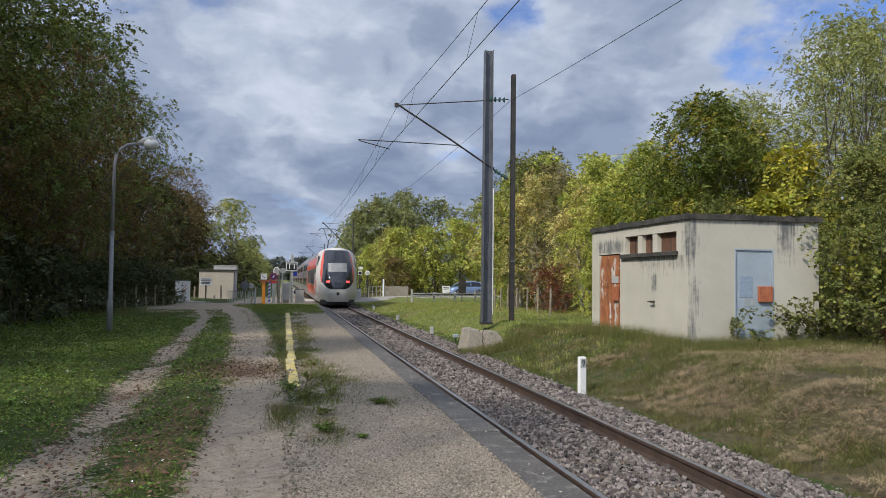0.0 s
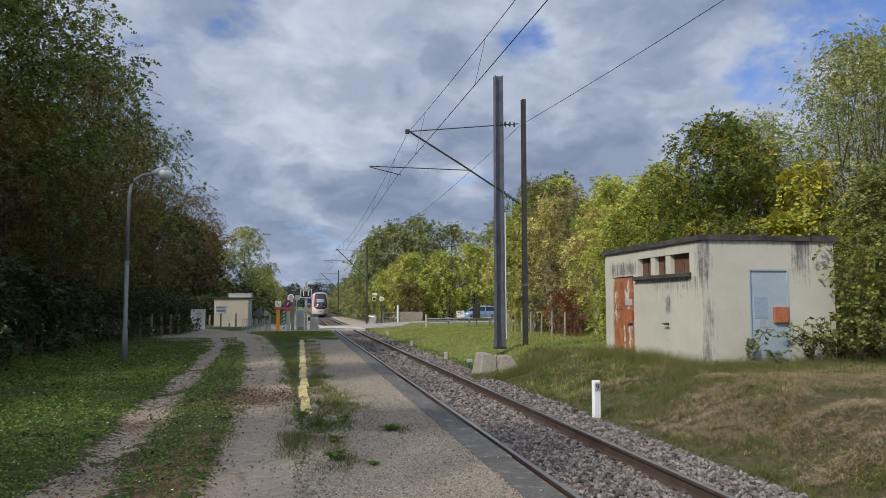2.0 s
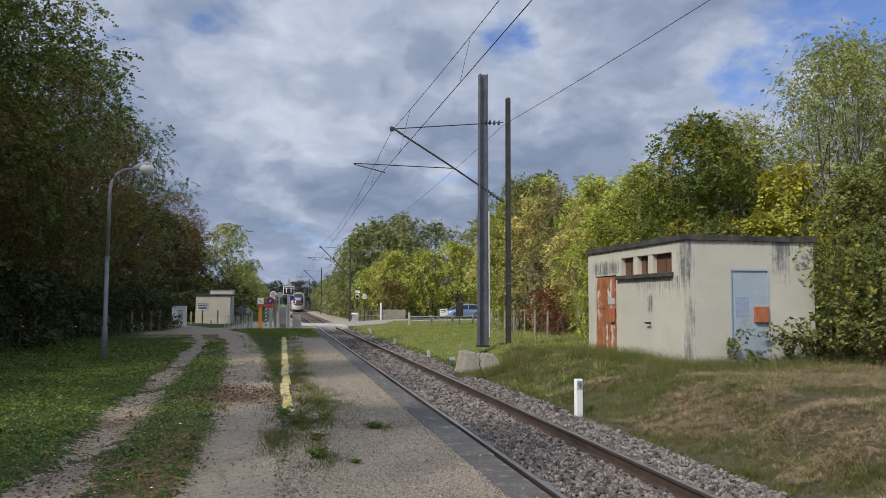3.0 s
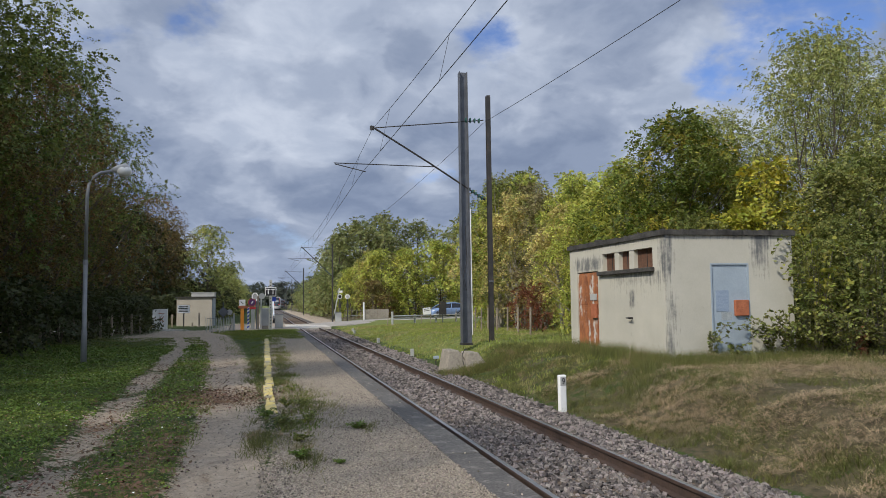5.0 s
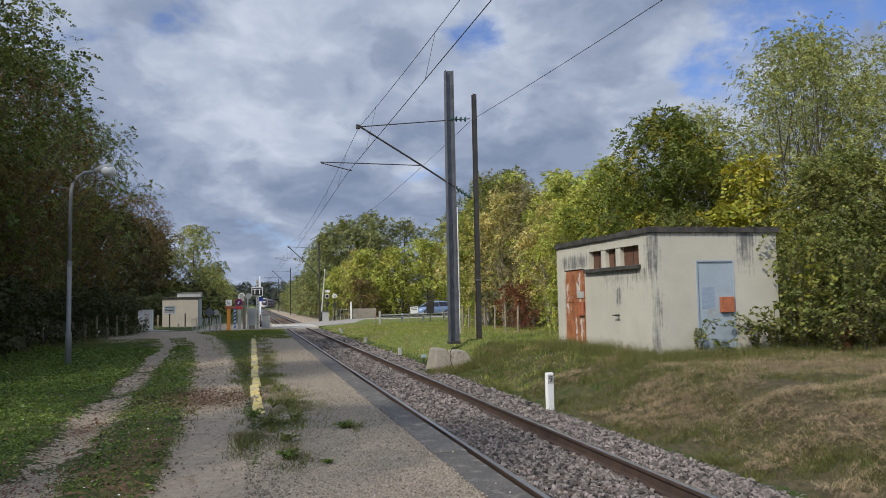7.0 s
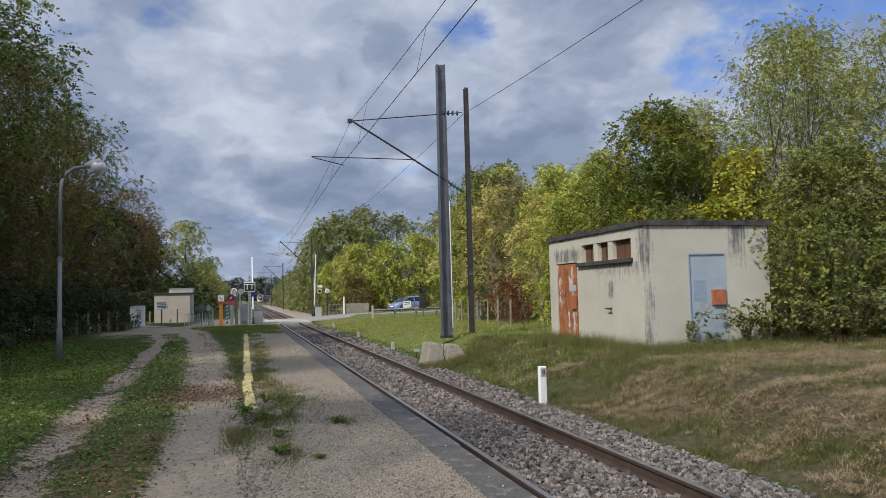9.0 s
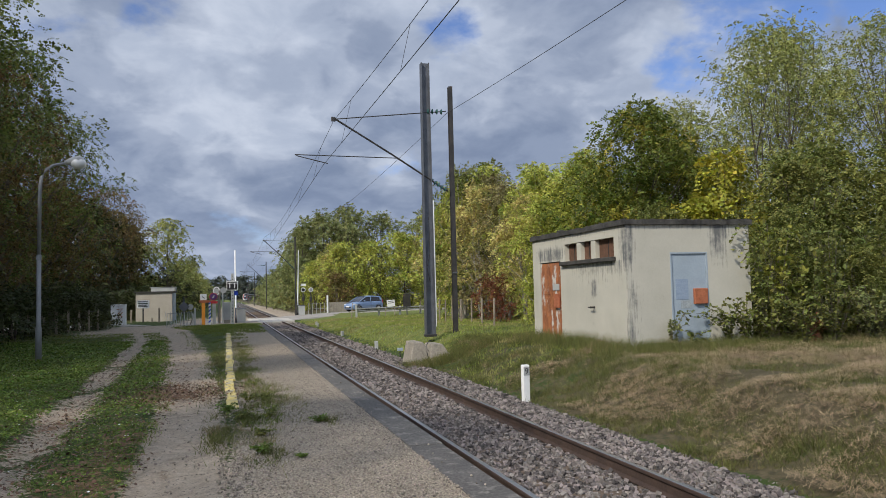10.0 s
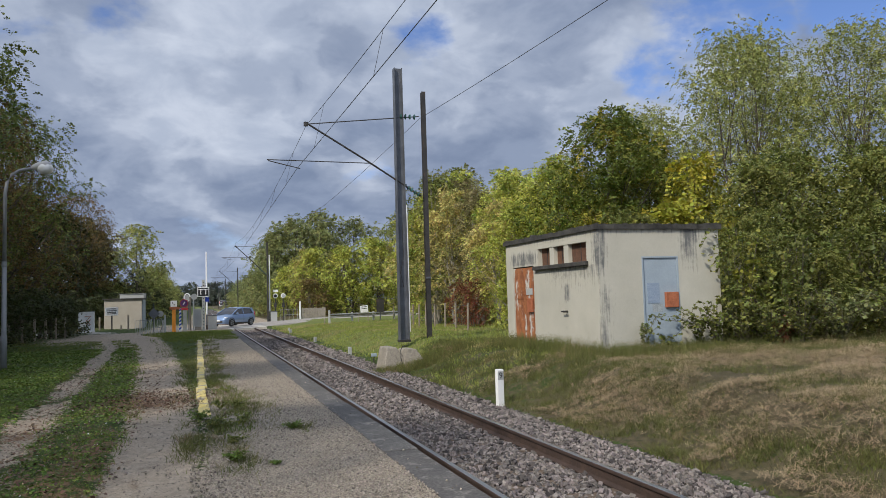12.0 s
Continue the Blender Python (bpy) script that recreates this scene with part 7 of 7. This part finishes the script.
TRAIN = []
_tail = make_power_car("train_power_car", "white-nosed train power car with a black cab front and red lights", True)
TRAIN.append((_tail, 0.0, 21.5, False))
_coach = make_coach()
for _i in range(8):
    TRAIN.append((_coach if _i == 0 else copy_thing(_coach, pose(TRACK_X, 80 + 19 * _i, RAIL_Z)), 21.9 + 18.8 * _i, 18.3, False))
_head = copy_thing(_tail, pose(TRACK_X, 260, RAIL_Z))
_head["label"] = "leading train power car with a white nose"
TRAIN.append((_head, 21.9 + 18.8 * 8, 21.5, True))

# ---------------------------------------------------------------- the car
def make_car():
    car = thing("family_car", pose(18.5, 79, 0), "metallic light blue compact family car", "car")
    st = [(-2.02, 0.36, 0.60, 0.62), (-1.97, 0.26, 0.70, 0.72), (-1.80, 0.22, 0.80, 0.82), (-1.50, 0.21, 0.90, 0.86), (-1.05, 0.21, 1.00, 0.87), (-0.3, 0.21, 1.02, 0.875), (0.6, 0.21, 1.03, 0.875),
          (1.5, 0.21, 1.06, 0.87), (1.85, 0.25, 1.06, 0.83), (1.98, 0.36, 0.98, 0.76)]
    bm = bmesh.new()
    rings = []
    for x, z0, z1, w in st:
        prof = [(w * 0.86, z0), (w * 0.97, z0 + 0.14 * (z1 - z0)), (w, z0 + 0.5 * (z1 - z0)), (w * 0.985, z0 + 0.82 * (z1 - z0)), (w * 0.90, z1)]
        rings.append([bm.verts.new((x, -y, z)) for y, z in prof] + [bm.verts.new((x, 0, z1 + 0.02))] + [bm.verts.new((x, y, z)) for y, z in reversed(prof)])
    n = len(rings[0])
    for r, s in zip(rings, rings[1:]):
        for k in range(n):
            bm.faces.new((r[k], r[(k + 1) % n], s[(k + 1) % n], s[k]))
    bm.faces.new(rings[0][::-1])
    bm.faces.new(rings[-1])
    body = part("body", bm, M_carblue, car, smooth=True)
    gh = [(-1.12, 1.00, 0.80), (-0.75, 1.22, 0.76), (-0.20, 1.49, 0.66), (0.40, 1.555, 0.65), (1.15, 1.53, 0.65), (1.62, 1.46, 0.63), (1.93, 1.08, 0.70)]
    bm = bmesh.new()
    rings = []
    for x, z, w in gh:
        wb = 0.815 if x > -1 else 0.80
        rings.append([bm.verts.new((x, -wb, 1.0)), bm.verts.new((x, -w, z)), bm.verts.new((x, 0, z + 0.03)), bm.verts.new((x, w, z)), bm.verts.new((x, wb, 1.0))])
    for r, s in zip(rings, rings[1:]):
        for k in range(4):
            bm.faces.new((r[k], r[k + 1], s[k + 1], s[k]))
    bm.faces.new(rings[-1])
    part("window_glass", bm, M_glass, car, "dark reflecting windows")
    bm = bmesh.new()
    rings = [[bm.verts.new((x, y * (w + 0.012), z + dz)) for y, dz in ((-1.06, -0.07), (-1, 0.012), (0, 0.045), (1, 0.012), (1.06, -0.07))] for x, z, w in gh[2:6]]
    for r, s in zip(rings, rings[1:]):
        for k in range(4):
            bm.faces.new((r[k], r[k + 1], s[k + 1], s[k]))
    part("roof", bm, M_carblue, car, smooth=True)
    for s in (-1, 1):
        part("pillar", tube([(-1.14, s * 0.80, 1.0), (-0.75, s * 0.775, 1.235), (-0.18, s * 0.68, 1.50)], 0.035, 6), M_carblue, car)
        part("pillar", tube([(0.30, s * 0.825, 1.02), (0.36, s * 0.665, 1.54)], 0.03, 6), M_carblue, car)
        part("pillar", tube([(1.72, s * 0.80, 1.04), (1.55, s * 0.65, 1.47)], 0.10, 6), M_carblue, car)
        part("sill", box(-1.0, 0.95, s * 0.86 - 0.02, s * 0.86 + 0.02, 0.20, 0.32, 0.015), M_under, car)
        part("door_gap", box(0.28, 0.292, s * 0.868 - 0.012, s * 0.868 + 0.012, 0.36, 1.0), M_under, car)
        part("door_handle", box(0.08, 0.24, s * 0.885 - 0.012, s * 0.885 + 0.012, 0.84, 0.87, 0.008), M_carblue, car)
        part("headlight", box(-1.92, -1.62, s * 0.66 - 0.14, s * 0.66 + 0.14, 0.66, 0.80, 0.05), M_headlight, car, "clear headlight", pose(0, 0, 0.0))
        part("rear_light", box(1.80, 1.93, s * 0.74 - 0.08, s * 0.74 + 0.08, 0.80, 1.15, 0.03), M_red, car, "red rear light")
        m = part("mirror", box(-0.72, -0.58, s * 0.97 - 0.09, s * 0.97 + 0.09, 0.98, 1.12, 0.04), M_carblue, car)
        part("mirror_arm", rod((-0.66, s * 0.80, 1.0), (-0.66, s * 0.92, 1.03), 0.025, seg=6), M_under, m)
        part("wheel_arch", tube([(-1.27 + 0.37 * math.cos(a), s * 0.862, 0.33 + 0.37 * math.sin(a)) for a in np.linspace(-0.2, math.pi + 0.2, 12)], 0.03, 5), M_under, car)
        part("wheel_arch", tube([(1.28 + 0.37 * math.cos(a), s * 0.862, 0.33 + 0.37 * math.sin(a)) for a in np.linspace(-0.2, math.pi + 0.2, 12)], 0.03, 5), M_under, car)
    part("grille", box(-2.03, -1.96, -0.5, 0.5, 0.34, 0.50, 0.02), M_under, car, "black lower grille")
    part("front_plate", box(-2.045, -2.02, -0.26, 0.26, 0.46, 0.57, 0.004), M_white, car, "pale front plate")
    wheels = []
    for x in (-1.27, 1.28):
        for s in (-1, 1):
            w = part("wheel", lathe([(0.22, -0.095), (0.29, -0.10), (0.315, -0.06), (0.315, 0.06), (0.29, 0.10), (0.22, 0.095)], 24), M_tyre, car, "black tyre", pose(x, s * 0.80, 0.315, 90, 0, 0))
            bm = lathe([(0.05, s * -0.108), (0.215, s * -0.098), (0.215, s * -0.085)], 20)
            rim = part("rim", bm, M_rim, w, "grey alloy rim")
            for k in range(5):
                a = k * math.tau / 5
                rod((0.04 * math.cos(a), 0.04 * math.sin(a), -s * 0.112), (0.2 * math.cos(a), 0.2 * math.sin(a), -s * 0.105), 0.022, seg=5, bm=(sp := bmesh.new()))
                part("dark_gap", sp, M_under, w)
            wheels.append((w, x, s * 0.80))
    return car, wheels


CAR, WHEELS = make_car()


def car_x(t):
    """Where the car's middle is along the road."""
    return float(np.interp(t, CAR_T, CAR_X))


CAR_T = [0.0, 8.2, 8.6, 9.0, 9.5, 10.0, 10.5, 11.0, 11.5, 12.0]
CAR_X = [19.05, 19.05, 18.39, 16.85, 15.30, 13.60, 11.40, 8.55, 5.85, 2.95]


def motions():
    # barriers rise together
    times = [0.0, 4.2, 4.6, 5.0, 5.5, 6.0, 6.5, 7.0, 8.0, 9.0, 9.5, 10.0, 11.0, 12.0]
    left = [0, 0, 8, 18, 25, 31, 36, 41, 51, 61, 66, 72, 83, 88]
    right = [0, 2, 14, 25, 31, 37, 42, 47, 57, 65, 69, 74, 83, 88]
    walk(BOOM_L, [(t, pose(0.70, 57.0, 0.65, a, 0, 0)) for t, a in zip(times, left)])
    walk(BOOM_R, [(t, pose(6.74, 75.2, 0.55, -a, 0, 0)) for t, a in zip(times, right)])
    # the train leaves along the line
    for ob, off, length, turned in TRAIN:
        rows = []
        for k in range(25):
            t = k * 0.5
            y = 52.0 + 39.5 * t + off
            x0, x1 = track_x(y), track_x(y + length)
            yaw = -math.degrees(math.atan2(x1 - x0, length))
            if turned:
                rows.append((t, pose(x1, y + length, RAIL_Z, 0, 0, yaw + 180)))
            else:
                rows.append((t, pose(x0, y, RAIL_Z, 0, 0, yaw)))
        walk(ob, rows)
    # the car waits, then drives over the crossing; its wheels roll
    rows, path, roll = [], 0.0, []
    last = None
    for k in range(121):
        t = k * 0.1
        x = car_x(t)
        y, z, head = car_lane(x)
        if last is not None:
            path += math.hypot(x - last[0], y - last[1])
        last = (x, y)
        rows.append((t, pose(x, y, z, 0, 0, head)))
        roll.append((t, path / 0.315))
    walk(CAR, rows)
    for w, x, y in WHEELS:
        walk(w, [(t, pose(x, y, 0.315) @ Matrix.Rotation(-a, 4, "Y") @ pose(0, 0, 0, 90, 0, 0)) for t, a in roll])


motions()
